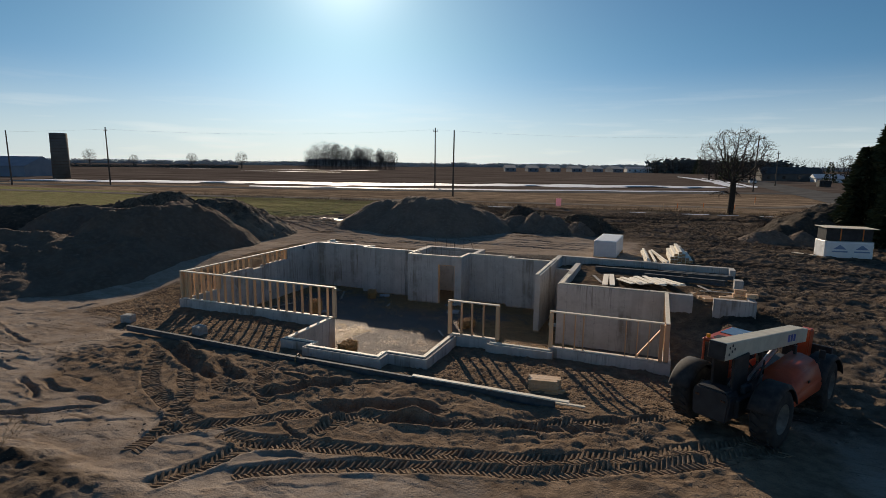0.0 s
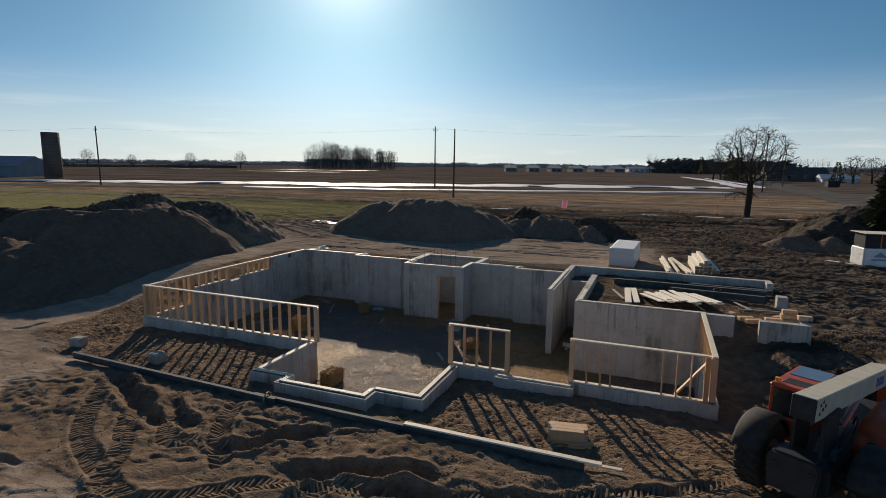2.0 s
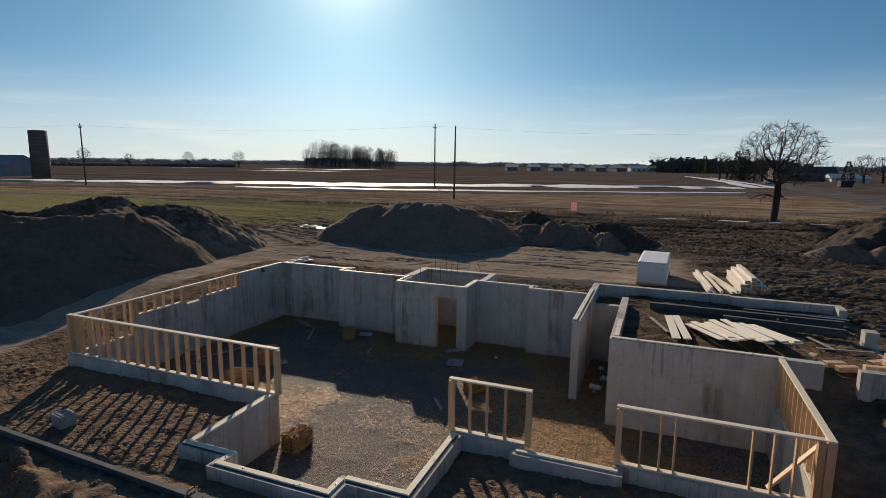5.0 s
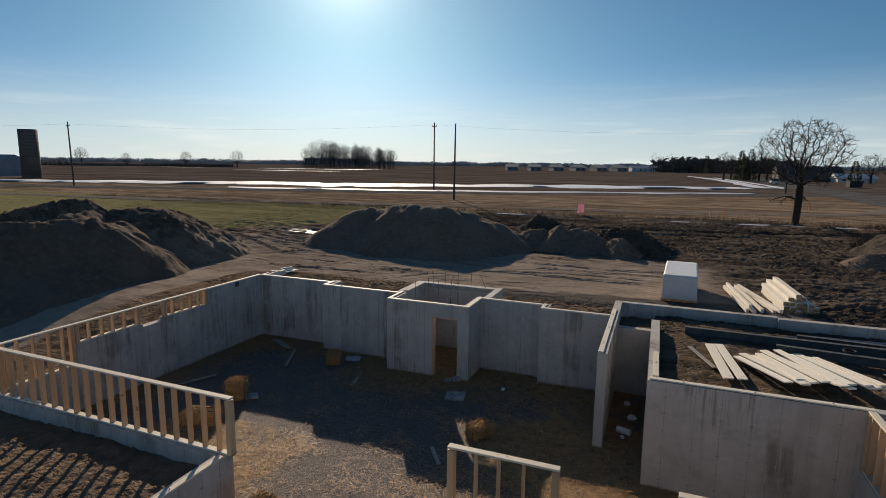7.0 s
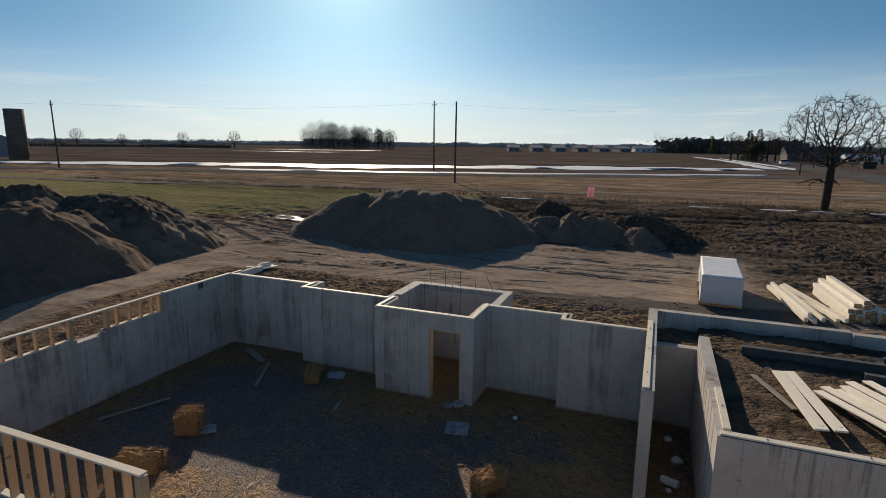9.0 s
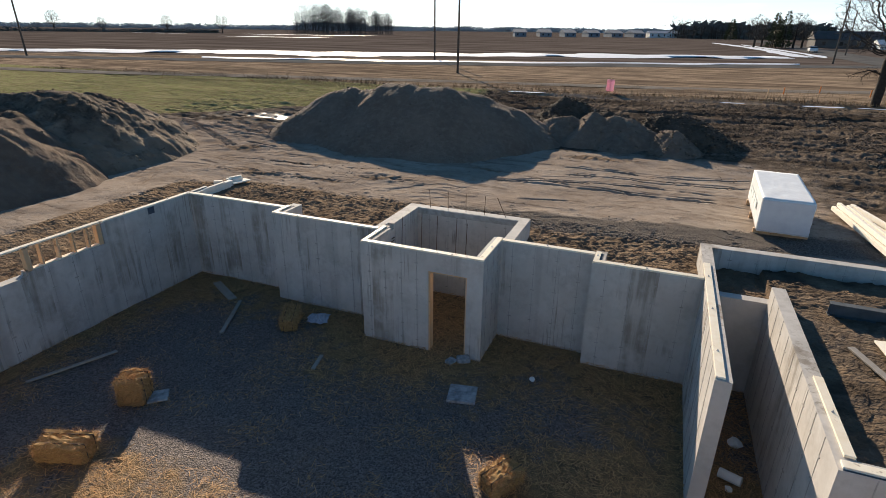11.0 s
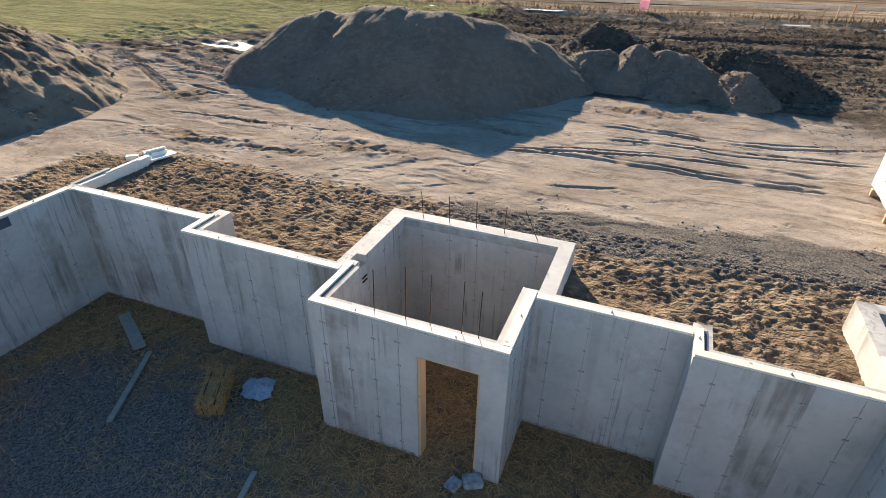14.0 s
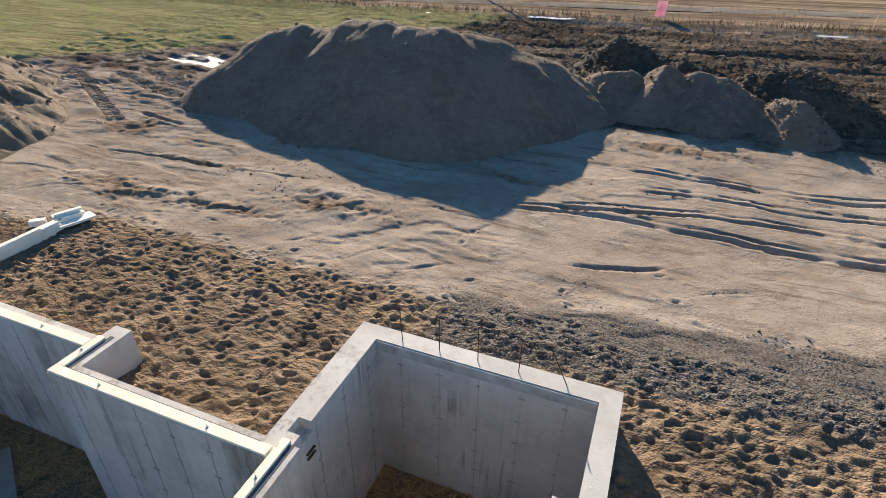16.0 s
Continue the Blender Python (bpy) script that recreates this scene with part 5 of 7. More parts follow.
stud_wall("low wooden stud wall stepped on the foundation", -19.9, -19.76, 20.3, 22.5, -0.066, ZT, [0.45, 0.85, 1.25, 1.65], (True, True))
stud_wall("low wooden stud wall stepped on the foundation", -19.9, -19.76, 23.45, 25.42, -0.066, ZT, [0.4, 0.8, 1.2, 1.6], (True, True))
lint = thing("header_board", box(-19.9, -19.76, 22.5, 23.45, ZT - 0.04, ZT, 0.003), PALE, "pale wooden header plate over the window gap", "board")
br = thing("diagonal_brace", box(-0.02, 0.02, 0, 0.14, -0.02, 1.55, 0.003, pose(-0.35, 18.25, ZL + 0.02, 0, 36, 0)), LUMBER, "diagonal wooden brace leaning inside the stud wall", "brace")

# ---- lumber and loose things ----
def gz(x, y):
    """Level of the finished ground at a point."""
    i, j = np.searchsorted(ys, y), np.searchsorted(xs, x)
    return float(Z[max(i - 2, 0):i + 3, max(j - 2, 0):j + 3].mean())


def plank(name, a, b, w, h, material, label, category="plank", group="", lift=0.0, tilt=0.0):
    """A board from a to b, (x, y, z of its underside)."""
    a, b = Vector(a), Vector(b)
    ln = (b - a).length
    rot = (b - a).to_track_quat("Y", "Z").to_matrix().to_4x4()
    m = Matrix.Translation(a + Vector((0, 0, lift))) @ rot @ pose(0, 0, 0, 0, tilt, 0)
    return thing(name, box(-w / 2, w / 2, 0, ln, 0, h, min(h, w) * 0.08), material, label, category, group=group, m=m)


def stack(name, label, origin, turn, cols, rows, w, h, ln, material, category, jitter=0.02, skip=0.0, seed=1, group="", ends=None):
    """Boards laid side by side and in layers; each board is a part."""
    r = random.Random(seed)
    root = thing(name, None, None, label, category, group=group, m=pose(*origin, 0, 0, turn))
    for k in range(rows):
        for c in range(cols):
            if k == rows - 1 and r.random() < skip:
                continue
            dx, dy = r.uniform(-0.004, 0.004), r.uniform(-jitter, jitter)
            board = part("board", box(c * (w + 0.006) + dx, c * (w + 0.006) + w + dx, dy, ln + dy, k * (h + 0.003), k * (h + 0.003) + h, 0.004), material, root)
            if ends:
                part("end_grain", box(c * (w + 0.006) + dx + 0.005, c * (w + 0.006) + w + dx - 0.005, dy - 0.003, dy, k * (h + 0.003) + 0.005, k * (h + 0.003) + h - 0.005), ends, board, "dull brown sawn end")
    return root


def wrapped_pack(label, origin, turn, w, ln, h, printed=False):
    """A lumber pack in white wrap on wooden bunks."""
    root = thing("lumber_pack", None, None, label, "lumber pack", m=pose(*origin, 0, 0, turn))
    for yy in (0.25, ln / 2, ln - 0.35):
        part("bunk", box(-0.05, w + 0.05, yy, yy + 0.1, -0.14, 0.09, 0.006), LUMBER, root)
    bm = bmesh.new()
    add_box(bm, 0, w, 0, ln, 0.09, 0.09 + h)
    bmesh.ops.subdivide_edges(bm, edges=bm.edges[:], cuts=17, use_grid_fill=True)
    for v in bm.verts:
        n = noise.noise(Vector((v.co.x * 2.2, v.co.y * 2.2, v.co.z * 3)))
        n2 = noise.noise(Vector((v.co.x * 7, v.co.y * 3.0, v.co.z * 7 + 5)))
        c = Vector((w / 2, ln / 2, 0.09 + h / 2))
        away = (v.co - c)
        away = Vector((away.x / w, away.y / ln, away.z / h)).normalized()
        v.co += away * (0.012 * n + 0.014 * n2 + 0.008 * abs(noise.noise(Vector((v.co.x * 9 + v.co.y * 4, v.co.y * 5, v.co.z * 12)))))
    part("wrap", bm, WRAP, root, "", True)
    for yy in (0.6, ln / 2, ln - 0.6):
        part("strap", box(-0.022, w + 0.022, yy, yy + 0.03, 0.085, 0.115 + h, 0.003), BLACKP, root, "thin dark strap") if printed else None
    return root


FADED = plain("faded_green_print", (0.74, 0.80, 0.77), (0.78, 0.82, 0.80), 5, 0.5)
pack = wrapped_pack("lumber pack in white plastic wrap on bunks", (-3.42, 33.15, gz(-3, 34) + 0.08), -2.5, 1.28, 3.7, 0.96)
for k in range(4):
    part("print_bar", box(-0.034, -0.026, 1.0 + 0.62 * k, 1.55 + 0.62 * k, 0.45, 0.68), FADED, pack, "faded green printed bar")
part("end_cap", box(0.01, 1.27, -0.03, -0.018, 0.12, 1.02, 0.004), plain("grey_wrap_end", (0.52, 0.54, 0.58), (0.58, 0.60, 0.63), 4, 0.5), pack, "pale grey wrapped end")

crate = wrapped_pack("white wrapped building material pack under a plywood sheet", (9.55, 38.8, gz(10.5, 39.2) - 0.05), 10.5, 2.6, 1.3, 1.0)
part("upper_pack", box(0.05, 2.55, 0.1, 1.25, 1.13, 1.86, 0.02), BLACKP, crate, "dark wrapped upper pack")
part("cover_sheet", box(-0.12, 2.72, -0.15, 1.45, 1.9, 1.93, 0.004, pose(0, 0, 0.0, 0, 0.8, 0)), PALE, crate, "pale plywood cover sheet")
for xx in (0.8, 2.0):
    part("strap", box(xx, xx + 0.06, 0.085, 0.098, 1.12, 1.88), ORANGEP, crate, "orange strap")
    part("print_mark", prism([(xx - 0.35, 0.62), (xx, 0.9), (xx + 0.35, 0.62)], -0.045, -0.035), BLUEWRAP, crate, "blue printed triangle")
    part("print_bar", box(xx - 0.42, xx + 0.42, -0.045, -0.035, 0.44, 0.52), BLUEWRAP, crate, "blue printed bar")
plank("plank", (8.2, 40.2, gz(8.2, 40) + 0.02), (9.1, 38.6, gz(9, 38.6) + 0.05), 0.2, 0.05, PALE, "single pale board lying on the dirt")

# planks behind the garage
for (a, b, z, lf) in (((-1.10, 36.6), (-0.72, 32.3), 0.09, 0), ((-0.86, 36.4), (-0.50, 32.2), 0.09, 0), ((-0.62, 36.9), (-0.20, 32.5), 0.09, 0), ((-1.0, 36.5), (-0.62, 32.4), 0.24, 0), ((-0.5, 37.0), (0.42, 32.6), 0.11, 0), ((-0.28, 36.6), (0.25, 32.8), 0.02, 0)):
    g = gz(-0.6, 34)
    plank("plank", (a[0] + 0.28, a[1], g + z), (b[0] + 0.28, b[1], g + z), 0.11, 0.14, FRESH, "pale rough plank laid loose on the dirt", group="loose planks behind the garage")
lp = stack("lumber_stack", "stack of pale square-cut timbers on the dirt", (0.84, 33.0, gz(1.2, 34.5) - 0.02), 3.0, 6, 3, 0.19, 0.14, 3.6, FRESH, "lumber stack", 0.14, 0.3, 3, ends=ENDGRAIN)
for c, yy, zz in ((0.2, 0.3, 0.43), (0.42, 0.15, 0.43), (0.62, 0.4, 0.43), (0.42, 0.2, 0.575)):
    part("end_grain", box(c + 0.005, c + 0.185, yy - 0.003, yy, zz + 0.005, zz + 0.135), ENDGRAIN, part("board", box(c, c + 0.19, yy, yy + 3.6, zz, zz + 0.14, 0.004), FRESH, lp), "dull brown sawn end")

# boards on the garage fill
FILLZ = 0.24
plank("board", (-2.68, 26.55, FILLZ), (-2.14, 24.95, FILLZ), 0.12, 0.03, GREYWOOD, "narrow weathered board lying on dark fill")
plank("board", (-2.12, 26.95, FILLZ + 0.02), (-1.93, 23.95, FILLZ + 0.12), 0.24, 0.035, FRESH, "wide pale board with dirty boot marks", tilt=4)
plank("board", (-1.88, 27.0, FILLZ + 0.03), (-1.62, 24.0, FILLZ + 0.13), 0.22, 0.035, FRESH, "wide pale board with dirty boot marks", tilt=4)
blk0 = random.Random(31)
for k in range(15):
    u = k / 14
    ax, ay = -1.45 + 2.0 * u + blk0.uniform(-0.08, 0.08), 26.0 + 0.75 * math.sin(2.4 * u + 0.3) + blk0.uniform(-0.25, 0.25)
    bx, by = -0.72 + 1.95 * u + blk0.uniform(-0.22, 0.22), 23.5 + 0.45 * u + blk0.uniform(-0.1, 0.15)
    plank("board", (ax, ay, FILLZ + 0.04 + 0.045 * (k % 2)), (bx, by, FILLZ + 0.36 + 0.045 * (k % 2)), 0.19, 0.036, FRESH, "pale fresh board in a fanned-out heap", group="fanned boards on the fill", tilt=blk0.uniform(2, 5))


def i_beam(label, a, b, h, w, material, group=""):
    a, b = Vector(a), Vector(b)
    ln = (b - a).length
    root = thing("steel_beam", None, None, label, "steel beam", group=group, m=Matrix.Translation(a) @ (b - a).to_track_quat("Y", "Z").to_matrix().to_4x4())
    part("lower_flange", box(-w / 2, w / 2, 0, ln, 0, 0.014, 0.002), material, root)
    part("web", box(-0.006, 0.006, 0, ln, 0.014, h - 0.014), material, root)
    part("upper_flange", box(-w / 2, w / 2, 0, ln, h - 0.014, h, 0.002), material, root)
    return root


i_beam("dark grey steel beam lying on the fill", (-2.75, 27.95, FILLZ - 0.04), (3.2, 27.75, FILLZ - 0.02), 0.26, 0.16, PIPE)
i_beam("dark grey steel beam lying on the fill", (-0.4, 27.15, FILLZ - 0.04), (3.0, 26.75, FILLZ - 0.02), 0.24, 0.16, PIPE)
i_beam("dark grey steel beam beside the garage wall", (0.4, 28.6, FILLZ - 0.04), (3.5, 28.3, FILLZ - 0.02), 0.2, 0.14, PIPE)
for k in range(4):
    thing("steel_rod", tube((0.1 + 0.2 * k, 28.75 + 0.12 * k, FILLZ + 0.02), (3.4 + 0.1 * k, 28.95 + 0.1 * k, FILLZ + 0.03), 0.014), GALV, "thin bright steel rod lying on the fill", "rod", group="rods on the fill")
coil = bmesh.new()
for k in range(40):
    a0, a1 = k / 40 * math.tau * 2.5, (k + 1) / 40 * math.tau * 2.5
    add_tube(coil, (1.35 + 0.14 * math.cos(a0), 27.2 + 0.14 * math.sin(a0), FILLZ + 0.21 + 0.001 * k), (1.35 + 0.14 * math.cos(a1), 27.2 + 0.14 * math.sin(a1), FILLZ + 0.21 + 0.001 * (k + 1)), 0.02, 0.02, 6, False)
thing("hose_coil", coil, RUBBER, "small black hose coil on the steel beam", "hose")
plank("board", (1.9, 26.3, FILLZ - 0.03), (2.35, 25.2, FILLZ - 0.03), 0.12, 0.03, GREYWOOD, "weathered board lying on dark fill")
plank("board", (1.9, 25.2, FILLZ - 0.04), (3.3, 25.4, FILLZ - 0.04), 0.1, 0.03, GREYWOOD, "weathered board lying on dark fill")
blk = random.Random(8)
for (bx, by, bz, tn, ln) in ((1.75, 23.5, 0.2, 20, 0.5), (1.95, 23.2, 0.2, 25, 0.55), (2.45, 22.95, 0.2, 5, 0.5), (2.5, 23.2, 0.2, 8, 0.5), (2.45, 23.05, 0.36, 5, 0.5), (2.95, 23.3, 0.3, 4, 0.7), (3.05, 23.55, 0.3, 2, 0.7), (2.95, 23.4, 0.45, 6, 0.6), (3.0, 23.5, 0.59, 3, 0.45), (2.9, 24.0, 0.2, 35, 0.5), (3.35, 22.95, 0.56, 4, 0.4), (1.5, 23.9, 0.18, 60, 0.45)):
    thing("timber_offcut", box(0, ln, 0, 0.19, 0, 0.14, 0.006, None), LUMBER, "short offcut of new timber beside the garage wall", "timber offcut", group="offcuts by the garage", m=pose(bx, by, bz, 0, 0, tn))

# steel beams and boards along the front
gf = -0.97
i_beam("long grey steel beam lying along the excavation", (-18.6, 14.2, gf), (-10.2, 13.85, gf + 0.02), 0.2, 0.11, PIPE, "beams along the front")
i_beam("long grey steel beam lying along the excavation", (-11.0, 13.95, gf), (-2.2, 13.85, gf), 0.2, 0.11, PIPE, "beams along the front")
for k, (a, b) in enumerate(((-6.45, -4.9), (-5.2, -3.55), (-3.9, -2.35), (-2.45, -1.85))):
    plank("board", (a, 13.93 - 0.01 * k, gf + 0.205 - 0.002 * k), (b, 13.92 - 0.01 * k, gf + 0.205), 0.14, 0.038, PALE, "pale board laid on the steel beam", group="boards on the front beam")
plank("board", (-2.3, 14.05, gf + 0.06), (-1.45, 14.12, gf + 0.04), 0.1, 0.038, PALE, "pale board beside the steel beam")
rope = bmesh.new()
for k in range(10):
    a0, a1 = k / 10 * math.tau, (k + 1) / 10 * math.tau
    add_tube(rope, (-10.55, 13.95 + 0.17 * math.cos(a0), gf + 0.12 + 0.16 * math.sin(a0)), (-10.53, 13.95 + 0.17 * math.cos(a1), gf + 0.12 + 0.16 * math.sin(a1)), 0.022, 0.022, 6, False)
thing("rope_sling", rope, STRAW, "tan rope sling looped round the beams", "rope")


def block(label, x, y, turn):
    root = thing("concrete_block", None, None, label, "concrete block", m=pose(x, y, gz(x, y) - 0.06, 0, 0, turn))
    part("body", box(-0.22, 0.22, -0.19, 0.19, 0, 0.36, 0.015), SEAM, root)
    part("rim", box(-0.16, 0.16, -0.13, 0.13, 0.36, 0.375, 0.006), SEAM, root)


block("small grey concrete block standing on the sand", -20.0, 15.35, 10)
block("small grey concrete block standing on the sand", -15.95, 15.15, -8)
st = stack("lumber_stack", "short stack of pale boards on the sand", (-3.25, 15.55, gz(-2.8, 15.2) - 0.02), -80, 4, 6, 0.14, 0.05, 0.85, LUMBER, "lumber stack", 0.06, 0.2, 9)
stack("lumber_stack", "short stack of pale boards on the sand", (-3.1, 15.0, gz(-2.4, 15.0) - 0.02), -76, 2, 2, 0.1, 0.05, 0.95, LUMBER, "lumber stack", 0.08, 0.2, 10)
# outside the corner behind the west wall: a low timber with short boards laid on it
plank("timber", (-20.62, 29.05, gz(-20.6, 29.6) - 0.02), (-20.60, 31.2, gz(-20.6, 31) - 0.02), 0.2, 0.24, FRESH, "long pale squared timber lying on trampled sand")
plank("board", (-20.60, 31.15, gz(-20.6, 31.2) + 0.06), (-20.42, 31.85, gz(-20.4, 31.8) + 0.08), 0.34, 0.05, FRESH, "short wide pale board on trampled sand")
plank("board", (-20.72, 29.1, gz(-20.6, 29.6) + 0.225), (-20.70, 30.1, gz(-20.6, 31) + 0.225), 0.12, 0.03, GREYWOOD, "weathered board lying on the timber")
plank("board", (-20.60, 29.9, gz(-20.6, 29.9) + 0.225), (-20.55, 30.8, gz(-20.6, 31) + 0.225), 0.1, 0.03, FRESH, "thin pale board lying on the timber")
stack("lumber_stack", "few short pale offcuts piled on a board", (-20.95, 31.35, gz(-20.8, 31.6) + 0.1), -20, 3, 3, 0.1, 0.05, 0.5, FRESH, "lumber stack", 0.06, 0.35, 13)
thing("timber_offcut", box(0, 0.3, 0, 0.16, 0, 0.14, 0.01), FRESH, "short offcut of new timber beside the boards", "timber offcut", m=pose(-21.25, 31.0, gz(-21.1, 31.1) + 0.01, 0, 0, 40))

# rods standing in the porch walls
for k, x in enumerate((-12.3, -11.75, -11.2, -10.65, -10.0)):
    thing("rebar", tube((x, 30.24, ZC - 0.05), (x - (0.06, 0.03, 0.03, 0.0, 0.3)[k], 30.3, ZC + 0.52), 0.007), STEEL, "thin rusty steel bar standing in the wall", "rebar", group="rebar in the porch wall")
for k, (x, top) in enumerate(((-11.75, 1.24), (-11.24, 1.4), (-10.85, 1.38), (-10.37, 1.4), (-10.12, 1.3))):
    thing("rebar", tube((x, 27.19, ZC - 0.05), (x + 0.02, 27.2, top), 0.007), STEEL, "thin rusty steel bar standing in the front wall", "rebar", group="rebar in the porch wall")


# ---- inside the basement ----
def bale(label, x, y, turn, sx, sy, sz, seed):
    r = random.Random(seed)
    root = thing("straw_bale", None, None, label, "straw bale", group="straw bales", m=pose(x, y, -2.13, 0, 0, turn))
    bm = box(-sx / 2, sx / 2, -sy / 2, sy / 2, 0, sz, 0.04)
    bmesh.ops.subdivide_edges(bm, edges=[e for e in bm.edges if e.calc_length() > 0.2], cuts=8, use_grid_fill=True)
    for v in bm.verts:
        v.co += Vector((r.uniform(-1, 1), r.uniform(-1, 1), r.uniform(-1, 1))) * 0.03
    part("bale_body", bm, STRAW_BODY, root)
    tuft = bmesh.new()
    for _ in range(2000):
        side = r.randrange(5)
        p = Vector((r.uniform(-0.5, 0.5) * sx, r.uniform(-0.5, 0.5) * sy, r.uniform(0, 1) * sz))
        if side == 0:
            p.z = sz
        elif side < 3:
            p.x = (side - 1.5) * sx
        else:
            p.y = (side - 3.5) * sy
        d = Vector((r.uniform(-1, 1), r.uniform(-1, 1), r.uniform(-0.6, 0.9))).normalized() * r.uniform(0.05, 0.19)
        w = d.cross(Vector((r.uniform(-1, 1), r.uniform(-1, 1), r.uniform(-1, 1)))).normalized() * 0.004
        vs = [tuft.verts.new(p + o) for o in (-w, w, d)]
        tuft.faces.new(vs)
    tagged(part("straw_fringe", tuft, STRAW, root), kind="stuff")
    for yy in (-0.2, 0.2):
        part("twine", box(-sx / 2 - 0.012, sx / 2 + 0.012, yy * sy * 1.4 - 0.006, yy * sy * 1.4 + 0.006, -0.0, sz + 0.012), POLE, root)


sb = Mat("straw_bale_body", 0.85, 0, 0.2)
sb.color(sb.mix(sb.ramp(sb.noise(60, 6, (1, 0.2, 1)), 0.35, 0.65), (0.32, 0.185, 0.08), (0.56, 0.36, 0.155)))
sb.bump(sb.noise(90, 4, (1, 0.2, 1)), 0.9, 0.02)
STRAW_BODY = sb.m
bale("golden straw bale standing on the stone floor", -16.0, 22.75, 25, 0.55, 0.5, 0.62, 1)
bale("golden straw bale lying on the stone floor", -15.75, 21.05, 20, 0.95, 0.46, 0.4, 2)
bale("broken brown straw bale beside the back wall", -14.95, 26.75, 118, 0.9, 0.42, 0.34, 3)
bale("golden straw bale against the bay wall", -11.25, 18.1, 85, 0.75, 0.46, 0.46, 4)
bale("golden straw bale lying in the sun patch", -8.05, 23.5, 60, 0.7, 0.46, 0.34, 5)
for ax, ay, bx, by, w, h in ((-18.6, 27.9, -17.35, 27.2, 0.24, 0.04), (-17.06, 27.2, -16.25, 25.55, 0.1, 0.045), (-13.26, 25.7, -13.12, 25.12, 0.09, 0.04), (-18.75, 22.2, -18.0, 23.9, 0.08, 0.04), (-9.0, 22.3, -8.5, 21.6, 0.1, 0.04)):
    plank("plank", (ax, ay, -2.11), (bx, by, -2.105), w, h, GREYWOOD, "grey weathered plank on the basement floor", group="planks on the basement floor")
PADM = plain("pale_concrete_pad", (0.20, 0.205, 0.21), (0.46, 0.46, 0.46), 7, 0.85)
FILM = plain("dull_plastic_film", (0.30, 0.34, 0.40), (0.42, 0.46, 0.52), 6, 0.4)
thing("concrete_pad", box(-0.31, 0.31, -0.3, 0.3, 0, 0.07, 0.01, None), PADM, "square pale concrete footing pad in the gravel", "pad", m=pose(-9.55, 25.6, -2.13, 0, 0, 12))
thing("concrete_pad", box(-0.2, 0.2, -0.2, 0.2, 0, 0.05, 0.01, None), PADM, "square pale concrete footing pad beside a bale", "pad", m=pose(-15.62, 22.98, -2.12, 0, 0, 40))
thing("stone_block", box(-0.16, 0.16, -0.12, 0.12, 0, 0.14, 0.03, None), PADM, "grey stone block beside the doorway", "stone", m=pose(-9.98, 26.85, -2.13, 0, 0, 30))
thing("stone_block", box(-0.12, 0.12, -0.1, 0.1, 0, 0.09, 0.02, None), PADM, "grey stone block beside the doorway", "stone", m=pose(-10.25, 26.7, -2.13, 0, 0, 70))
bag = bmesh.new()
bmesh.ops.create_grid(bag, x_segments=22, y_segments=22, size=0.3)
for v in bag.verts:
    r = v.co.length
    v.co.x *= 1 + 0.35 * noise.noise(v.co * 4)
    v.co.y *= 0.8 + 0.35 * noise.noise(v.co * 5 + Vector((3, 1, 0)))
    v.co.z = 0.10 * max(0.0, 1 - r * 2.6) + 0.05 * abs(noise.noise(v.co * 9)) + 0.03 * noise.noise(v.co * 22)
bmesh.ops.solidify(bag, geom=bag.faces[:], thickness=0.004)
thing("plastic_bag", bag, FILM, "crumpled grey-blue plastic bag on the straw", "bag", m=pose(-14.35, 27.2, -2.09, 0, 0, 20))
for k, (x, y, s) in enumerate(((-8.25, 26.75, 0.07), (-4.3, 27.2, 0.1), (-4.1, 26.2, 0.13), (-4.3, 24.9, 0.07))):
    pb = bmesh.new()
    bmesh.ops.create_icosphere(pb, subdivisions=2, radius=s)
    for v in pb.verts:
        v.co *= 1 + 0.3 * noise.noise(v.co * 5 / s * 0.3 + Vector((k, 0, 0)))
        v.co.z *= 0.7
    thing("rubbish_scrap", pb, WRAP, "pale scrap of wrapping on the dark floor", "rubbish", group="scraps", m=pose(x, y, -2.12 + s * 0.4))
thing("drain_tube", tube((-4.45, 25.2, -2.02), (-4.1, 25.05, -2.0), 0.09, n=14), WRAP, "short white plastic tube on the passage floor", "tube")

# ---- telehandler ----
def lathe(profile, n=28):
    """Turn (radius, x) points about the x axis."""
    bm = bmesh.new()
    rings = [[bm.verts.new((x, r * math.cos(k * math.tau / n), r * math.sin(k * math.tau / n))) for k in range(n)] for r, x in profile]
    for a, b in zip(rings, rings[1:]):
        for k in range(n):
            bm.faces.new((a[k], a[(k + 1) % n], b[(k + 1) % n], b[k]))
    bmesh.ops.recalc_face_normals(bm, faces=bm.faces[:])
    return bm


ROOFGLASS = plain("blue_tinted_roof_window", (0.10, 0.17, 0.26), (0.13, 0.20, 0.30), 3, 0.25, 0, 0.0, 10, 0.5)
FENDER = plain("dusty_moulded_fender", (0.02, 0.02, 0.022), (0.05, 0.047, 0.045), 5, 0.75, 0, 0.1, 30, 0.3)
RIMM = plain("muddy_rim_paint", (0.10, 0.095, 0.085), (0.20, 0.185, 0.16), 5, 0.7)


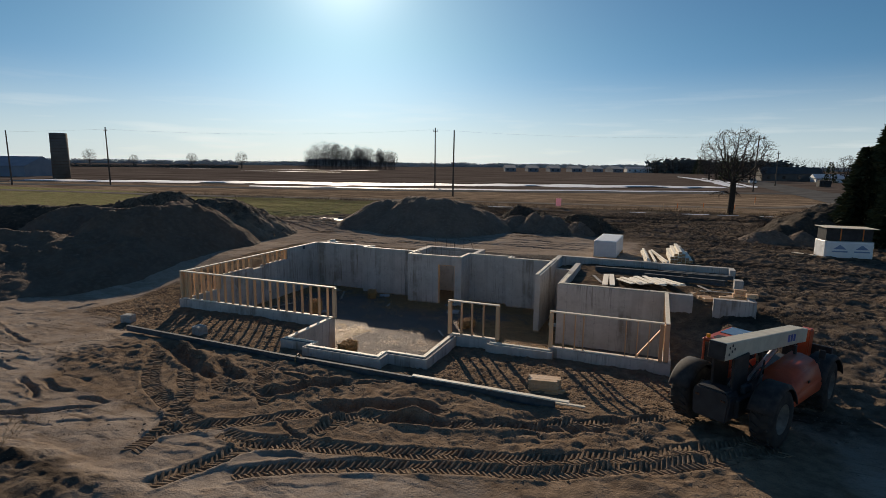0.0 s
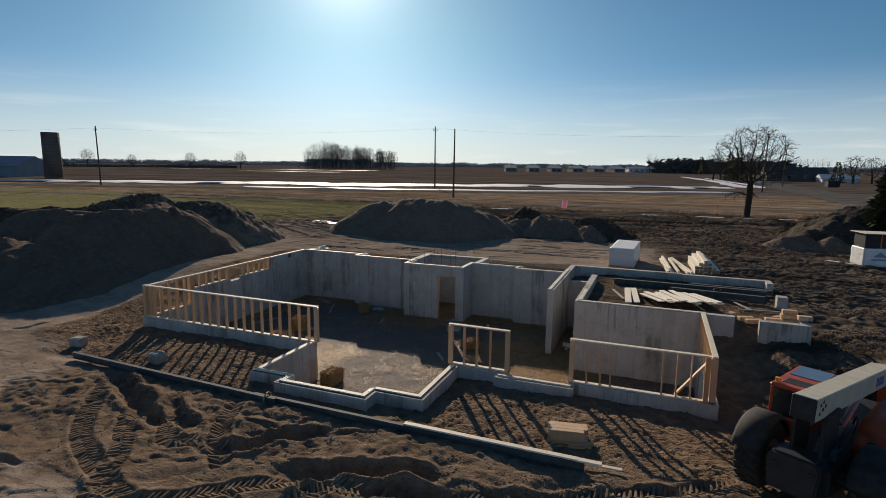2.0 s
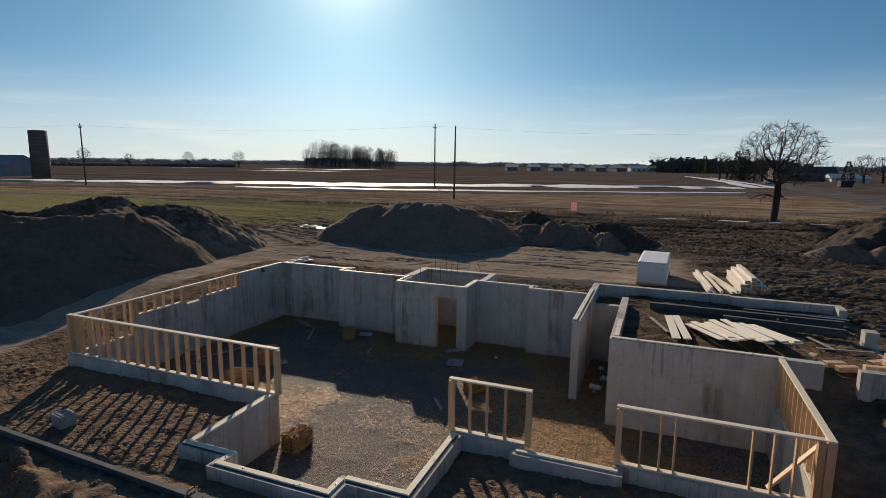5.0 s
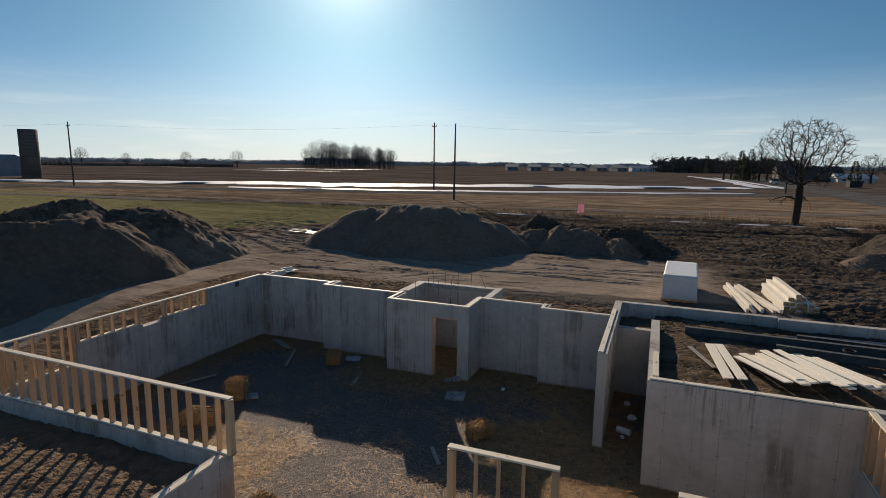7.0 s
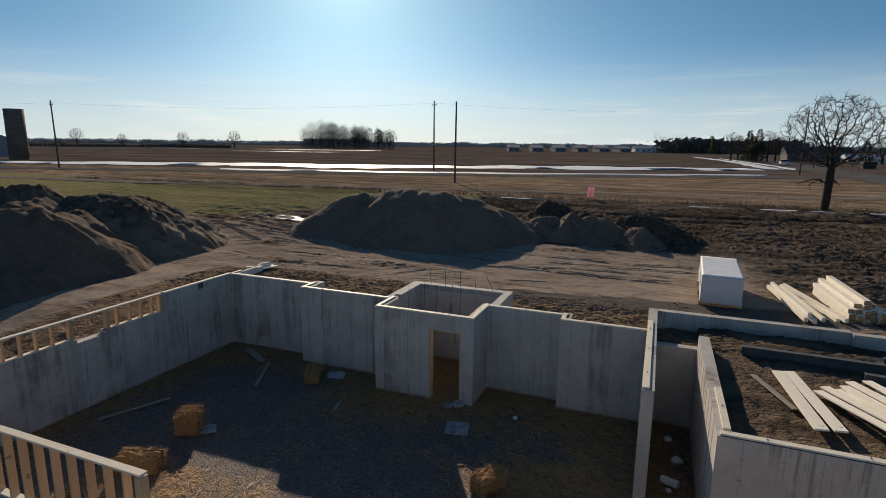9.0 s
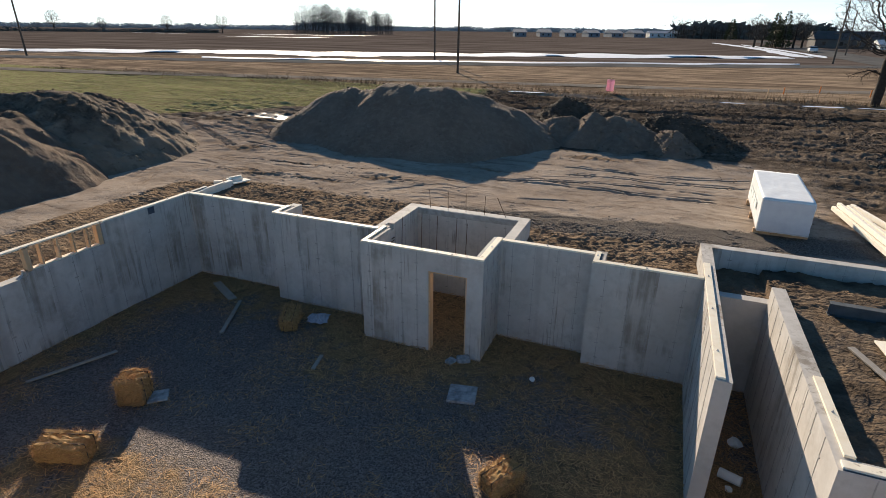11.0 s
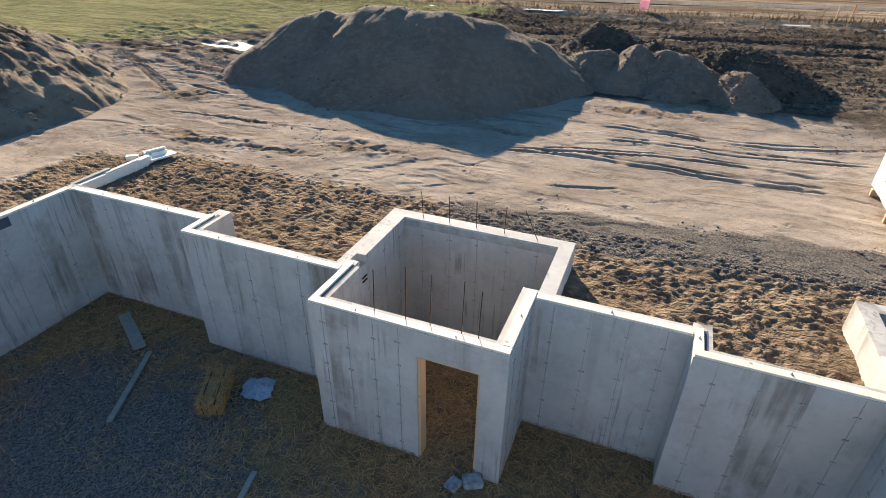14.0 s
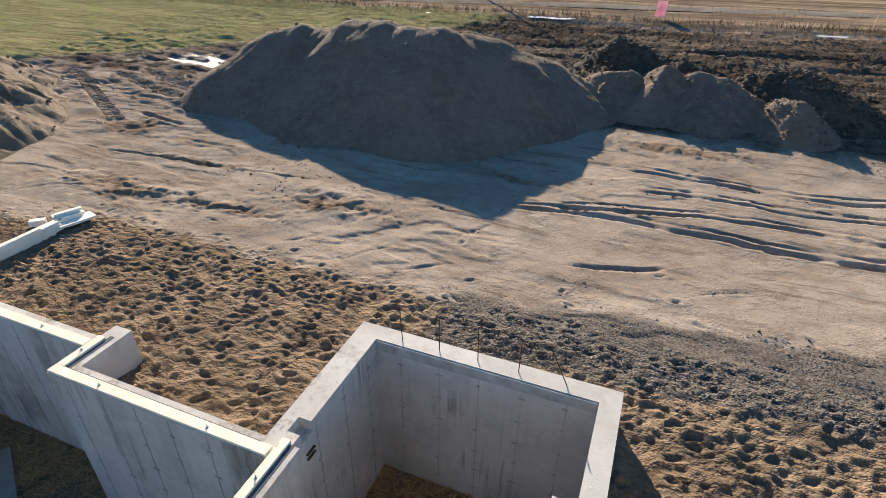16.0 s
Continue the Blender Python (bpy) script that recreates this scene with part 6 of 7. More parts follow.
def telehandler(x, y, z, turn):
    root = thing("telehandler", None, None, "orange telehandler with a cream boom parked on the mud", "telehandler", m=pose(x, y, z, 0, 0, turn))
    R, W = 0.72, 0.24
    tyre = lathe([(0.36, -W), (0.48, -W - 0.02), (0.60, -W - 0.01), (0.67, -W * 0.85), (0.695, -W * 0.45), (0.70, 0), (0.695, W * 0.45), (0.67, W * 0.85), (0.60, W + 0.01), (0.48, W + 0.02), (0.36, W)], 36)
    tread = bmesh.new()
    for k in range(22):
        for s in (-1, 1):
            a = (k + (0.5 if s > 0 else 0)) * math.tau / 22
            m = Matrix.Rotation(a, 4, "X") @ pose(0, 0, 0.69, 0, 0, 28 * s)
            add_box(tread, 0.02 if s > 0 else -0.21, 0.21 if s > 0 else -0.02, -0.028, 0.028, -0.01, 0.03, m)
    tyre_me, tread_me = mesh_of(tyre, "tyre", RUBBER, True), mesh_of(tread, "tread", RUBBER)
    rim = lathe([(0.0, 0.10), (0.13, 0.10), (0.15, 0.04), (0.30, 0.02), (0.35, W - 0.01), (0.37, W), (0.37, W - 0.03), (0.33, 0.0), (0.33, -W), (0.0, -0.1)], 24)
    for k in range(8):
        a = k * math.tau / 8
        add_tube(rim, (0.08, 0.2 * math.cos(a), 0.2 * math.sin(a)), (0.04, 0.2 * math.cos(a), 0.2 * math.sin(a)), 0.02, 0.02, 6)
    rim_me = mesh_of(rim, "rim", RIMM, True)
    for wx, wy, st in ((-0.95, 0, 0), (0.95, 0, 0), (-0.95, 3.2, 6), (0.95, 3.2, 6)):
        wheel = part("wheel", tube((-0.1, 0, 0), (0.1, 0, 0), 0.1), BLACKP, root)
        wheel.matrix_local = pose(wx, wy, R, 0, 0, st if wx > 0 else st + 180)
        part("tyre", tyre_me, None, wheel)
        tagged(part("tread", tread_me, None, wheel), kind="stuff")
        part("rim", rim_me, None, wheel, "muddy steel rim")
    part("chassis", box(-0.42, 0.42, -0.55, 3.9, 0.55, 1.05, 0.05), BLACKP, root)
    for yy in (0, 3.2):
        part("axle", tube((-0.8, yy, R), (0.8, yy, R), 0.13), BLACKP, root)
    part("counterweight", prism([(-0.5, 0.5), (0.3, 0.5), (0.36, 1.1), (0.28, 1.25), (-0.44, 1.25), (-0.54, 1.1)], -0.85, -0.35, 0.04), plain("dark_grey_casting", (0.028, 0.03, 0.034), (0.045, 0.047, 0.05), 4, 0.55), root, "dark grey cast counterweight")
    for s in (-1, 1):
        lamp = part("tail_lamp", box(0.3 * s - 0.15, 0.3 * s - 0.05, -0.875, -0.845, 1.0, 1.05, 0.006), STEEL, root, "small dull tail lamp")
    # boom tower, boom and its sections
    for s in (-1, 1):
        part("boom_tower", prism([(0.23 * s - 0.03, 1.0), (0.23 * s + 0.03, 1.0), (0.23 * s + 0.03, 2.0), (0.23 * s - 0.03, 2.0)], -0.55, 0.25, 0.01), BLACKP, root)
    tilt = pose(0, -0.95, 1.92, -6.0, 0, 0)
    boom = part("boom", box(-0.2, 0.2, 0, 4.9, 0.1, 0.52, 0.02, tilt), CREAM, root, "cream painted steel boom")
    # the boom is closed; a black plate stands for the shade inside its end
    part("boom_end", box(-0.196, 0.196, -0.03, 0.0, 0.105, 0.515, 0.012, tilt), BLACKP, boom, "open dark boom end")
    # thin black discs on the surface stand for the shade inside bolt holes
    for k, (yy, zz) in enumerate(((0.18, 0.4), (0.18, 0.24), (0.32, 0.3), (0.32, 0.44), (0.45, 0.35))):
        m = tilt @ pose(0.202, yy, zz, 0, 90, 0)
        hole = bmesh.new()
        bmesh.ops.create_cone(hole, segments=10, radius1=0.035, radius2=0.035, depth=0.008, cap_ends=True, matrix=m)
        part("bolt_hole", hole, BLACKP, boom)
    # a maker's mark as three plain slanted slabs
    for k in range(3):
        m = tilt @ pose(0.201, 3.72 + 0.2 * k, 0.21, 0, 0, 0)
        part("maker_mark", box(0, 0.004, 0, 0.14, 0, 0.2, 0, m), BLUEINK, boom, "blue slab of a painted mark")
    inner = part("inner_boom", box(-0.15, 0.15, 4.9, 5.35, 0.06, 0.46, 0.02, tilt), CREAM, boom)
    part("boom_head", prism([(-0.13, 0.75), (0.13, 0.75), (0.16, 1.72), (-0.16, 1.72)], 4.62, 4.95, 0.03), ORANGE, root, "orange boom head")
    part("carriage", box(-0.65, 0.65, 4.95, 5.05, 0.55, 1.25, 0.02), BLACKP, root)
    for s in (-0.35, 0.35):
        part("fork", prism([(s - 0.06, 0.22), (s + 0.06, 0.22), (s + 0.06, 0.27), (s - 0.06, 0.27)], 5.0, 6.15), BLACKP, root, "dark steel fork tine")
    part("lift_cylinder", tube((0.0, 0.9, 1.0), (0.0, 2.5, 1.55), 0.07), GALV, root, "steel hydraulic cylinder")
    # engine hood on the right
    hood = prism([(0.36, 0.72), (1.14, 0.72), (1.16, 1.25), (1.02, 1.62), (0.72, 1.74), (0.36, 1.74)], 0.66, 2.72, 0.0)
    for v in hood.verts:
        if v.co.y < 1.0 and v.co.z > 1.2:
            v.co.y += 0.25
            v.co.z -= 0.22
        if v.co.y > 2.3 and v.co.z > 1.2:
            v.co.y -= 0.2
            v.co.z -= 0.1
    bmesh.ops.bevel(hood, geom=hood.edges[:], offset=0.06, segments=3, affect="EDGES")
    h = part("engine_hood", hood, ORANGE, root, "rounded orange engine hood", True)
    part("hood_grille", prism([(0.5, 0.8), (1.0, 0.8), (0.98, 1.2), (0.6, 1.3)], 0.78, 0.9, 0.03), BLACKP, h, "dark open grille")
    part("hood_latch", box(1.15, 1.17, 1.5, 1.62, 1.2, 1.26, 0.006), BLACKP, h)
    part("exhaust", tube((0.55, 2.3, 1.6), (0.55, 2.3, 1.85), 0.04), BLACKP, root)
    for wx in (-0.95, 0.95):
        for wy in (0.0, 3.2):
            fd = bmesh.new()
            pts = [(0.79 * math.cos(math.radians(a)), 0.79 * math.sin(math.radians(a))) for a in range(15, 171, 12)]
            for (a, b), (c, d) in zip(pts, pts[1:]):
                for (s0, k0), (s1, k1) in zip(((-0.27, 0.9), (-0.2, 1.0), (0.2, 1.0), (0.27, 0.9)), ((-0.2, 1.0), (0.2, 1.0), (0.27, 0.9))):
                    fd.faces.new([fd.verts.new((wx + s, wy + p * q_, R + q * q_)) for s, q_, (p, q) in ((s0, k0, (a, b)), (s1, k1, (a, b)), (s1, k1, (c, d)), (s0, k0, (c, d)))])
            bmesh.ops.remove_doubles(fd, verts=fd.verts[:], dist=0.001)
            bmesh.ops.solidify(fd, geom=fd.faces[:], thickness=0.03)
            part("fender", fd, FENDER, root, "smooth dark grey wheel fender", True)
    # cab on the left
    cab = part("cab", box(-1.14, -0.36, 0.75, 2.35, 0.75, 1.25, 0.04), ORANGE, root, "orange cab with dark windows")
    for px_, py_ in ((-1.11, 0.8), (-0.4, 0.8), (-1.11, 2.28), (-0.4, 2.28)):
        part("cab_post", box(px_ - 0.03, px_ + 0.03, py_ - 0.03, py_ + 0.03, 1.25, 1.84, 0.012), ORANGE, cab)
    for b in ((-1.12, -1.11, 0.83, 2.25), (-0.4, -0.39, 0.83, 2.25), (-1.08, -0.43, 0.79, 0.8), (-1.08, -0.43, 2.28, 2.29)):
        part("window_pane", box(*b, 1.25, 1.83), DARKGLASS, cab, "dark tinted pane")
    part("roof", box(-1.16, -0.34, 0.74, 2.36, 1.84, 1.93, 0.04), ORANGE, cab, "orange cab roof")
    # the roof is flat here; a black pad stands for a recess in shade
    part("roof_recess", box(-0.98, -0.5, 0.95, 1.3, 1.925, 1.936, 0.004), BLACKP, cab, "dark recess in the roof")
    part("roof_window", box(-1.06, -0.42, 1.55, 2.3, 1.93, 1.945, 0.005), ROOFGLASS, cab, "blue-grey roof window")
    part("beacon", tube((-1.05, 0.88, 1.92), (-1.05, 0.88, 2.02), 0.05), AMBER, cab, "amber beacon")
    # hoses and valves between boom and hood
    for k, (hx, hy, hz) in enumerate(((0.3, 0.1, 1.2), (0.34, 0.3, 1.3), (-0.1, 0.2, 1.35), (0.2, -0.2, 1.4))):
        hose = bmesh.new()
        last = None
        for q in range(9):
            u = q / 8
            p = (hx + 0.12 * math.sin(3 * u + k), hy + 0.9 * u, hz + 0.35 * math.sin(math.pi * u) + 0.1 * u)
            if last:
                add_tube(hose, last, p, 0.022, 0.022, 7, False)
            last = p
        part("hydraulic_hose", hose, RUBBER, root)
    part("valve_block", box(0.05, 0.36, -0.1, 0.3, 1.05, 1.25, 0.02), PIPE, root)
    part("tilt_cylinder", tube((0.1, -0.35, 1.25), (0.1, 0.5, 1.75), 0.05), GALV, root, "steel hydraulic cylinder")
    part("step", box(-1.2, -1.0, 1.2, 1.7, 0.5, 0.54, 0.01), BLACKP, root)
    part("mirror", box(0.95, 1.1, 2.75, 2.8, 1.5, 1.75, 0.015), BLACKP, root)
    part("mirror_arm", tube((1.0, 2.5, 1.3), (1.02, 2.77, 1.55), 0.014), BLACKP, root)
    return root


telehandler(1.95, 14.35, gz(1.95, 14.3) - 0.04, -30)


# ---- trees ----
def bare_tree(seed, height, width, fork, count, step_len, trunk_r):
    """Trunk and limb meshes of a leafless tree: limbs grow towards points spread through the crown."""
    r = np.random.default_rng(seed)
    pts = []
    while len(pts) < count:
        p = r.uniform(-1, 1, 3)
        q = np.hypot(np.hypot(p[0], p[1]), p[2])
        if q < 1 and r.uniform() < 0.25 + 0.75 * q and not (p[2] < -0.55 and np.hypot(p[0], p[1]) < 0.35):
            pts.append((p[0] * width / 2, p[1] * width / 2, fork * 1.05 + (height - fork * 1.05) * (0.5 + 0.5 * p[2])))
    pts = np.array(pts)
    nodes, parent = [np.array([0.0, 0.0, -0.3])], [-1]
    while nodes[-1][2] < fork:
        nodes.append(nodes[-1] + np.array([r.uniform(-0.05, 0.05), r.uniform(-0.05, 0.05), 1.0]) * step_len)
        parent.append(len(nodes) - 2)
    for _ in range(140):
        arr = np.array(nodes)
        d = np.linalg.norm(pts[:, None, :] - arr[None], axis=2)
        near, dist = d.argmin(1), d.min(1)
        keep = dist > step_len * 1.3
        pts, near = pts[keep], near[keep]
        if len(pts) == 0:
            break
        grown = 0
        for n in np.unique(near):
            v = (pts[near == n] - arr[n])
            v = (v / np.linalg.norm(v, axis=1)[:, None]).mean(0) + r.uniform(-0.35, 0.35, 3) + np.array([0, 0, 0.1])
            q = arr[n] + v / np.linalg.norm(v) * step_len
            if np.linalg.norm(arr - q, axis=1).min() > step_len * 0.35:
                nodes.append(q)
                parent.append(int(n))
                grown += 1
        if not grown:
            break
    n = len(nodes)
    load = np.zeros(n)
    for i in range(n - 1, -1, -1):
        load[i] = max(load[i], 1.0)
        if parent[i] >= 0:
            load[parent[i]] += load[i]
    rad = trunk_r * (load / load[0]) ** 0.6 + 0.005
    trunk, limbs = bmesh.new(), bmesh.new()
    for i in range(1, n):
        p = parent[i]
        big = rad[i] > trunk_r * 0.55
        add_tube(trunk if big else limbs, nodes[p], nodes[i], rad[p] if big else min(rad[p], rad[i] * 1.5), rad[i], 8 if big else (5 if rad[i] > 0.03 else 3), False)
        if load[i] < 3:
            for _ in range(4):
                d = Vector(nodes[i] - nodes[p]).normalized() + Vector(r.uniform(-0.8, 0.8, 3))
                add_tube(limbs, nodes[i], Vector(nodes[i]) + d.normalized() * step_len * r.uniform(1.0, 2.6), rad[i] * 0.6, rad[i] * 0.25, 3, False)
    return trunk, limbs


def place_tree(name, x, y, height, width, fork, count, seed, label, r=0.2, turn=0.0):
    root = thing(name, None, None, label, "tree", m=pose(x, y, gz(x, y), 0, 0, turn))
    trunk, limbs = bare_tree(seed, height, width, fork, count, height * 0.026, r)
    part("trunk", trunk, BARK, root, "", True)
    part("crown", limbs, FARTWIG, root)
    return root


main_tree = place_tree("bare_tree", 6.9, 62.8, 8.7, 7.4, 2.7, 700, 23, "bare spreading tree with a dark forked trunk", 0.29)
low = bmesh.new()
lr = random.Random(5)
for sx, ln in ((-1, 2.0), (-0.8, 1.5), (0.7, 1.1)):
    a = Vector((0, 0, 2.0))
    for k in range(7):
        b = a + Vector((sx * ln / 7, lr.uniform(-0.15, 0.15), (0.1 if k < 3 else -0.12) + lr.uniform(-0.06, 0.06)))
        add_tube(low, a, b, 0.06 - 0.006 * k, 0.054 - 0.006 * k, 5, False)
        for _ in range(5):
            add_tube(low, b, b + Vector((lr.uniform(-0.4, 0.3), lr.uniform(-0.4, 0.4), lr.uniform(-0.5, 0.35))), 0.012, 0.005, 3, False)
        a = b
part("low_branches", low, FARTWIG, main_tree, "drooping twiggy low branches")
proto = {}
for k, (x, y, h, sd) in enumerate(((17, 229, 10, 3), (28, 228, 10.5, 4), (58, 221, 9.5, 5), (64, 224, 9, 6), (74, 215, 9.5, 3), (20, 236, 9, 5), (90, 205, 9.5, 4), (31, 232, 9, 6), (-345, 330, 12, 6), (-372, 300, 10, 5), (-300, 335, 13, 3), (-420, 300, 14, 4))):
    if sd not in proto:
        proto[sd] = place_tree("bare_tree", x, y, h, h * 0.75, h * 0.2, 420, sd, "bare winter tree beside the far farmyards", 0.35)
        proto[sd]["h"] = h
    else:
        c = copy_thing(proto[sd], pose(x, y, gz(x, y), 0, 0, 67 * k))
        c.scale = (h / proto[sd]["h"],) * 3


def conifer(name, x, y, height, width, seed, label, n=2600):
    r = random.Random(seed)
    root = thing(name, None, None, label, "tree", m=pose(x, y, gz(x, y)))
    part("trunk", tube((0, 0, -0.3), (0, 0, height * 0.8), 0.03 * height * 0.6, 0.02, 8), BARK, root)
    bm = bmesh.new()
    for _ in range(n):
        u = r.random() ** 0.75
        z = height * (0.03 + 0.97 * (1 - u))
        lobes = 1 + 0.28 * math.sin(5.0 * z + seed) * r.random()
        rad = width / 2 * (0.08 + 0.92 * u ** 0.8) * lobes * r.uniform(0.35, 1.05)
        a = r.uniform(0, math.tau)
        p = Vector((rad * math.cos(a), rad * math.sin(a), z))
        out = Vector((math.cos(a), math.sin(a), r.uniform(-0.45, 0.5))).normalized()
        ln = width * r.uniform(0.07, 0.16)
        sd = out.cross(Vector((r.uniform(-1, 1), r.uniform(-1, 1), r.uniform(-1, 1)))).normalized() * ln * 0.32
        vs = [bm.verts.new(p - sd), bm.verts.new(p + sd), bm.verts.new(p + out * ln + Vector((0, 0, -0.02 * ln)))]
        bm.faces.new(vs)
    part("crown", bm, NEEDLE, root)
    return root


for k, (x, y, h, w) in enumerate(((13.6, 47.4, 6.8, 3.4), (15.4, 48.6, 8.6, 4.2), (17.6, 47.2, 8.2, 4.4), (18.6, 50.5, 9.0, 4.6), (14.6, 45.0, 4.2, 3.0))):
    conifer("cedar_tree", x, y, h, w, 30 + k, "dense dark green cedar beside the brush heap", 6500)
for k, (x, y, h, w) in enumerate(((22.2, 228, 10.5, 5), (25, 228, 11, 5), (23.6, 231, 9, 4.5), (-6, 520, 11, 7), (24, 420, 12, 8), (52, 215, 7, 4))):
    conifer("spruce_tree", x, y, h, w, 50 + k, "dark spruce standing among the far farmyards", 900)


# far woods and hedges, too far to tell one tree from the next
def far_wood(name, label, x0, x1, depth, line, h0, h1, n, seed, kind_mat=FARTWIG, thin=True):
    r = random.Random(seed)
    bm = bmesh.new()
    for _ in range(n):
        u = r.random()
        x = x0 + (x1 - x0) * u
        y = line(x) + r.uniform(0, depth)
        h = r.uniform(h0, h1) * (1.0 + 0.45 * noise.noise(Vector((x / 45, seed, 0))) + 0.2 * noise.noise(Vector((x / 11, seed, 3))))
        z = 0.7
        if thin:
            for _ in range(3):
                d = Vector((r.uniform(-0.2, 0.2), r.uniform(-0.2, 0.2), 1))
                add_tube(bm, (x, y, z - 0.5), Vector((x, y, z)) + d * h * r.uniform(0.6, 0.85), 0.009 * h, 0.004 * h, 3, False)
            for _ in range(60):
                u_ = r.random() ** 0.8
                c = Vector((x + r.gauss(0, 0.10 + 0.10 * u_) * h, y + r.gauss(0, 0.15) * h, z + h * (0.12 + 0.8 * u_)))
                d = Vector((r.uniform(-0.8, 0.8), r.uniform(-0.8, 0.8), r.uniform(0.3, 1.4))).normalized() * h * r.uniform(0.05, 0.13)
                add_tube(bm, c, c + d, 0.0035 * h, 0.0012 * h, 3, False)
        else:
            for _ in range(14):
                c = Vector((x + r.gauss(0, 0.5) * h, y, z + h * 0.85 * r.random() ** 1.5))
                s = h * r.uniform(0.12, 0.3)
                vs = [bm.verts.new(c + Vector((r.uniform(-1.6, 1.6), r.uniform(-0.6, 0.6), r.uniform(-1, 0.8))) * s) for _ in range(4)]
                bm.faces.new(vs[:3])
                bm.faces.new(vs[1:])
    return thing(name, bm, kind_mat, label, "woods", kind="stuff")


# aerial haze is mixed into the base colours of these three materials
HEDGE = plain("distant_evergreens", (0.10, 0.115, 0.11), (0.14, 0.15, 0.145), 0.05, 0.95, 0, 0.15, 60, 0.0)
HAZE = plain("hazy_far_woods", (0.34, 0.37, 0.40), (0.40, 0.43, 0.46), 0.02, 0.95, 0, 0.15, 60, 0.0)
HAZETWIG = plain("distant_twigs", (0.085, 0.08, 0.078), (0.125, 0.118, 0.115), 2, 0.95, 0, 0.1, 60, 0.0)
wr = random.Random(77)
for k in range(58):
    u = (k + wr.uniform(0, 1)) / 58
    x, sd = -264 + 51 * u, wr.choice((7, 8, 9))
    h = (23.5 - 7.5 * u) * wr.uniform(0.8, 1.05) * (0.75 if u < 0.08 else 1)
    y = 364 + 0.9 * (x + 266) + wr.uniform(0, 22)
    if sd not in proto:
        c = proto[sd] = thing("bare_tree", None, None, "tall bare tree crowded in the far woodlot", "tree", m=pose(x, y, 0.6))
        trunk, limbs = bare_tree(sd, h, h * 0.46, h * 0.2, 420, h * 0.026, 0.25)
        part("trunk", trunk, HAZETWIG, c)
        part("crown", limbs, HAZETWIG, c)
        c["h"] = h
    else:
        c = copy_thing(proto[sd], pose(x, y, 0.6, 0, 0, wr.uniform(0, 360)))
        c.scale = (h / proto[sd]["h"],) * 3
    tagged(c, "tall bare tree crowded in the far woodlot", "tree", "trees of the woodlot")
far_wood("far_thicket", "dense dark undergrowth along the woodlot", -266, -212, 20, lambda x: 358 + 0.9 * (x + 266), 6, 9.5, 170, 11, HAZETWIG)
far_wood("far_hedge", "dark evergreen hedgerow far across the fields", -372, -318, 10, lambda x: 320 + 0.9 * (x + 345), 2.0, 2.9, 300, 2, HEDGE, False)
far_wood("far_hedge", "dark evergreen hedgerow far across the fields", -470, -380, 12, lambda x: 270 + 0.8 * (x + 420), 2.0, 2.9, 300, 3, HEDGE, False)
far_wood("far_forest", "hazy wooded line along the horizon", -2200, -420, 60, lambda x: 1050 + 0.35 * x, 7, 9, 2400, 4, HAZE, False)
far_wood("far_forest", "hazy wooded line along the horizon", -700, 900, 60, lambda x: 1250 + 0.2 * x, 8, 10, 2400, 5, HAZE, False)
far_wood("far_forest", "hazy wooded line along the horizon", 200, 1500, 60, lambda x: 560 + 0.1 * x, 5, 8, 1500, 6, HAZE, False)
far_wood("far_grove", "dark grove beyond the farm barns", 0, 90, 25, lambda x: 470, 8, 12, 300, 7, HEDGE, False)
far_wood("far_grove", "bare grove beyond the farm barns", -10, 110, 30, lambda x: 440, 9, 14, 90, 8)
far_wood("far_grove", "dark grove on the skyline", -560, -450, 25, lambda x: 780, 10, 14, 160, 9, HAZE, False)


# ---- poles, silo, farm buildings ----
def utility_pole(x, y, height, lean, label, arm=True, r=0.15, base=None):
    root = thing("utility_pole", None, None, label, "utility pole", m=pose(x, y, (gz(x, y) if base is None else base) - 0.2, 0, lean, 0))
    part("shaft", tube((0, 0, 0), (0, 0, height), r, r * 0.65, 10), POLE, root)
    if arm:
        part("insulator_arm", box(-0.45, 0.45, -0.05, 0.05, height - 0.75, -0.63 + height, 0.01), POLE, root)
        for s in (-0.4, 0.4):
            part("insulator", tube((s, 0, height - 0.63), (s, 0, height - 0.45), 0.05), WHITEWALL, root)
    return root


utility_pole(-99.0, 74.5, 11.2, -1.2, "weathered wooden utility pole beside the road", True)
utility_pole(-112.5, 65.0, 10.2, -1.5, "weathered wooden utility pole beside the road", False)
utility_pole(-41.5, 100.0, 12.0, 0.0, "weathered wooden utility pole beside the road", True)
utility_pole(-28.7, 76.2, 9.9, 0.5, "plain dark wooden pole standing behind the heap", False, 0.14)
utility_pole(17.6, 126.0, 11.4, 1.0, "weathered wooden utility pole at the crossing", True)
utility_pole(28.0, 165.0, 9.5, 0.5, "weathered wooden utility pole at the crossing", True)


def wire(a, b, sag):
    cu = bpy.data.curves.new("overhead_wire", "CURVE")
    cu.dimensions, cu.bevel_depth, cu.bevel_resolution = "3D", 0.008, 1
    sp = cu.splines.new("POLY")
    sp.points.add(24)
    for k in range(25):
        u = k / 24
        p = Vector(a).lerp(Vector(b), u)
        p.z -= sag * 4 * u * (1 - u)
        sp.points[k].co = (*p, 1)
    ob = new("overhead_wire", cu)
    cu.materials.append(GALV)
    return tagged(ob, "thin overhead wire strung between the poles", "wire")


wire((-99, 74.5, 11.4), (-41.5, 100.0, 12.2), 0.9)
wire((-41.5, 100.0, 12.2), (17.6, 126, 12.0), 0.9)
wire((-99, 74.5, 11.4), (-220, 38.0, 12.0), 1.4)

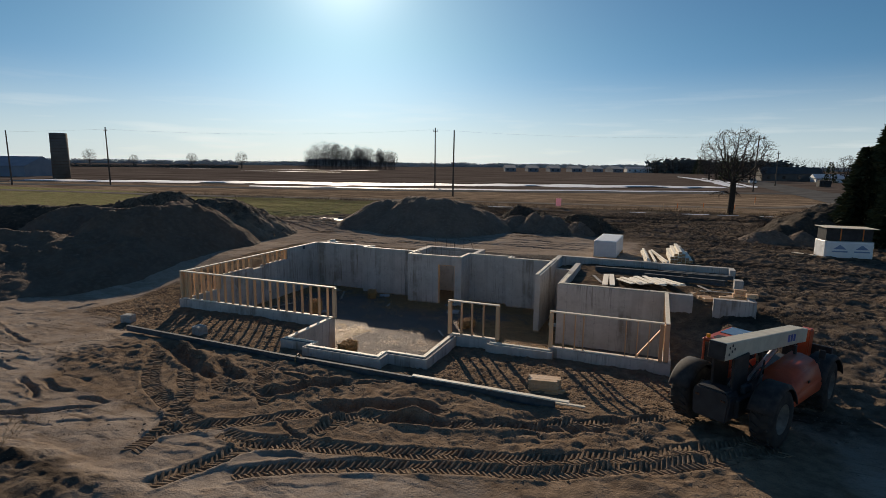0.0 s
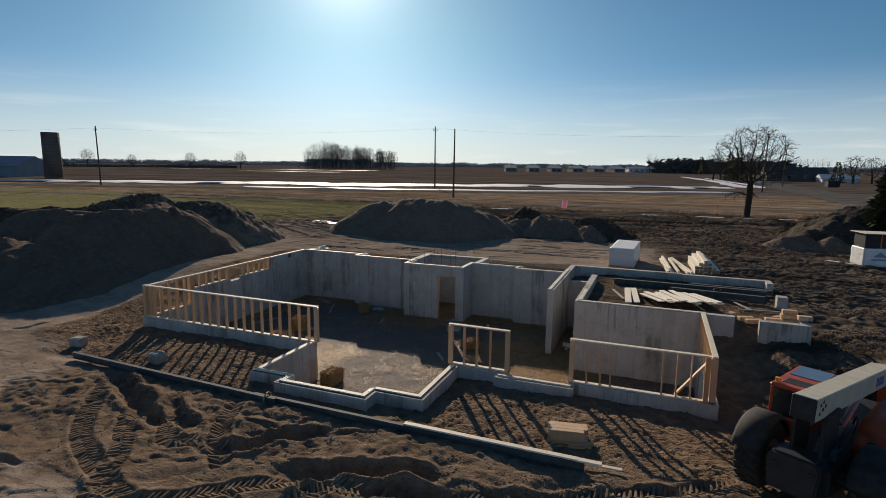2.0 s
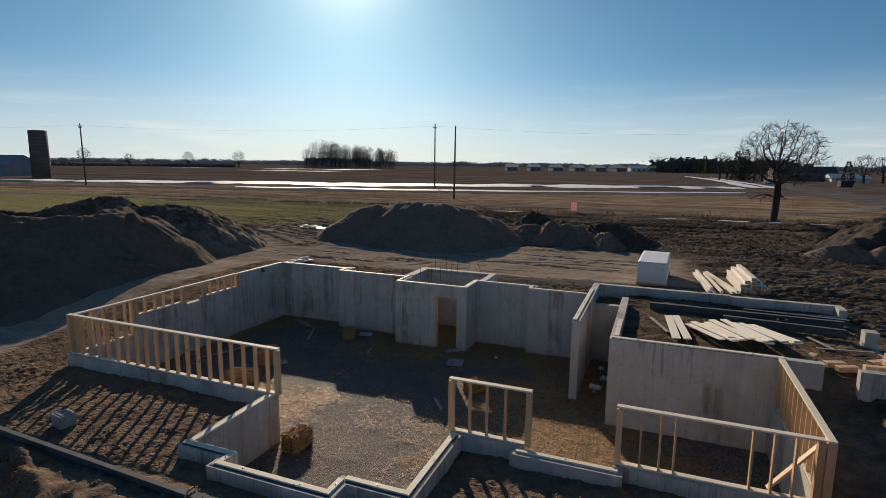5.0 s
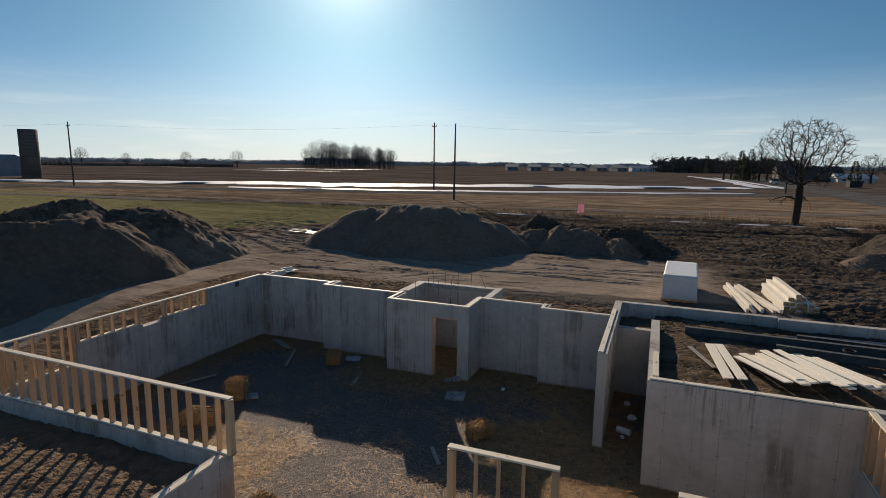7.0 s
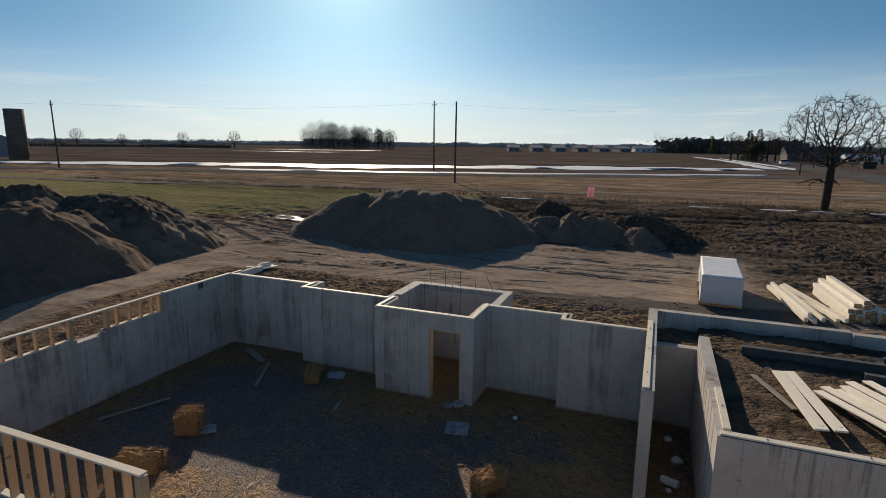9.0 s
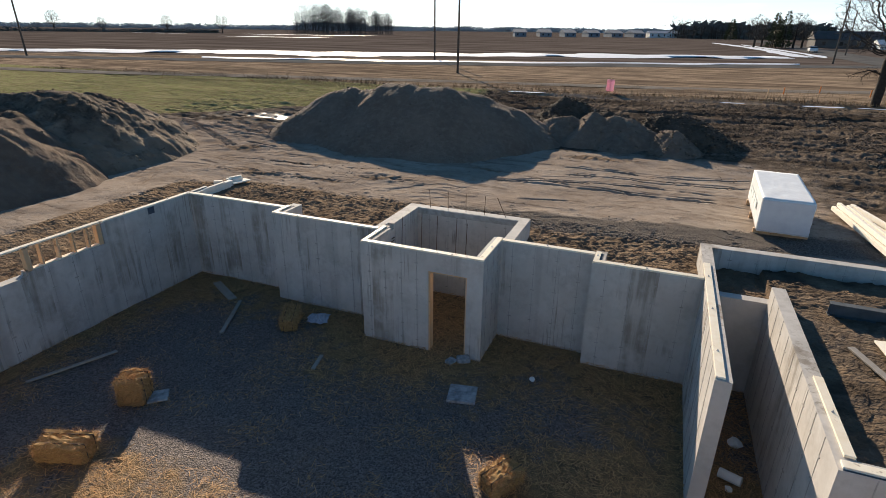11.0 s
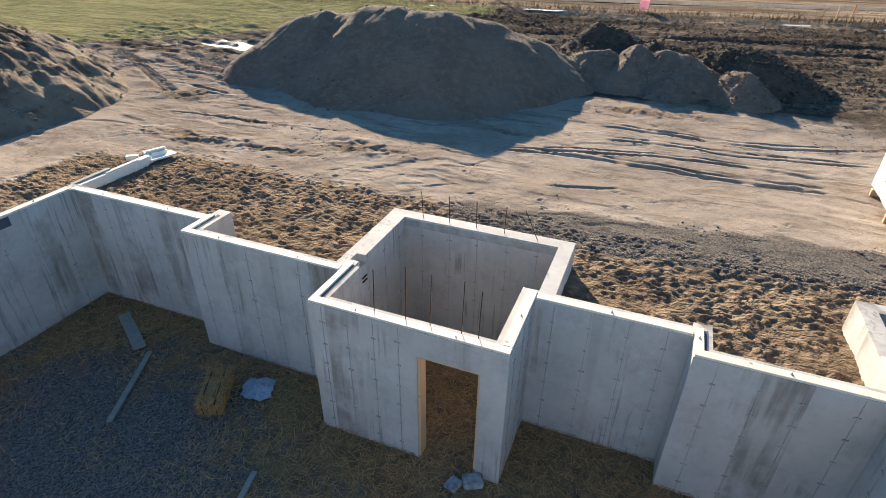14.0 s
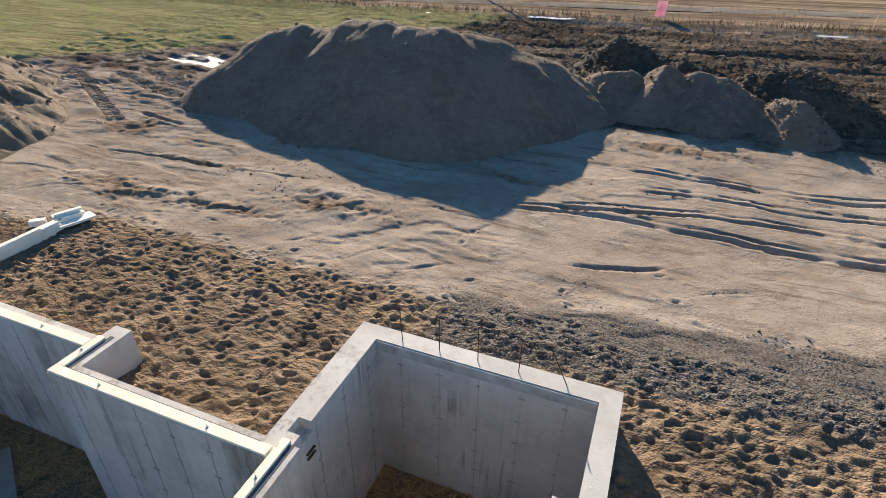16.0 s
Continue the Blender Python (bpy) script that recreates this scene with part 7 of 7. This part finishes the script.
silo = thing("silo", None, None, "tall dark stained concrete silo without a roof", "silo", m=pose(-144.9, 95.7, 0.4))
part("shell", tube((0, 0, -0.4), (0, 0, 11.9), 2.0, 1.95, 32), SILO, silo, "", True)
for k in range(14):
    part("hoop", lathe([(1.99 - 0.003 * k, 0), (2.015 - 0.003 * k, 0.02), (2.015 - 0.003 * k, 0.05), (1.99 - 0.003 * k, 0.07)], 32), STEEL, silo).matrix_local = pose(0, 0, 0.6 + 0.82 * k, 0, -90, 0)


def barn(name, label, x, y, turn, ln, wd, h, roof_h, wallm, roofm, wins=0, category="barn"):
    root = thing(name, None, None, label, category, m=pose(x, y, gz(x, y) - 0.1, 0, 0, turn))
    w = part("wall", box(0, ln, 0, wd, 0, h), wallm, root)
    rf = prism([(-0.4, h), (wd + 0.4, h), (wd / 2, h + roof_h)], -0.4, ln + 0.4)
    bmesh.ops.rotate(rf, verts=rf.verts[:], matrix=Matrix.Rotation(radians(90), 3, "Z"))
    bmesh.ops.scale(rf, vec=(-1, 1, 1), verts=rf.verts[:])
    bmesh.ops.recalc_face_normals(rf, faces=rf.faces[:])
    part("roof", rf, roofm, root)
    for k in range(wins):
        a = ln * (k + 0.5) / wins
        part("window", box(a - 0.5, a + 0.5, -0.04, 0.01, h * 0.35, h * 0.75), DARKGLASS, root)
    return root


barn("machine_shed", "low pale blue shed beside the silo", -192.5, 86.3, 25, 30, 15, 3.0, 2.8, BLUEROOF, BLUEROOF, 0, "shed")
FARWALL = plain("dull_blue_siding", (0.16, 0.185, 0.22), (0.20, 0.23, 0.265), 0.5, 0.95, 0, 0.1, 20, 0.03)
for k in range(6):
    barn("poultry_barn", "low blue-roofed barn far across the fields", -112 + 15.0 * k, 412 + 13 * k, 18, 8, 30, 3.0, 2.2, FARWALL, FARWALL, 2)
barn("poultry_barn", "long low white barn far across the fields", -26, 478, 14, 38, 14, 3.4, 1.6, WHITEWALL, BLUEROOF, 9)
barn("farmhouse", "small white house with a pale roof by the side road", 52, 232, 3, 11, 7, 1.5, 1.5, WHITEWALL, WHITEWALL, 3, "house")
barn("farmhouse", "long low house with a dark roof by the side road", 66, 190, 8, 18, 9, 2.6, 2.2, WHITEWALL, DARKROOF, 5, "house")
barn("farmhouse", "low dark-roofed house behind the bare trees", 36, 240, 4, 20, 9, 2.8, 2.6, SILO, DARKROOF, 4, "house")
barn("farmhouse", "long low house with a dark roof by the side road", 86, 200, 8, 18, 9, 2.6, 2.4, WHITEWALL, DARKROOF, 5, "house")


def car(label, x, y, turn, paint):
    root = thing("car", None, None, label, "car", m=pose(x, y, gz(x, y) + 0.08, 0, 0, turn))
    side = [(-2.2, 0.35), (2.15, 0.35), (2.25, 0.62), (2.1, 0.82), (1.1, 0.95), (-1.9, 1.0), (-2.25, 0.85)]
    part("body", prism(side, -0.88, 0.88, 0.06), paint, root)
    part("cabin", prism([(-1.75, 0.97), (1.05, 0.94), (0.3, 1.42), (-1.2, 1.45)], -0.78, 0.78, 0.05), DARKGLASS, root, "dark windows")
    part("roof", prism([(-1.25, 1.43), (0.32, 1.41), (0.1, 1.49), (-1.05, 1.5)], -0.74, 0.74, 0.02), paint, root)
    for wx in (-1.35, 1.4):
        for wy in (-0.8, 0.8):
            wh = part("wheel", tube((0, -0.11, 0), (0, 0.11, 0), 0.33, n=18), RUBBER, root)
            wh.matrix_local = pose(wx, wy, 0.33)
            part("rim", tube((0, -0.115, 0), (0, 0.115, 0), 0.2, n=14), GALV, wh)
    for wy in (-0.6, 0.6):
        part("headlight", box(2.12, 2.2, wy - 0.16, wy + 0.16, 0.62, 0.74, 0.02), WHITEWALL, root)


car("white sedan standing on the grey asphalt side road", SIDE_CAR[0], SIDE_CAR[1], SIDE_CAR[2], CARPAINT)
bin_ = thing("waste_skip", None, None, "dark steel waste skip standing on the dry grass", "skip", m=pose(40, 170, gz(40, 170), 0, 0, 12))
part("hull", prism([(-1.5, 0.1), (1.2, 0.1), (1.5, 1.7), (-1.5, 1.7)], -0.9, 0.9, 0.04), BLACKP, bin_)
for k in range(4):
    part("rib", box(-1.1 + 0.7 * k, -1.02 + 0.7 * k, -0.96, -0.88, 0.2, 1.65, 0.01), RUBBER, bin_)
part("rim", box(-1.56, 1.56, -0.95, 0.95, 1.66, 1.74, 0.02), RUBBER, bin_)

# survey stakes
for (x, y, h, mat_, lab) in ((-10.8, 63.3, 1.15, PINK, "wooden stake with a pink survey board"), (4.8, 69.0, 0.65, ORANGEP, "orange survey stake in the dry grass"), (2.0, 67.0, 0.6, ORANGEP, "orange survey stake in the dry grass"), (11.5, 80.0, 1.0, ORANGEP, "orange survey stake in the dry grass"), (7.8, 67.5, 0.65, ORANGEP, "orange survey stake in the dry grass"), (0.5, 64.0, 0.7, LUMBER, "plain wooden survey stake in the dry grass")):
    s = thing("survey_stake", None, None, lab, "stake", m=pose(x, y, gz(x, y) - 0.15, 0, 2, 20))
    part("post", box(-0.03, 0.03, -0.03, 0.03, 0, h + 0.15, 0.004), LUMBER, s)
    if mat_ is PINK:
        part("board", box(-0.3, 0.3, -0.05, -0.03, 0.3, h + 0.05, 0.004), PINK, s, "pink board")
    elif mat_ is ORANGEP:
        part("painted_tip", box(-0.034, 0.034, -0.034, 0.034, h * 0.45, h + 0.155, 0.004), ORANGEP, s, "orange painted tip")

# ---- dry grass, brush, clods ----
rng = np.random.default_rng(21)


def scatter(n, x0, x1, y0, y1, keep):
    gx_, gy_ = rng.uniform(x0, x1, n), rng.uniform(y0, y1, n)
    k = keep(gx_, gy_)
    gx_, gy_ = gx_[k], gy_[k]
    i_, j_ = np.clip(np.searchsorted(ys, gy_), 1, len(ys) - 1), np.clip(np.searchsorted(xs, gx_), 1, len(xs) - 1)
    return np.stack([gx_, gy_, Z[i_, j_] - 0.03], 1)


p = scatter(60000, -60, 26, 57, 72, lambda x, y: (np.abs(y - 60.6 - 0.1 * (x + 20)) < 0.9 + 0.8 * vnoise(x, y, 3, 3, 2)) | (rng.uniform(0, 1, len(x)) < 0.16 * (y - 0.1 * (x + 20) > 60)))
blades("dry_grass", p, rng.uniform(0.10, 0.36, len(p)), 0.022, 0.8, DRYGRASS, "tall dry tan grass along the field edge", "grass", seed=5)
bi = scatter(2500, -17, -11.2, 4.2, 8.2, lambda x, y: (x + 0.55 * y < -9.4 + 0.6 * vnoise(x, y, 1, 2, 3)))
blades("dead_weeds", bi, rng.uniform(0.08, 0.3, len(bi)), 0.012, 0.9, DRYGRASS, "dead brown weeds at the edge of the yard", "grass", seed=6)
p = scatter(16000, 8, 22, 45, 57, lambda x, y: np.hypot(x - 13.5, (y - 50.5) * 1.2) < 6)
p[:, 2] += np.clip(2.6 - 0.42 * np.hypot(p[:, 0] - 14, (p[:, 1] - 51.5)), 0, 3) * 0.8
blades("brush_stalks", p, rng.uniform(0.3, 0.9, len(p)), 0.025, 1.2, FARTWIG, "brown dead brush piled on the heap", "brush", seed=8)


def clod_field(name, pts, sizes, material, label, seed):
    """Lumps of soil or stone, too small to pick apart, as one mesh."""
    r = np.random.default_rng(seed)
    n = len(pts)
    octa = np.array([(1, 0, 0), (-1, 0, 0), (0, 1, 0), (0, -1, 0), (0, 0, 1), (0, 0, -1)], float)
    tri = np.array([(0, 2, 4), (2, 1, 4), (1, 3, 4), (3, 0, 4), (2, 0, 5), (1, 2, 5), (3, 1, 5), (0, 3, 5)])
    v = octa[None] * r.uniform(0.6, 1.3, (n, 6, 1)) * sizes[:, None, None] * np.array([1, 1, 0.7])
    a = r.uniform(0, math.tau, n)
    c, s = np.cos(a)[:, None], np.sin(a)[:, None]
    v = np.stack([v[..., 0] * c - v[..., 1] * s, v[..., 0] * s + v[..., 1] * c, v[..., 2]], -1) + pts[:, None, :]
    f = (tri[None] + (np.arange(n) * 6)[:, None, None]).reshape(-1, 3)
    me = bpy.data.meshes.new(name)
    me.vertices.add(n * 6)
    me.vertices.foreach_set("co", v.reshape(-1).astype(np.float32))
    me.loops.add(f.size)
    me.loops.foreach_set("vertex_index", f.ravel().astype(np.int32))
    me.polygons.add(len(f))
    me.polygons.foreach_set("loop_start", np.arange(0, f.size, 3, dtype=np.int32))
    me.update()
    me.materials.append(material)
    return tagged(new(name, me), label, "soil", kind="stuff")


DARKCLOD = make_leaf("topsoil_clods", (0.055, 0.043, 0.033), (0.135, 0.107, 0.082), 0.97)
CLOD = make_leaf("soil_clods", (0.13, 0.10, 0.075), (0.24, 0.185, 0.14), 0.95)
STONE = make_leaf("grey_stones", (0.10, 0.085, 0.072), (0.27, 0.235, 0.20), 0.85)
p = scatter(60000, -23, 12, 4.5, 60, lambda x, y: (vnoise(x, y, 2.2, 4, 14) + 0.25 * (y > 38) * (x > -4) + 0.2 * (y < 15) > 0.28) & (Z[np.clip(np.searchsorted(ys, y), 0, len(ys) - 1), np.clip(np.searchsorted(xs, x), 0, len(xs) - 1)] > -1.5))
clod_field("soil_clods", p + [0, 0, 0.02], rng.uniform(0.012, 0.05, len(p)) * rng.uniform(0.5, 1.2, len(p)), CLOD, "crumbled clods of damp soil on the sand", 3)
p = scatter(42000, -12.6, 1.5, 30.6, 34, lambda x, y: (np.abs(y - 31.6 - 0.12 * (x + 12)) < 0.95 + 0.5 * vnoise(x, y, 1.2, 3, 5)) & (rng.uniform(0, 1, len(x)) < 0.8))
clod_field("gravel_stones", p + [0, 0, 0.02], rng.uniform(0.012, 0.032, len(p)), STONE, "loose grey gravel in a strip on the sand", 4)
p = scatter(70000, -20, 16, 43, 60, lambda x, y: vnoise(x, y, 1.8, 3, 24) > 0.0)
clod_field("mud_clods", p + [0, 0, 0.02], rng.uniform(0.015, 0.075, len(p)) * rng.uniform(0.4, 1, len(p)), DARKCLOD, "dark lumps of mud behind the heaps", 5)
p = scatter(30000, -17, 4, 6.5, 14.4, lambda x, y: vnoise(x, y, 1.6, 4, 34) + 0.35 * inside(x, y, -14, 3, 9.5, 14.2, 1.5) > 0.22)
clod_field("yard_clods", p + [0, 0, 0.015], rng.uniform(0.010, 0.042, len(p)) * rng.uniform(0.4, 1.2, len(p)), CLOD, "crumbled dark soil along the wheel tracks", 6)


def on_heaps(name, objects, n, lo, hi, material, label, seed):
    """Clods lying over the given heaps."""
    r = np.random.default_rng(seed)
    pts = []
    for ob in objects:
        co = np.empty(len(ob.data.vertices) * 3, np.float32)
        ob.data.vertices.foreach_get("co", co)
        co = co.reshape(-1, 3)
        pts.append(co[r.integers(0, len(co), n)] + r.uniform(-0.05, 0.05, (n, 3)))
    pts = np.concatenate(pts)
    clod_field(name, pts, lo + (hi - lo) * r.uniform(0, 1, len(pts)) ** 3, material, label, seed)


on_heaps("topsoil_clods", [o for o in bpy.data.objects if o.name.startswith("topsoil_mound") and o.data.vertices[0].co.x > -20], 5000, 0.02, 0.11, DARKCLOD, "dark crumbling clods lying over the topsoil", 81)
on_heaps("sand_clods", [o for o in bpy.data.objects if o.name.startswith(("spoil_mound", "sand_mound", "topsoil_mound")) and not (o.name.startswith("topsoil") and o.data.vertices[0].co.x > -20)], 1400, 0.015, 0.09, CLOD, "small brown clods lying over the sand heaps", 82)

p = scatter(60000, -28, -1, 31.5, 43, lambda x, y: vnoise(x * 0.35, y * 1.3, 1.3, 5, 44) > 0.22)
clod_field("sand_crumbs", p + [0, 0, 0.012], rng.uniform(0.008, 0.035, len(p)) * rng.uniform(0.4, 1.1, len(p)), CLOD, "fine dark crumbs of soil strewn over packed sand", 23)
p = scatter(26000, -30, 3, 5, 14.2, lambda x, y: vnoise(x * 0.5, y * 1.2, 1.0, 5, 45) > 0.25)
clod_field("yard_clods", p + [0, 0, 0.01], rng.uniform(0.008, 0.035, len(p)) * rng.uniform(0.4, 1.1, len(p)), CLOD, "fine dark crumbs of soil strewn over the yard", 24)
WEED = make_leaf("dead_weed_stalks", (0.20, 0.135, 0.085), (0.085, 0.06, 0.042), 0.9)
p = scatter(90000, -75, 24, 56, 72, lambda x, y: (np.abs(y - 61.9 - 0.03 * (x + 20) - 0.5 * vnoise(x, y * 0, 6, 2, 7)) < 0.55 + 0.5 * vnoise(x, y, 2.2, 3, 12)) & (vnoise(x, y, 0.9, 3, 15) > -0.2))
blades("dead_weeds", p, rng.uniform(0.12, 0.55, len(p)), 0.03, 0.5, WEED, "dark dead weeds standing along the field edge", "grass", seed=15)
p = scatter(45000, 2, 13, 17, 45, lambda x, y: (vnoise(x * 0.5, y, 1.5, 4, 29) > 0.05) & ((x > 4.2) | (y > 31)))
clod_field("mud_clods", p + [0, 0, 0.02], rng.uniform(0.015, 0.07, len(p)) * rng.uniform(0.4, 1, len(p)), CLOD, "lumps of churned soil beside the garage", 19)
WHEATLEAF = make_leaf("winter_wheat_blades", (0.19, 0.205, 0.07), (0.37, 0.32, 0.16), 0.7)
p = scatter(150000, -60, -18, 42, 62, lambda x, y: (wheat[np.clip(np.searchsorted(ys, y), 0, len(ys) - 1), np.clip(np.searchsorted(xs, x), 0, len(xs) - 1)] > 0.5) & (vnoise(x * 0.12 + 0.05 * y, y * 2.2, 1.4, 4, 51) > -0.05))
blades("winter_wheat", p, rng.uniform(0.04, 0.085, len(p)), 0.016, 0.9, WHEATLEAF, "short olive green winter wheat in the field", "wheat", seed=12)
p = scatter(24000, -17, 1.5, 11.0, 13.9, lambda x, y: vnoise(x, y, 0.9, 4, 36) > 0.0)
clod_field("yard_clods", p + [0, 0, 0.01], rng.uniform(0.012, 0.055, len(p)) * rng.uniform(0.3, 1.1, len(p)), CLOD, "crumbled dark soil along the steel beams", 9)
